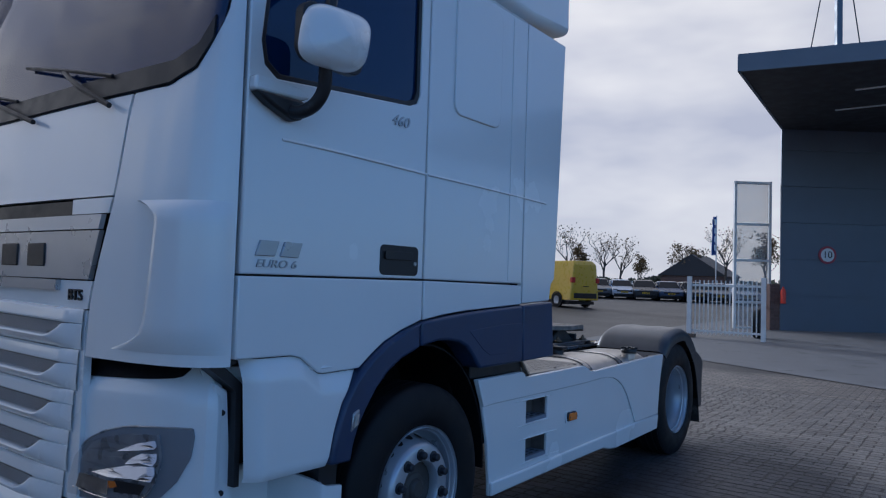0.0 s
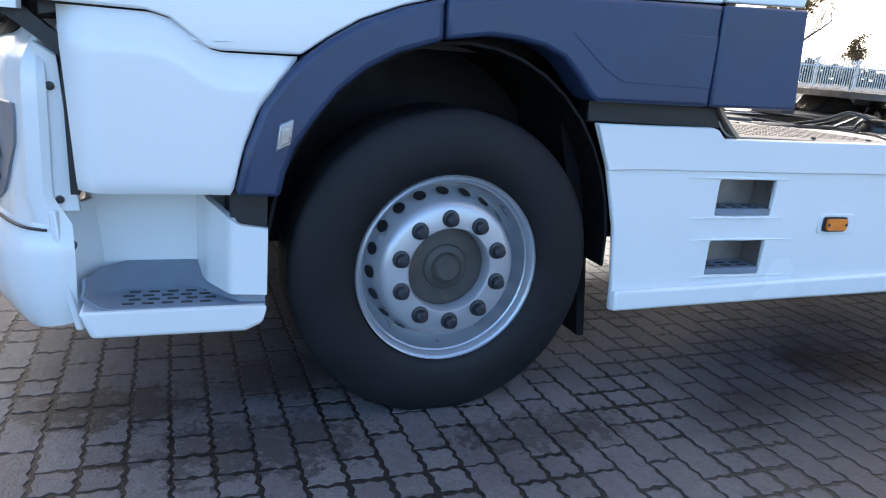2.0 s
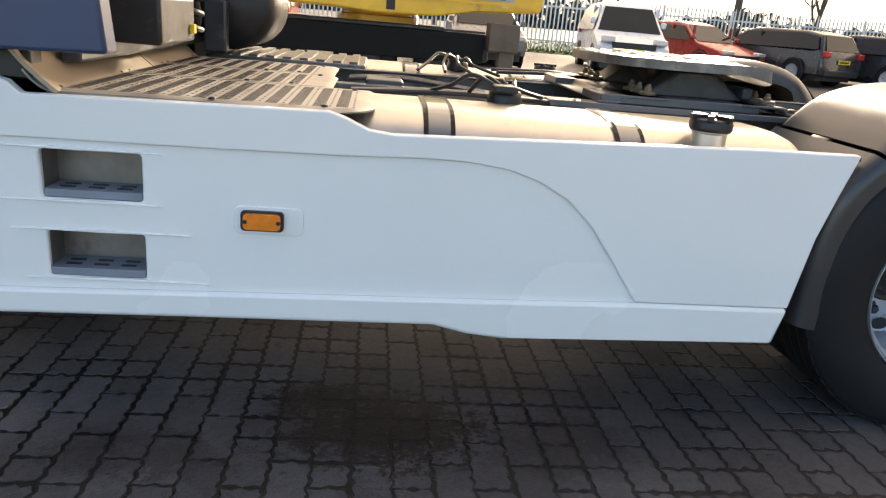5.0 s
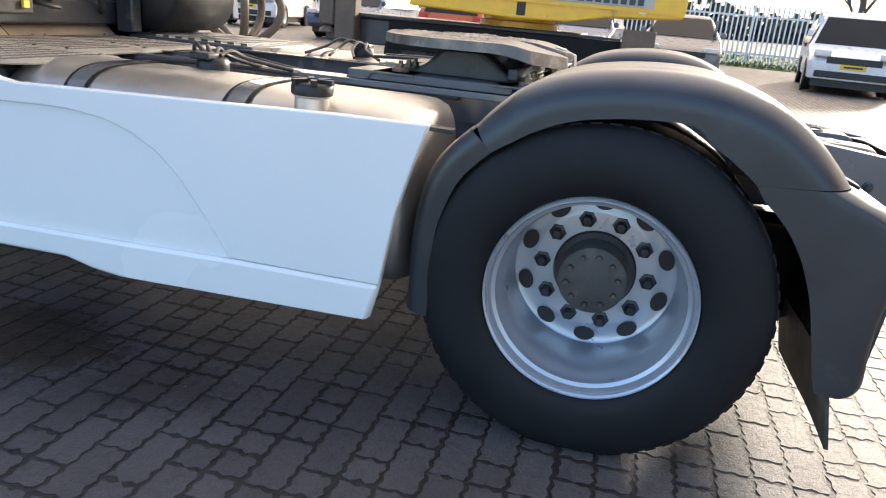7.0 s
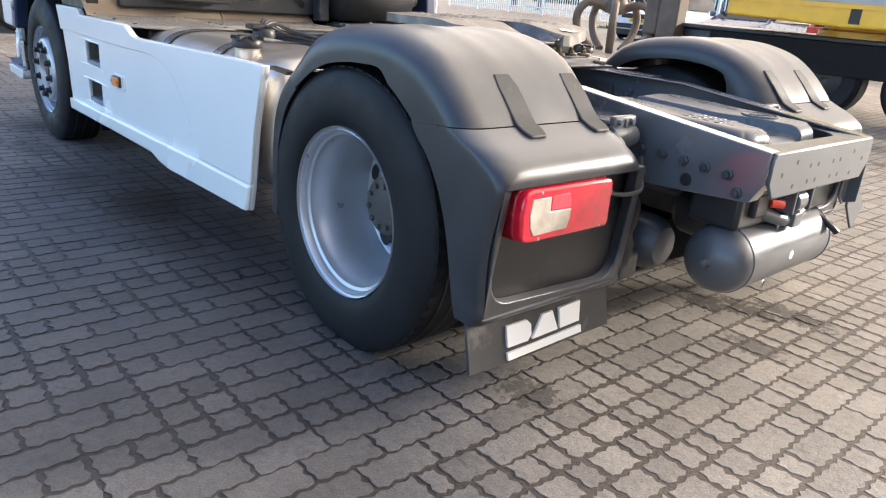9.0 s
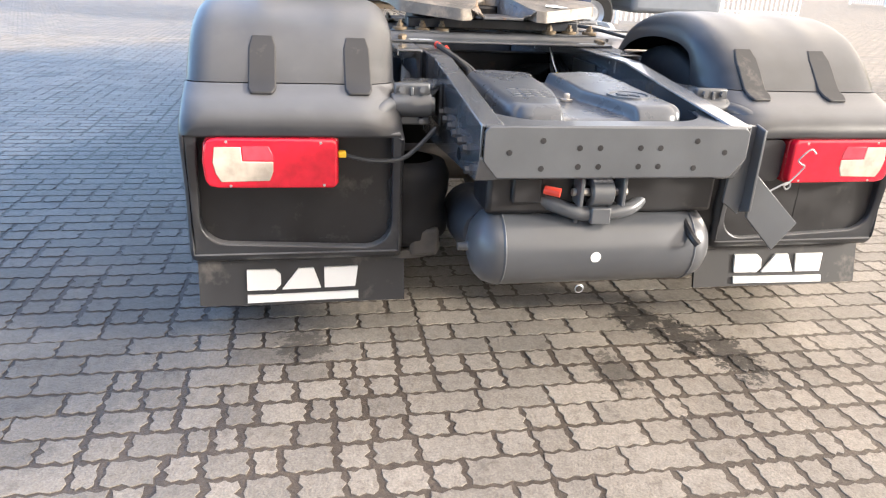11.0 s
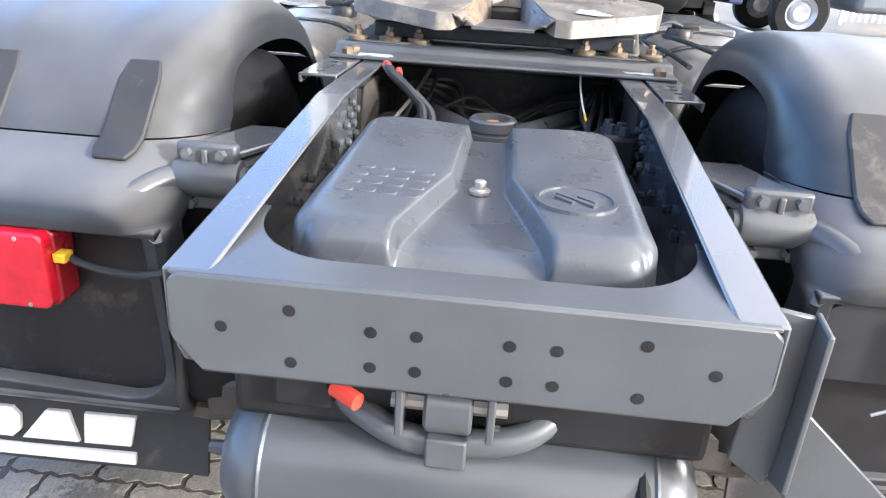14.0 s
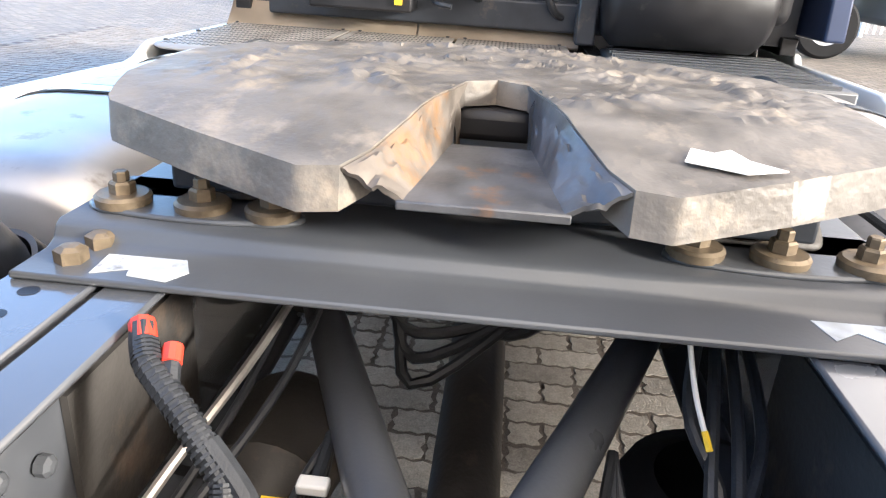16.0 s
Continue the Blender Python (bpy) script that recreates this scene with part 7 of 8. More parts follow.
        t.links.new(geo.outputs["Position"], mp2.inputs["Vector"])
        t.links.new(mp2.outputs[0], br.inputs["Vector"])
        col = mix(1.0, col, br.outputs["Color"], "MULTIPLY")
    if not blocks:
        tar = mth("MULTIPLY", rng(mth("ADD", sep.outputs[0], mth("MULTIPLY", nz(0.6, 4), 1.5)), 11.4, 12.0, 0, 1), 1.0)
        col = mix(tar, col, mix(rng(large, 0.35, 0.65, 0, 1), (0.06, 0.056, 0.052), (0.085, 0.079, 0.073)))
    t.links.new(col, p.inputs["Base Color"])
    gloss = mth("MAXIMUM", mth("MAXIMUM", mth("MULTIPLY", wet, 0.55), mth("MULTIPLY", damp_shade, 0.5)), mth("MULTIPLY", stain, 0.25))
    t.links.new(rng(gloss, 0, 1, 0.58, 0.28), p.inputs["Roughness"])
    b = t.nodes.new("ShaderNodeBump")
    b.inputs["Strength"].default_value, b.inputs["Distance"].default_value = 0.75, 0.004
    t.links.new(mth("ADD", grain, mth("MULTIPLY", nz(30, 4), 1.2)), b.inputs["Height"])
    t.links.new(b.outputs[0], p.inputs["Normal"])
    return m


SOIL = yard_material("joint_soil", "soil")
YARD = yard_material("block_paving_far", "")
x0, x1, y0, y1 = PAVED


def ground_sheet():
    xs = [-900, -300, -120, -60, -40, -25, -15, -10, x0 - 0.02, x0, (x0 + x1) / 2, x1, x1 + 0.02, 12, 16, 20, 30, 45, 60, 90, 150, 400, 900]
    ys = [-900, -300, -100, -50, -25, -15, -8, y0 - 0.02, y0, (y0 + y1) / 2, y1, y1 + 0.02, 9, 12, 16, 20, 25, 30, 45, 60, 100, 200, 400, 900]
    bm = bmesh.new()
    def z(x, y):
        inside = x0 <= x <= x1 and y0 <= y <= y1
        return -0.0024 if inside else gz(x, y)
    vs = [[bm.verts.new((x, y, z(x, y))) for y in ys] for x in xs]
    for i in range(len(xs) - 1):
        for j in range(len(ys) - 1):
            fc = bm.faces.new((vs[i][j], vs[i + 1][j], vs[i + 1][j + 1], vs[i][j + 1]))
            if x0 <= xs[i] and xs[i + 1] <= x1 and y0 <= ys[j] and ys[j + 1] <= y1:
                fc.material_index = 1
    return tagged(part("ground", bm, [YARD, SOIL]), "grey concrete block paving with wet patches, painted shade and oil stains", "ground", kind="structure")


ground = ground_sheet()

# ---- things in the yard ----
def paint(name, c, rough=0.3):
    return material(name, c, rough, vary=0.04, coat=0.5, dirt=tuple(v * 0.7 + 0.05 for v in c), dirt_at=0.66, dirt_scale=2)


CARGLASS = material("dark_car_glass", (0.015, 0.018, 0.022), 0.12, vary=0.1, scale=2, spec=0.25)
PLATE = material("yellow_plate", (0.75, 0.5, 0.02), 0.4, vary=0.03)
TAIL = material("car_tail_lamp", (0.5, 0.02, 0.02), 0.2, vary=0.05)
LAMP = material("car_headlamp", (0.6, 0.63, 0.66), 0.1, metal=0.5, vary=0.05)
CAR_KINDS = {
    # length, width, height, and the side outline (share of length from the nose, share of height), glass band outline
    "hatch": (4.3, 1.8, 1.46, [(0.0, 0.2), (0.0, 0.42), (0.04, 0.5), (0.26, 0.62), (0.42, 0.95), (0.5, 1.0), (0.72, 0.99), (0.9, 0.88), (0.985, 0.62), (1.0, 0.45), (1.0, 0.2)], [(0.31, 0.64), (0.43, 0.91), (0.7, 0.94), (0.88, 0.84), (0.93, 0.66)]),
    "estate": (4.7, 1.82, 1.48, [(0.0, 0.2), (0.0, 0.44), (0.04, 0.52), (0.25, 0.62), (0.39, 0.95), (0.47, 1.0), (0.82, 0.99), (0.93, 0.93), (0.985, 0.62), (1.0, 0.45), (1.0, 0.2)], [(0.29, 0.64), (0.4, 0.91), (0.8, 0.94), (0.92, 0.88), (0.955, 0.66)]),
    "van": (4.4, 1.82, 1.82, [(0.0, 0.17), (0.0, 0.38), (0.05, 0.46), (0.2, 0.56), (0.34, 0.93), (0.42, 1.0), (0.95, 0.99), (0.985, 0.93), (1.0, 0.5), (1.0, 0.17)], [(0.24, 0.58), (0.35, 0.9), (0.9, 0.92), (0.95, 0.88), (0.965, 0.58)]),
    "panel_van": (5.6, 2.0, 2.4, [(0.0, 0.15), (0.0, 0.33), (0.04, 0.42), (0.14, 0.5), (0.24, 0.9), (0.32, 1.0), (0.97, 0.99), (1.0, 0.9), (1.0, 0.15)], [(0.17, 0.52), (0.25, 0.86), (0.36, 0.88), (0.37, 0.55)]),
}


def car(kind, label, mat, at, heading, group="", category="car"):
    """A parked car: body, glass, wheels, lamps and plates. heading: degrees, the way the nose points, from +x."""
    L, W, H, side, gl = CAR_KINDS[kind]
    c = thing("parked_van" if "van" in kind else "parked_car", label, category, group, (at[0], at[1], gz(*at)))
    c.rotation_euler = (0, 0, radians(heading))
    out = [((0.5 - a) * L, b * H) for a, b in side]
    def tuck(z):
        return W / 2 * (1 - 0.32 * max(0, (z / H - 0.58) / 0.42) ** 1.3) * (0.96 if z < 0.25 * H else 1)
    bm = bmesh.new()
    cols = []
    ks = (-1, -0.93, -0.6, 0, 0.6, 0.93, 1)
    for k in ks:
        pull = 0.0 if abs(k) < 0.9 else (0.03 if abs(k) < 0.97 else 0.09)
        cols.append([bm.verts.new((x - math.copysign(pull if abs(x) > L * 0.44 else 0, x), k * tuck(z), z - (pull * 0.35 if z > 0.9 * H else 0))) for x, z in out])
    for a, b in zip(cols, cols[1:]):
        for i in range(len(out)):
            j = (i + 1) % len(out)
            bm.faces.new((a[i], a[j], b[j], b[i]))
    bm.faces.new(cols[0])
    bm.faces.new(cols[-1])
    part("body", bm, mat, c, bevel=0.03, seg=3)
    g = [((0.5 - a) * L, b * H) for a, b in gl]
    for s in (-1, 1):
        bm = bmesh.new()
        vs = [bm.verts.new((x, s * (tuck(z) + 0.022), z)) for x, z in g]
        bm.faces.new(vs)
        part("side_window", thicken(bm, 0.008), CARGLASS, c)
        xa = [p for p in side if p[1] > 0.55]
        for x in (-0.02, 0.18):
            part("window_pillar", boxbm((x * L - 0.03, s * (tuck(0.8 * H) - 0.03) - 0.03, 0.63 * H), (x * L + 0.03, s * (tuck(0.8 * H) - 0.03) + 0.03, 0.93 * H)), mat, c)
        bm = boxbm((0.22 * L - 0.09, s * (W / 2 + 0.02) - 0.06, 0.66 * H), (0.22 * L + 0.04, s * (W / 2 + 0.02) + 0.07, 0.75 * H))
        part("wing_mirror", bm, mat, c, bevel=0.03)
    def pane(i, j, lo, hi, w, name):
        (xa, za), (xb, zb) = out[i], out[j]
        p = [(xa + (xb - xa) * t, za + (zb - za) * t) for t in (lo, hi)]
        n = Vector((zb - za, 0, -(xb - xa))).normalized()
        if n.z < 0:
            n = -n
        bm = bmesh.new()
        vs = [bm.verts.new(Vector((x, s * tuck(z) * w, z)) + n * 0.01) for (x, z), s in ((p[0], -1), (p[0], 1), (p[1], 1), (p[1], -1))]
        bm.faces.new(vs)
        part(name, thicken(bm, 0.006), CARGLASS, c)
    pane(3, 4, 0.06, 0.96, 0.9, "windscreen")
    rear_i = max(i for i, p in enumerate(side) if p[1] > 0.8)
    pane(rear_i + 1, rear_i, 0.08, 0.94, 0.82, "rear_window") if kind != "panel_van" else None
    r = 0.33 if kind != "panel_van" else 0.36
    for x in (0.5 * L - 0.2 * L, -0.5 * L + 0.19 * L):
        for s in (-1, 1):
            yy = s * (W / 2 - 0.1)
            w = part("wheel", lathe([(0.2, -0.11), (r - 0.03, -0.11), (r, -0.08), (r, 0.08), (r - 0.03, 0.11), (0.2, 0.11)], 22, (x, yy, r)), RUBBER, c, soft=True)
            bm = lathe([(0.0, -0.105), (0.05, -0.11), (0.06, -0.1), (0.18, -0.1), (0.215, -0.112), (0.215, 0.112), (0.18, 0.1), (0.06, 0.1), (0.05, 0.11), (0, 0.105)], 20, (x, yy, r))
            part("rim", bm, RIM, w, soft=True)
            part("wheel_arch", lathe([(r + 0.005, yy * 0 - 0.02), (r + 0.05, -0.02), (r + 0.05, 0.02), (r + 0.005, 0.02)], 22, (x, s * (W / 2 - 0.012), r + 0.01), closed=True), BLACK, c)
    for s in (-1, 1):
        part("headlamp", boxbm((L / 2 - 0.2, s * W * 0.36 - 0.17, 0.43 * H), (L / 2 - 0.0, s * W * 0.36 + 0.17, 0.51 * H)), LAMP, c, bevel=0.03)
        part("tail_lamp", boxbm((-L / 2 - 0.01, s * W * 0.4 - 0.13, 0.52 * H), (-L / 2 + 0.14, s * W * 0.4 + 0.11, 0.63 * H)), TAIL, c, bevel=0.02)
    part("grille", boxbm((L / 2 - 0.05, -0.55, 0.36 * H), (L / 2 + 0.012, 0.55, 0.44 * H)), BLACK, c, bevel=0.01)
    part("bumper", boxbm((L / 2 - 0.1, -0.75, 0.19 * H), (L / 2 + 0.02, 0.75, 0.27 * H)), BLACK, c, bevel=0.02)
    part("rear_bumper", boxbm((-L / 2 - 0.02, -0.75, 0.19 * H), (-L / 2 + 0.1, 0.75, 0.3 * H)), BLACK, c, bevel=0.02)
    for x in (L / 2 + 0.018, -L / 2 - 0.024):
        zz = 0.3 * H if x > 0 else 0.42 * H
        pl = part("number_plate", boxbm((x - 0.006, -0.26, zz), (x + 0.006, 0.26, zz + 0.11)), PLATE, c)
        part("plate_bar", boxbm((x + (0.007 if x > 0 else -0.009), -0.19, zz + 0.035), (x + (0.009 if x > 0 else -0.007), 0.19, zz + 0.075)), BLACK, pl)
    part("underside", boxbm((-L * 0.45, -W * 0.42, 0.14), (L * 0.45, W * 0.42, 0.3)), BLACK, c)
    return c


GREYCAR, BLACKCAR, WHITECAR = paint("dark_grey_car_paint", (0.13, 0.13, 0.135)), paint("black_car_paint", (0.02, 0.02, 0.024)), paint("white_car_paint", (0.7, 0.71, 0.72))
REDCAR, BLUECAR, YELLOWCAR, ORANGECAR, SILVERCAR = paint("red_car_paint", (0.38, 0.04, 0.03)), paint("blue_car_paint", (0.05, 0.08, 0.16)), paint("yellow_van_paint", (0.72, 0.48, 0.02)), paint("orange_car_paint", (0.55, 0.13, 0.03)), paint("silver_car_paint", (0.4, 0.41, 0.42))
G = "cars along the fence"
car("hatch", "dark grey hatchback parked facing the yard", GREYCAR, (4.72, 17.7), 268, G)
car("van", "white small passenger van parked by the fence", WHITECAR, (8.65, 18.2), 262, G, "van")
car("hatch", "dull red hatchback parked by the fence", REDCAR, (11.5, 19.9), 292, G)
car("estate", "black estate car parked with its tail to the yard", BLACKCAR, (13.9, 19.4), 112, G)
car("hatch", "black hatchback parked beside an estate car", BLACKCAR, (16.4, 18.9), 118, G)
car("hatch", "blue hatchback parked behind a crane", BLUECAR, (2.2, 19.3), 266, G)
car("hatch", "dark blue hatchback parked behind a crane", BLUECAR, (-4.2, 19.0), 265, G)
car("van", "white van parked behind a grapple", WHITECAR, (-8.5, 21.0), 280, G, "van")
car("hatch", "orange hatchback parked with its tail to the yard", ORANGECAR, (-1.2, 19.0), 92, G)
G2 = "cars in the far car park"
for k in range(9):
    t = k / 8
    x, y = 47.5 + 5.5 * t, 22.5 - 12.5 * t
    car(("hatch", "estate")[k % 2], ("black", "dark grey", "white", "black", "dark blue")[k % 5] + " car in the far car park", (BLACKCAR, GREYCAR, WHITECAR, BLACKCAR, BLUECAR)[k % 5], (x, y), 205 + 3 * (k % 3), G2)
for k in range(4):
    car("hatch", "silver car in the far car park", SILVERCAR, (54 + k * 1.2, 8.5 - 2.4 * k), 205, G2)
car("panel_van", "yellow delivery van in the far car park", YELLOWCAR, (31.7, 16.2), 67, "", "van")
car("hatch", "dark blue car beside a yellow van", BLUECAR, (33.4, 22.0), 123, G2)

FENCE = material("white_fence_paint", (0.72, 0.72, 0.7), 0.5, vary=0.06, dirt=(0.45, 0.45, 0.4), dirt_at=0.66)


def fence_panel(height=2.0, width=2.75, n=17):
    f = thing("palisade_fence", "white painted steel palisade fence panel", "fence", "palisade fence panels")
    part("post", boxbm((-0.04, -0.04, 0), (0.04, 0.04, height)), FENCE, f)
    for z in (0.35, height - 0.4):
        part("rail", boxbm((0, 0.0, z), (width, 0.03, z + 0.06)), FENCE, f)
    me = None
    for i in range(n):
        x = 0.12 + (width - 0.16) * i / (n - 1)
        if me is None:
            ob = part("pale", prism([(-0.028, 0.08), (0.028, 0.08), (0.028, height - 0.05), (0, height + 0.06), (-0.028, height - 0.05)], -0.015, 0.0), FENCE, f)
            ob.location.x, me = x, ob.data
        else:
            ob = new("pale", me)
            ob.parent = f
            ob.location.x = x
    return f


def fence_line(a, b, height=2.0):
    d = Vector((b[0] - a[0], b[1] - a[1]))
    n = max(1, round(d.length / 2.75))
    first = fence_panel(height)
    rz = math.atan2(d.y, d.x)
    for i in range(n):
        p = Vector(a) + d * (i / n)
        m = Matrix.Translation((p.x, p.y, gz(p.x, p.y))) @ Matrix.Rotation(rz, 4, "Z")
        if i == 0:
            first.matrix_basis = m
        else:
            copy_thing(first, m)


fence_line((-9.0, 26.0), (40.0, 25.4))
fence_line((-13.0, 9.0), (-13.4, 15.4), 1.9)
fence_line((-30.0, 30.0), (-9.0, 30.0))
fence_line((40.0, 25.4), (62.0, 30.0))

# verge of grass along the fence
GRASS = material("verge_grass", (0.075, 0.115, 0.03), 0.8, vary=0.35, scale=3, bump=0.3, bump_scale=60, dirt=(0.16, 0.15, 0.05), dirt_at=0.6)


def verge():
    bm = bmesh.new()
    rnd = random.Random(2)
    for _ in range(9000):
        x, y = rnd.uniform(-14, 40), 24.2 + rnd.random() ** 2 * 9
        h = rnd.uniform(0.05, 0.16)
        a = rnd.uniform(0, 6.28)
        z = gz(x, y)
        d = Vector((math.cos(a), math.sin(a), 0)) * 0.05
        lean = Vector((rnd.uniform(-0.06, 0.06), rnd.uniform(-0.06, 0.06), h))
        vs = [bm.verts.new(Vector((x, y, z)) + q) for q in (-d, d, lean)]
        bm.faces.new(vs)
    grid(lambda u, v: Vector((-14 + 54 * u, 24.0 + 10 * v, gz(-14 + 54 * u, 24.0 + 10 * v) + 0.02)), 30, 3, bm=bm)
    tagged(part("grass_verge", bm, GRASS), "green grass verge along the fence", "grass", kind="stuff")


verge()

# ---- crane carrier ----
CRANEYELLOW = material("yellow_crane_paint", (0.78, 0.46, 0.02), 0.35, vary=0.08, coat=0.3, dirt=(0.4, 0.26, 0.05), dirt_at=0.62, dirt_scale=3)
DIRTYSTEEL = material("brown_dirty_steel", (0.12, 0.09, 0.065), 0.6, vary=0.3, scale=4, bump=0.2, bump_scale=60)


def crane():
    c = thing("mobile_crane", "yellow mobile crane on a dark wheeled carrier", "crane", at=(0, 0, 0))
    g = gz(1, 9.5)
    part("carrier_frame", boxbm((-1.1, 9.1, 0.62), (3.6, 10.8, 1.02)), STEELBLACK, c, "dark carrier frame", bevel=0.03)
    part("carrier_deck", boxbm((-1.1, 9.0, 1.02), (2.9, 10.9, 1.08)), STEELBLACK, c, bevel=0.02)
    part("outrigger_box", boxbm((3.53, 8.7, 0.8), (3.98, 9.1, 1.2)), DIRTYSTEEL, c, "brown outrigger box", bevel=0.02)
    part("outrigger_leg", boxbm((3.7, 8.76, g), (3.93, 9.0, 0.82)), DIRTYSTEEL, c, bevel=0.02)
    # black sheet added in place of the shade that hides the wheels
    part("side_panel", boxbm((0.0, 8.985, 0.6), (3.5, 9.02, 1.02)), SLOTBLACK, c, "added black panel standing in for shade over the wheels", bevel=0.01)
    part("outrigger_box", boxbm((-1.12, 8.86, 0.86), (-0.86, 9.1, 1.52)), DIRTYSTEEL, c, "brown outrigger box", bevel=0.04, seg=3)
    part("outrigger_box", boxbm((-0.84, 8.82, 0.66), (-0.5, 9.1, 1.56)), DIRTYSTEEL, c, "brown outrigger box", bevel=0.03, seg=3)
    part("outrigger_pad", lathe([(0.05, 0.86), (0.13, 0.8), (0.15, 0.76), (0.0, 0.76)], 18, (-0.99, 8.96, 0), "z"), DIRTYSTEEL, c, soft=True)
    for x in (0.4, 1.75, 2.95):
        w = part("wheel", lathe([(0.25, 9.03), (0.42, 9.0), (0.48, 9.06), (0.48, 9.3), (0.42, 9.36), (0.25, 9.34)], 28, (x, 0, g + 0.48)), RUBBER, c, soft=True)
        part("rim", lathe([(0, 9.06), (0.1, 9.04), (0.22, 9.08), (0.27, 9.03), (0.27, 9.34)], 24, (x, 0, g + 0.48)), BLACK, w, soft=True)
        part("mudguard", boxbm((x - 0.55, 8.98, 1.03), (x + 0.55, 9.4, 1.06)), BLACK, c)
    part("turntable", lathe([(0.62, 0), (0.62, 0.1), (0.55, 0.12), (0.55, 0.3)], 36, (1.9, 9.75, 1.06), "z", caps=True), CRANEYELLOW, c, soft=True)
    # slewed upper part: x runs left from its right end
    m = Matrix.Translation((4.3, 9.0, 0)) @ Matrix.Rotation(radians(7.9), 4, "Z") @ Matrix.Diagonal((0.84, 1, 1, 1))
    def upper(name, bm, mat, label="", **kw):
        bm.transform(m)
        return part(name, bm, mat, c, label, **kw)
    upper("superstructure", prism([(-4.6, 1.258), (-3.6, 1.235), (-2.8, 1.2), (-1.9, 1.22), (-1.2, 1.33), (-0.4, 1.36), (0.0, 1.39), (0.04, 1.5), (0.04, 2.5), (-0.5, 2.8), (-4.6, 2.8)], 0.0, 1.8), CRANEYELLOW, "yellow crane superstructure", bevel=0.03, seg=3)
    upper("side_band", boxbm((-4.4, -0.014, 1.5), (-0.5, 0.004, 1.72)), material("grey_side_band", (0.42, 0.42, 0.41), 0.5, vary=0.08), "grey band with plain dark bars", bevel=0.004)
    for k in range(8):
        upper("name_bar", boxbm((-1.75 + 0.14 * k, -0.022, 1.525), (-1.65 + 0.14 * k, -0.012, 1.62)), STEELBLACK)
    upper("warning_mark", boxbm((-2.75, -0.012, 1.26), (-2.6, 0.004, 1.44)), BLACK)
    upper("white_label", boxbm((-0.72, -0.01, 1.42), (-0.6, 0.004, 1.47)), STICKER)
    upper("lower_rail", boxbm((-5.1, -0.03, 1.44), (-0.1, 0.004, 1.47)), CRANEYELLOW)


crane()


def grapple():
    g = thing("timber_grapple", "rusty brown orange-peel grapple standing in the yard", "grapple", at=(-5.6, 14.2, gz(-5.6, 14.2)))
    part("grapple_head", lathe([(0.12, 2.1), (0.2, 2.0), (0.22, 1.3), (0.3, 1.15), (0.3, 0.95), (0.12, 0.9)], 18, (0, 0, 0), "z", caps=True), DIRTYSTEEL, g, soft=True)
    for k in range(5):
        a = 2 * math.pi * k / 5 + 0.3
        pts = [(0.25, 1.05), (0.7, 1.15), (0.95, 0.85), (0.85, 0.4), (0.45, 0.03)]
        part("claw", tube([(r * math.cos(a), r * math.sin(a), z) for r, z in pts], 0.1, 10), DIRTYSTEEL, g, "curved rusty claw", soft=True)
        part("ram", tube([(0.2 * math.cos(a), 0.2 * math.sin(a), 1.75), (0.8 * math.cos(a), 0.8 * math.sin(a), 1.1)], 0.05, 8), STEELBLACK, g)


grapple()


def parked_lorry():
    t = thing("parked_lorry", "dark lorry parked on the far side of the yard", "lorry", at=(-9.6, 5.2, 0))
    part("frame", boxbm((-1.0, -4.6, 0.72), (1.0, 1.4, 1.05)), STEELBLACK, t, bevel=0.03)
    part("body", boxbm((-1.2, -5.0, 1.05), (1.2, 2.0, 3.2)), STEELBLACK, t, "dark lorry body", bevel=0.06)
    part("cab", boxbm((-1.25, 2.1, 0.55), (1.25, 4.2, 3.4)), material("grey_cab_paint", (0.18, 0.2, 0.23), 0.35, vary=0.06, coat=0.3), t, bevel=0.12, seg=3)
    part("side_guard", boxbm((1.12, -2.4, 0.5), (1.18, -0.4, 0.9)), FRAMEGREY, t, bevel=0.02)
    for y in (1.15, -3.6, -2.2):
        for s in (-1, 1):
            w = part("wheel", lathe([(0.28, s * 1.2 - 0.15), (0.45, s * 1.2 - 0.15), (0.5, s * 1.2 - 0.1), (0.5, s * 1.2 + 0.1), (0.45, s * 1.2 + 0.15), (0.28, s * 1.2 + 0.15)], 30, (0, y, 0.5), "x"), RUBBER, t, soft=True)
            part("rim", lathe([(0, s * 1.2 - 0.12), (0.14, s * 1.2 - 0.14), (0.2, s * 1.2 - 0.06), (0.3, s * 1.2 - 0.14), (0.3, s * 1.2 + 0.14), (0.2, s * 1.2 + 0.06), (0.14, s * 1.2 + 0.14), (0, s * 1.2 + 0.12)], 26, (0, y, 0.5), "x"), RIM, w, soft=True)


parked_lorry()

# ---- office building, gate, flags ----
CLAD = material("grey_metal_cladding", (0.115, 0.125, 0.16), 0.42, metal=0.1, vary=0.05, scale=1.2, bump=0.02, bump_scale=200)
FASCIA = material("blue_grey_fascia", (0.13, 0.16, 0.21), 0.45, vary=0.06, scale=2)
SOFFIT = material("dark_soffit", (0.045, 0.045, 0.05), 0.6, vary=0.1, scale=3)
CONC = material("concrete_strip", (0.21, 0.205, 0.2), 0.8, vary=0.14, scale=2, bump=0.15, bump_scale=60, dirt=(0.12, 0.12, 0.11), dirt_at=0.58, dirt_scale=1.5)
BRICK = material("dark_brick", (0.16, 0.1, 0.08), 0.8, vary=0.2, scale=12, random_each=0.2)
BX, BY = 24.0, 3.1
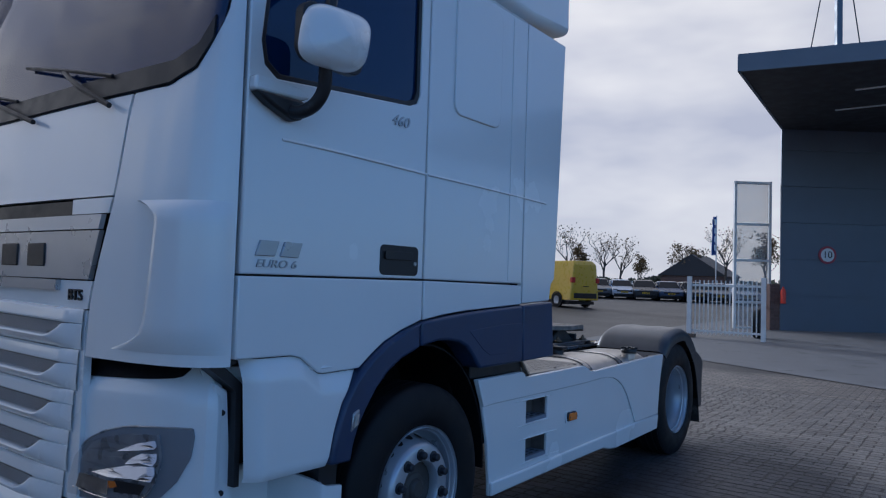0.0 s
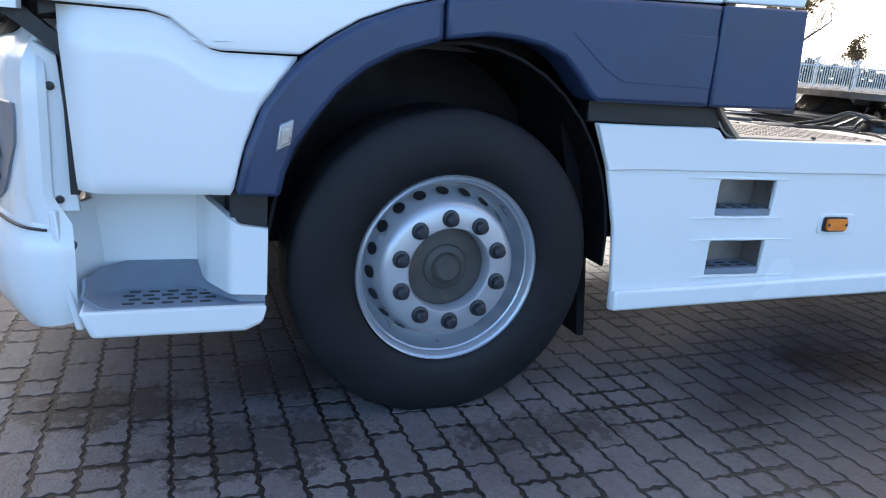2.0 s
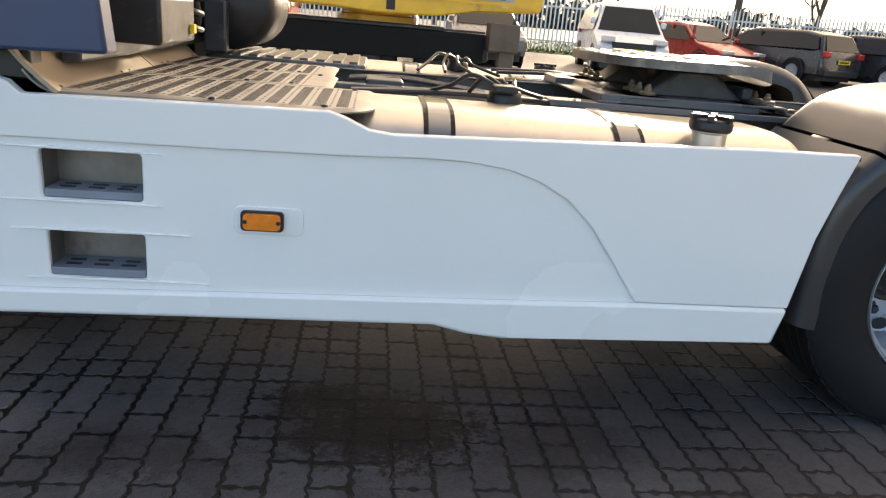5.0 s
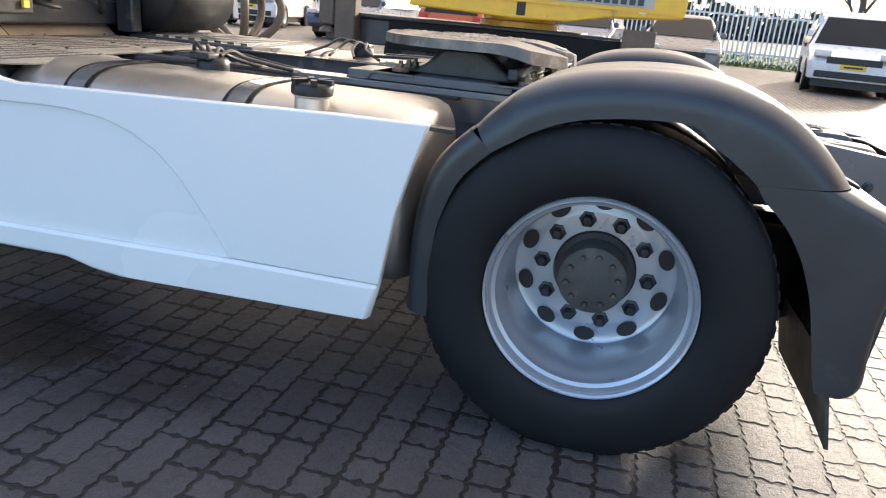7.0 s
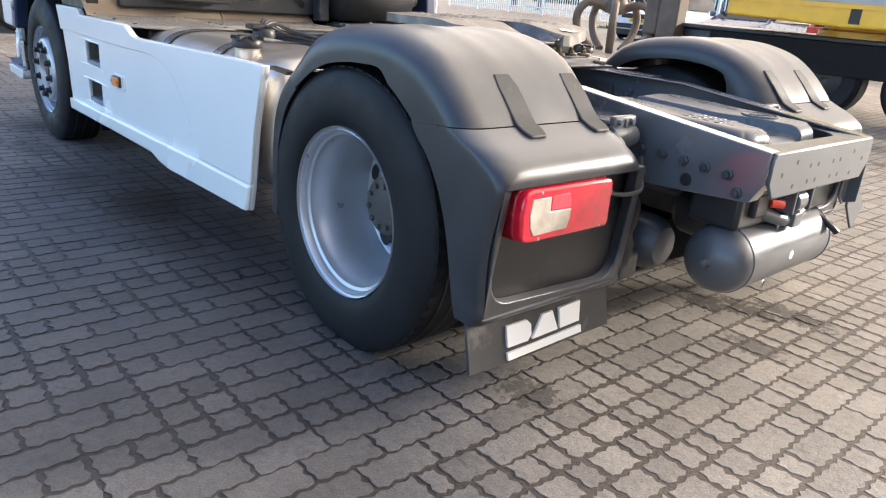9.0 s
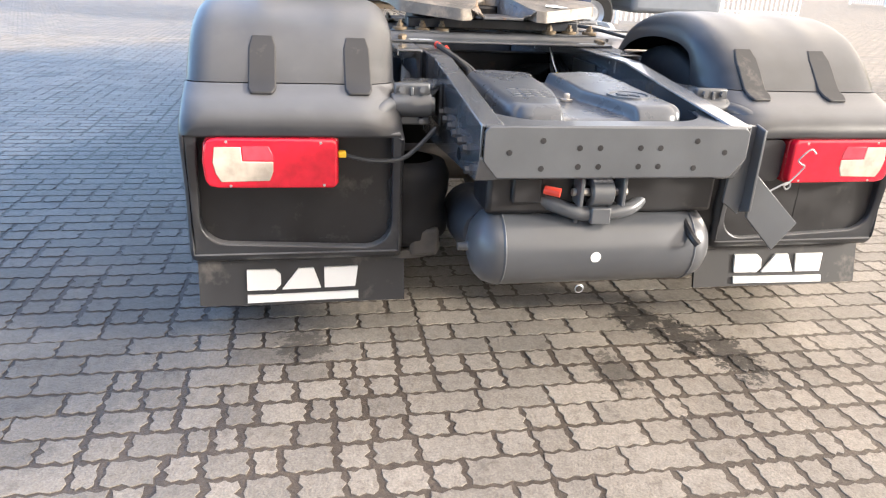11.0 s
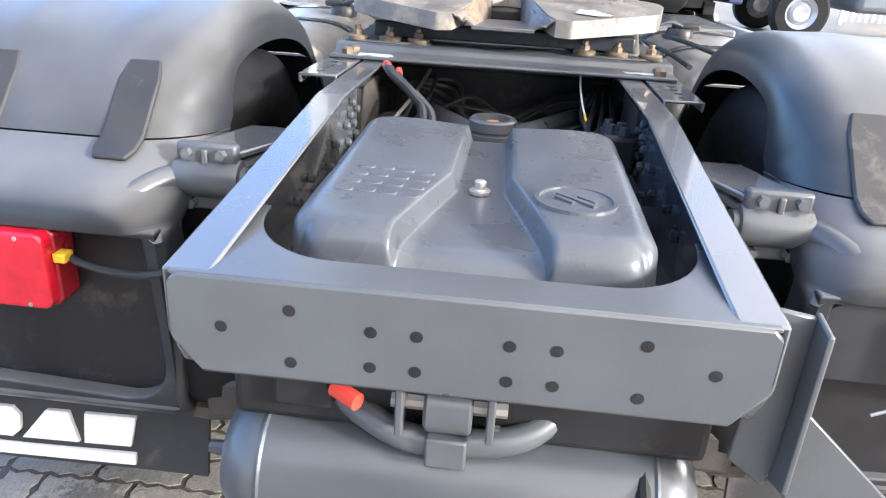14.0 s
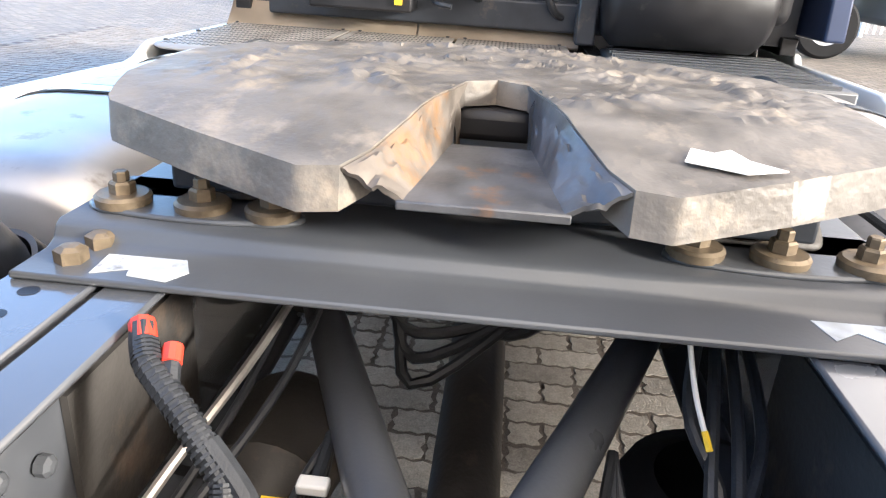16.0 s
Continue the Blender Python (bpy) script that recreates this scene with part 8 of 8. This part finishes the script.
WALL = Matrix.Translation((BX, BY, gz(BX, BY))) @ Matrix.Rotation(math.atan2(-0.8, 0.6), 4, "Z")     # x along the wall, y away from the yard


def building():
    base = part("wall_front", prism([(0.0, 0.25), (30, 0.25), (30, 12), (9.0, 12)], -0.2, 7.7, plane="xy"), CLAD)
    base.matrix_basis = WALL
    tagged(base, "grey metal clad office wall in wide horizontal panels", "wall", kind="structure")
    me = None
    for i in range(6):
        for k in range(4):
            if me is None:
                ob = part("panel", boxbm((0, 0.19, 0), (7.4, 0.25, 1.262)), CLAD, base, bevel=0.008)
                me = ob.data
                for m in ob.modifiers[:]:
                    ob.modifiers.remove(m)
            else:
                ob = new("panel", me)
                ob.parent = base
            ob.location = (k * 7.42, 0, 0.0 + i * 1.278 - 0.05)
    deck = [(16.5, 2.69), (17.2, -0.47), (20.9, -17.0), (44.0, -17.0), (24.2, 3.15)]
    roof = tagged(part("canopy", prism(deck, 7.25, 7.34, plane="xy"), SOFFIT), "dark flat canopy over the entrance with blue-grey fascia", "canopy", kind="structure")
    for a, b in ((deck[0], deck[2]), (deck[0], deck[4])):
        d = (Vector(b) - Vector(a)).normalized()
        n = Vector((d.y, -d.x)) if b == deck[2] else Vector((-d.y, d.x))
        n = -n if n.dot(Vector((25, -6)) - Vector(a)) > 0 else n
        q = [Vector(a) - d * 0.06, Vector(b), Vector(b) + n * 0.07, Vector(a) - d * 0.06 + n * 0.07]
        part("fascia", prism([tuple(v) for v in q], 7.22, 7.68, plane="xy"), FASCIA, roof)
    part("canopy_roof", prism([(x + 0.02, y) for x, y in deck], 7.6, 7.66, plane="xy"), SOFFIT, roof)
    for k in (0.35, 0.65):
        p = Vector(deck[1]).lerp(Vector((24.6, 2.2)), k)
        part("soffit_lamp", boxbm((p.x, p.y - 5, 7.225), (p.x + 0.12, p.y, 7.249)), STICKER, roof)
    mast = part("roof_mast", boxbm((0.6, -2.2, 7.1), (0.78, -2.05, 14)), FASCIA)
    mast.matrix_basis = WALL
    tagged(mast, "grey steel mast with stay wires on the canopy", "mast")
    for dx in (-1.1, 0.9):
        part("stay_wire", tube([(0.7 + dx, -2.1, 8.0), (0.7 + dx * 0.25, -2.1, 12.5)], 0.02, 6), STEELBLACK, mast)
    # glazed porch beside the corner
    porch = part("window_1", boxbm((-1.35, 0.9, 0), (-0.02, 0.98, 0.06)), FENCE)
    porch.matrix_basis = WALL
    tagged(porch, "tall white framed window bay beside the wall", "window", kind="structure")
    for x in (-1.35, -0.1):
        part("window_frame", boxbm((x, 0.86, 0.0), (x + 0.09, 0.98, 5.3)), FENCE, porch)
    for z in (0.9, 2.4, 3.7, 5.2):
        part("window_bar", boxbm((-1.35, 0.87, z), (-0.02, 0.97, z + 0.09)), FENCE, porch)
    for z0, z1 in ((0.1, 0.9), (1.0, 2.4), (2.5, 3.7), (3.8, 5.2)):
        part("pane", boxbm((-1.26, 0.91, z0), (-0.11, 0.925, z1)), glass("porch_glass_%d" % int(z0), (0.3, 0.33, 0.36), 0.05, 0.35), porch)
    # speed sign
    sign = part("speed_sign", lathe([(0.0, -0.01), (0.30, -0.01), (0.30, 0.02)], 36, (0, 0, 0)), material("sign_white", (0.75, 0.75, 0.74), 0.4, vary=0.03))
    sign.matrix_basis = WALL @ Matrix.Translation((1.62, 0.16, 2.68))
    tagged(sign, "round white speed sign with dark red ring and 10", "sign")
    part("sign_ring", lathe([(0.235, -0.016), (0.3, -0.018), (0.31, -0.012), (0.31, 0.02)], 36), material("sign_red", (0.3, 0.03, 0.05), 0.4, vary=0.05), sign)
    words("sign_figures", "10", 0.34, Matrix.Translation((0, -0.014, 0)) @ Euler((radians(90), 0, 0)).to_matrix().to_4x4(), BLACK, sign, 0.003)
    ext = part("fire_extinguisher", lathe([(0.0, 0.0), (0.085, 0.0), (0.09, 0.02), (0.09, 0.42), (0.06, 0.5), (0.03, 0.52), (0.03, 0.58), (0, 0.58)], 18, (0, 0, 0), "z"), REDPLUG, soft=True)
    ext.matrix_basis = WALL @ Matrix.Translation((0.0, -0.02, 0.95))
    tagged(ext, "red fire extinguisher hanging at the wall corner", "extinguisher")
    part("hanger", boxbm((-0.05, 0.06, 0.3), (0.05, 0.2, 0.36)), STEELBLACK, ext)
    pier = part("brick_pier", boxbm((-0.33, 0.26, -0.1), (0.0, 0.6, 1.62)), BRICK)
    pier.matrix_basis = WALL
    tagged(pier, "dark brick pier at the wall foot", "pier", kind="structure")
    bme = None
    for row in range(14):
        for i in range(2):
            xx = -0.34 + 0.16 * i + (0.05 if row % 2 else 0)
            if bme is None:
                ob = part("brick", boxbm((0, 0.235, 0), (0.15, 0.27, 0.1)), BRICK, pier)
                bme = ob.data
            else:
                ob = new("brick", bme)
                ob.parent = pier
            ob.location = (xx, 0, row * 0.116)
    # concrete apron along the building
    def lay(u, v):
        a, b = Vector((14.6, 6.4)), Vector((9.2, -3.2))
        p = a.lerp(b, u) + (Vector((30, 6.4)) - a).lerp(Vector((30, -14)) - b, u) * v
        return Vector((p.x, p.y, gz(p.x, p.y) + 0.012))
    tagged(part("pavement", grid(lay, 12, 12), CONC), "pale concrete strip before the office", "pavement", kind="structure")


building()


def gate():
    g = thing("steel_gate", "white painted steel bar gate standing closed", "gate", at=(18.3, 4.5, gz(18.3, 4.5)))
    g.rotation_euler = (0, 0, math.atan2(-2.0, 0.15))
    for x in (0.0, 2.0):
        part("gate_post", boxbm((x - 0.06, -0.06, 0), (x + 0.06, 0.06, 1.78)), FENCE, g)
    for z in (0.18, 1.5):
        part("gate_rail", boxbm((0.06, -0.025, z), (1.94, 0.025, z + 0.06)), FENCE, g)
    for i in range(15):
        x = 0.17 + 0.118 * i
        part("gate_bar", boxbm((x - 0.016, -0.012, 0.12), (x + 0.016, 0.012, 1.68)), FENCE, g)
    part("foot_block", boxbm((-0.16, -0.16, 0), (0.16, 0.16, 0.12)), DIRTYSTEEL, g)
    tw = thing("old_tyre", "old black tyre leaning by the gate", "tyre", at=(19.6, 2.9, gz(19.6, 2.9)))
    part("tread", lathe([(0.22, -0.1), (0.4, -0.11), (0.43, -0.06), (0.43, 0.06), (0.4, 0.11), (0.22, 0.1)], 24, (0, 0, 0.43)), RUBBER, tw, soft=True)


gate()
FLAG = material("blue_flag_cloth", (0.03, 0.07, 0.26), 0.7, vary=0.1, scale=3)


def flag(x, y, h, label):
    f = thing("flag_banner", label, "flag", "company flags", (x, y, gz(x, y)))
    part("flag_pole", tube([(0, 0, 0), (0, 0, h)], 0.05, 8), FENCE, f)
    def cloth(u, v):
        return Vector((-0.06 - 1.15 * u, 0.06 * math.sin(5 * u + 3 * v), h - 0.1 - 3.4 * v - 0.1 * u))
    cl = part("cloth", thicken(grid(cloth, 10, 18), 0.01), FLAG, f, "blue cloth with plain white marks", soft=True)
    for k in range(4):
        part("cloth_mark", boxbm((-0.95, -0.1, h - 0.9 - 0.75 * k), (-0.35, -0.085, h - 0.4 - 0.75 * k)), STICKER, cl)
        part("cloth_mark", boxbm((-0.95, 0.085, h - 0.9 - 0.75 * k), (-0.35, 0.1, h - 0.4 - 0.75 * k)), STICKER, cl)


flag(44.9, 23.2, 8.4, "blue flag banner with white marks on a white pole")
flag(62.0, 16.0, 7.4, "blue flag banner far off above the car park")


# ---- trees and distance ----
BARK = material("grey_bark", (0.09, 0.075, 0.06), 0.9, vary=0.3, scale=8, bump=0.4, bump_scale=40)
LEAF = material("autumn_leaf", (0.2, 0.13, 0.05), 0.7, vary=0.3, scale=3, random_each=0.4)
DARKLEAF = material("dark_evergreen_leaf", (0.03, 0.04, 0.02), 0.8, vary=0.3, scale=3, random_each=0.4)


def tree(seed, h, leafy, mat, spread=1.0):
    """A tree: tapered trunk, limbs, twigs and loose leaves."""
    rnd = random.Random(seed)
    t = thing("tree", "bare winter tree with a few brown leaves" if leafy < 900 else "autumn tree with thin brown leaves", "tree", "trees round the yard")
    bm = bmesh.new()
    tips = []
    def limb(p, d, length, r, depth):
        segs = 3
        pts = [p]
        for i in range(segs):
            d = (d + Vector((rnd.uniform(-0.2, 0.2), rnd.uniform(-0.2, 0.2), rnd.uniform(-0.05, 0.2)))).normalized()
            pts.append(pts[-1] + d * length / segs)
        rings = []
        n = 6 if depth == 0 else (4 if depth < 3 else 3)
        for i, q in enumerate(pts):
            a = d.orthogonal().normalized()
            b = d.cross(a)
            rr = r * (1 - 0.45 * i / segs)
            rings.append([bm.verts.new(q + rr * (math.cos(2 * math.pi * k / n) * a + math.sin(2 * math.pi * k / n) * b)) for k in range(n)])
        for x, y in zip(rings, rings[1:]):
            for k in range(n):
                bm.faces.new((x[k], x[(k + 1) % n], y[(k + 1) % n], y[k]))
        if depth >= 4:
            tips.append(pts[-1])
            return
        for _ in range(4 if depth < 2 else 3):
            k = rnd.uniform(0.35, 1.0)
            i = min(segs - 1, int(k * segs))
            q = pts[i].lerp(pts[i + 1], k * segs - i)
            side = Vector((rnd.uniform(-1, 1), rnd.uniform(-1, 1), rnd.uniform(0.1, 0.9))).normalized()
            limb(q, (d * 0.5 + side * 0.75 * spread).normalized(), length * rnd.uniform(0.5, 0.72), r * 0.45, depth + 1)
    limb(Vector((0, 0, 0)), Vector((0, 0, 1)), h * 0.45, h * 0.022, 0)
    part("trunk", bm, BARK, t, soft=True)
    bm = bmesh.new()
    for _ in range(leafy):
        q = rnd.choice(tips) + Vector((rnd.gauss(0, 0.3), rnd.gauss(0, 0.3), rnd.gauss(0, 0.25)))
        a = Vector((rnd.uniform(-1, 1), rnd.uniform(-1, 1), rnd.uniform(-1, 1))).normalized() * rnd.uniform(0.06, 0.14)
        b = a.orthogonal() * 0.8
        bm.faces.new([bm.verts.new(q + v) for v in (-a, b, a, -b)])
    part("crown", bm, mat, t, "thin brown leaves")
    return t


def woods():
    kinds = [tree(3, 8.5, 900, LEAF), tree(8, 9.5, 250, LEAF), tree(15, 7.5, 1300, LEAF), tree(21, 8.0, 120, LEAF)]
    rnd = random.Random(5)
    spots = [(-12 + 6.1 * i + rnd.uniform(-1.5, 1.5), 33 + rnd.uniform(0, 7)) for i in range(10)] + [(50 + 6 * i, 40 - 3.2 * i + rnd.uniform(-2, 2)) for i in range(5)]
    spots += [(95 + rnd.uniform(-6, 6), 62 - 6.2 * i) for i in range(10)] + [(-34 + 5 * i, 38 + rnd.uniform(-2, 4)) for i in range(4)]
    for i, (x, y) in enumerate(spots):
        k = kinds[i % 4]
        s = rnd.uniform(0.85, 1.25) * (0.95 if x > 80 else 0.72 if x > 44 else 1)
        m = Matrix.Translation((x, y, gz(x, y) - 0.05)) @ Matrix.Rotation(rnd.uniform(0, 6.28), 4, "Z") @ Matrix.Scale(s, 4)
        if i < 4:
            k.matrix_basis = m
        else:
            copy_thing(k, Matrix.Translation(m.translation) @ m.to_3x3().normalized().to_4x4()).scale = (s, s, s)
    # hedge and far wood
    bm = bmesh.new()
    for _ in range(16000):
        a = rnd.random()
        if a < 0.55:
            x, y, top = rnd.uniform(70, 112), rnd.uniform(-10, 70), 2.6
            x = 112 - 0.2 * y + rnd.uniform(-3, 3)
        else:
            x, y, top = rnd.uniform(-60, 112), 72 + rnd.uniform(-3, 3), 3.2
        z = gz(x, y) + rnd.random() ** 1.3 * top * (0.7 + 0.6 * noise.noise(Vector((x * 0.11, y * 0.11, 0))))
        q = Vector((x, y, z))
        d = Vector((rnd.uniform(-1, 1), rnd.uniform(-1, 1), rnd.uniform(-1, 1))).normalized() * rnd.uniform(0.3, 0.6)
        e = d.orthogonal() * 0.9
        bm.faces.new([bm.verts.new(q + v) for v in (-d, e, d, -e)])
    tagged(part("far_hedge", bm, DARKLEAF), "dark hedges and undergrowth far off", "hedge", kind="stuff")
    # two far houses
    for x, y, w in ((104, 30, 9), (108, 12, 7)):
        hs = thing("far_house", "dark roofed house beyond the car park", "house", "far houses", (x, y, gz(x, y)))
        part("wall", boxbm((-4, -w / 2, 0), (4, w / 2, 2.6)), BRICK, hs)
        part("roof", prism([(-w / 2 - 0.4, 2.5), (w / 2 + 0.4, 2.5), (0, 5.6)], -4.3, 4.3, plane="yz"), SOFFIT, hs)
        part("chimney", boxbm((-0.4, 0.6, 4.4), (0.3, 1.2, 6.1)), BRICK, hs)


woods()

# ---- paving blocks ----
BL, BW = 0.225, 0.1125
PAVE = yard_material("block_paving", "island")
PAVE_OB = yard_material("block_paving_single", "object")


def block_outline(length, rnd):
    """Interlocking block: finely toothed long edges, wavy ends. Length along y, width along x."""
    h, w = length / 2 - 0.0068, BW / 2 - 0.0066
    n = max(4, int(round(length / (BL / 8))))
    ys = [-h + 2 * h * i / n for i in range(n + 1)]
    def zig(i):
        return (0.0046 if i % 2 else -0.0046) + rnd.uniform(-0.002, 0.002)
    right = [(w + zig(i), y) for i, y in enumerate(ys)]
    left = [(-w + zig(i), y) for i, y in enumerate(ys)]
    k = rnd.choice((-1, 1)) * rnd.uniform(0.004, 0.009)
    top_end = [(0.45 * w, h + k * 0.8), (0.0, h - k), (-0.45 * w, h + k * 0.6)]
    low_end = [(-0.45 * w, -h + k * 0.8), (0.0, -h - k), (0.45 * w, -h + k * 0.6)]
    return right + top_end + left[::-1] + low_end


def block_geometry(length, rnd, broken=0.0):
    """A block with worn edges; a broken piece has an uneven outline and knocked corners."""
    pts = block_outline(length, rnd)
    if broken:
        h = length / 2
        pts = [(x * (0.97 - broken * 6 * max(0, abs(y) / h - 0.6) - rnd.uniform(0, broken * 3)), y * (0.98 - rnd.uniform(0, broken * 7))) for x, y in pts]
    wear = [1 - rnd.uniform(0.008, 0.03) for _ in pts]
    topv = [(x * k, y * (1 - (1 - k) * 0.5), 0.0) for (x, y), k in zip(pts, wear)]
    mid = [(x, y, -0.0003) for x, y in pts]
    n = len(pts)
    verts = topv + mid + [(x, y, -0.02) for x, y in pts]
    faces = [tuple(range(n))]
    for r in range(2):
        faces += [(r * n + (i + 1) % n, r * n + i, (r + 1) * n + i, (r + 1) * n + (i + 1) % n)[::-1] for i in range(n)]
    return verts, faces


def paving():
    rnd = random.Random(77)
    kinds = {k: [block_geometry(BL * k, rnd, 0.0 if k == 1 else 0.015 + 0.012 * (k < 0.5)) for _ in range(12)] for k in (1, 0.33, 0.42, 0.5, 0.58, 0.67)}
    single = {k: [] for k in kinds}
    for k, geos in kinds.items():
        for v, f in geos:
            me = bpy.data.meshes.new("paving_block")
            me.from_pydata(v, [], f)
            me.materials.append(PAVE_OB)
            single[k].append(me)
    V, F = [], []
    count = 0
    x0, x1, y0, y1 = PAVED
    for row in range(int((x1 - x0) / BW)):
        x = x0 + (row + 0.5) * BW
        y = y0 + (0.5 * BL if row % 2 else 0) + BL / 2
        while y < y1 - BL / 2:
            worn = x > 4.6 and noise.noise(Vector((x * 0.9, y * 0.8, 5))) > -0.05 and -0.2 < y < 2.6
            half = rnd.random() < (0.9 if worn else 0.33)
            k = rnd.choice((0.33, 0.42, 0.5, 0.58, 0.67)) if worn else 0.5
            for sub, length in (((-BL * (1 - k) / 2, k), (BL * k / 2, round(1 - k, 2))) if half else ((0, 1),)):
                g = rnd.randrange(12)
                yy = y + sub
                a = rnd.gauss(0, 0.04 if half and worn else 0.012) + (0.02 * math.sin(x * 1.3 + y) if half else 0)
                z = rnd.gauss(0.0, 0.0004) + 0.0008 * noise.noise(Vector((x * 0.8, y * 0.8, 0)))
                tx, ty = rnd.gauss(0, 0.0022), rnd.gauss(0, 0.0022)
                dx, dy = rnd.gauss(0, 0.0012), rnd.gauss(0, 0.0015)
                if 4.95 < x < 6.1 and -0.1 < y < 2.4 and count < 300:
                    ob = new("paving_block", single[length][g])
                    ob.parent = ground
                    ob.location, ob.rotation_euler = (x + dx, yy + dy, z), (ty, -tx, a)
                    count += 1
                else:
                    b = len(V)
                    verts, faces = kinds[length][g]
                    c, s = math.cos(a), math.sin(a)
                    V += [(x + dx + c * px - s * py, yy + dy + s * px + c * py, z + pz + tx * px + ty * py) for px, py, pz in verts]
                    F += [tuple(b + i for i in f) for f in faces]
            y += BL
    me = bpy.data.meshes.new("paving_blocks")
    me.from_pydata(V, [], F)
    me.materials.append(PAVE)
    ob = new("paving_blocks", me)
    ob.parent = ground
    tagged(ob, kind="stuff")


paving()
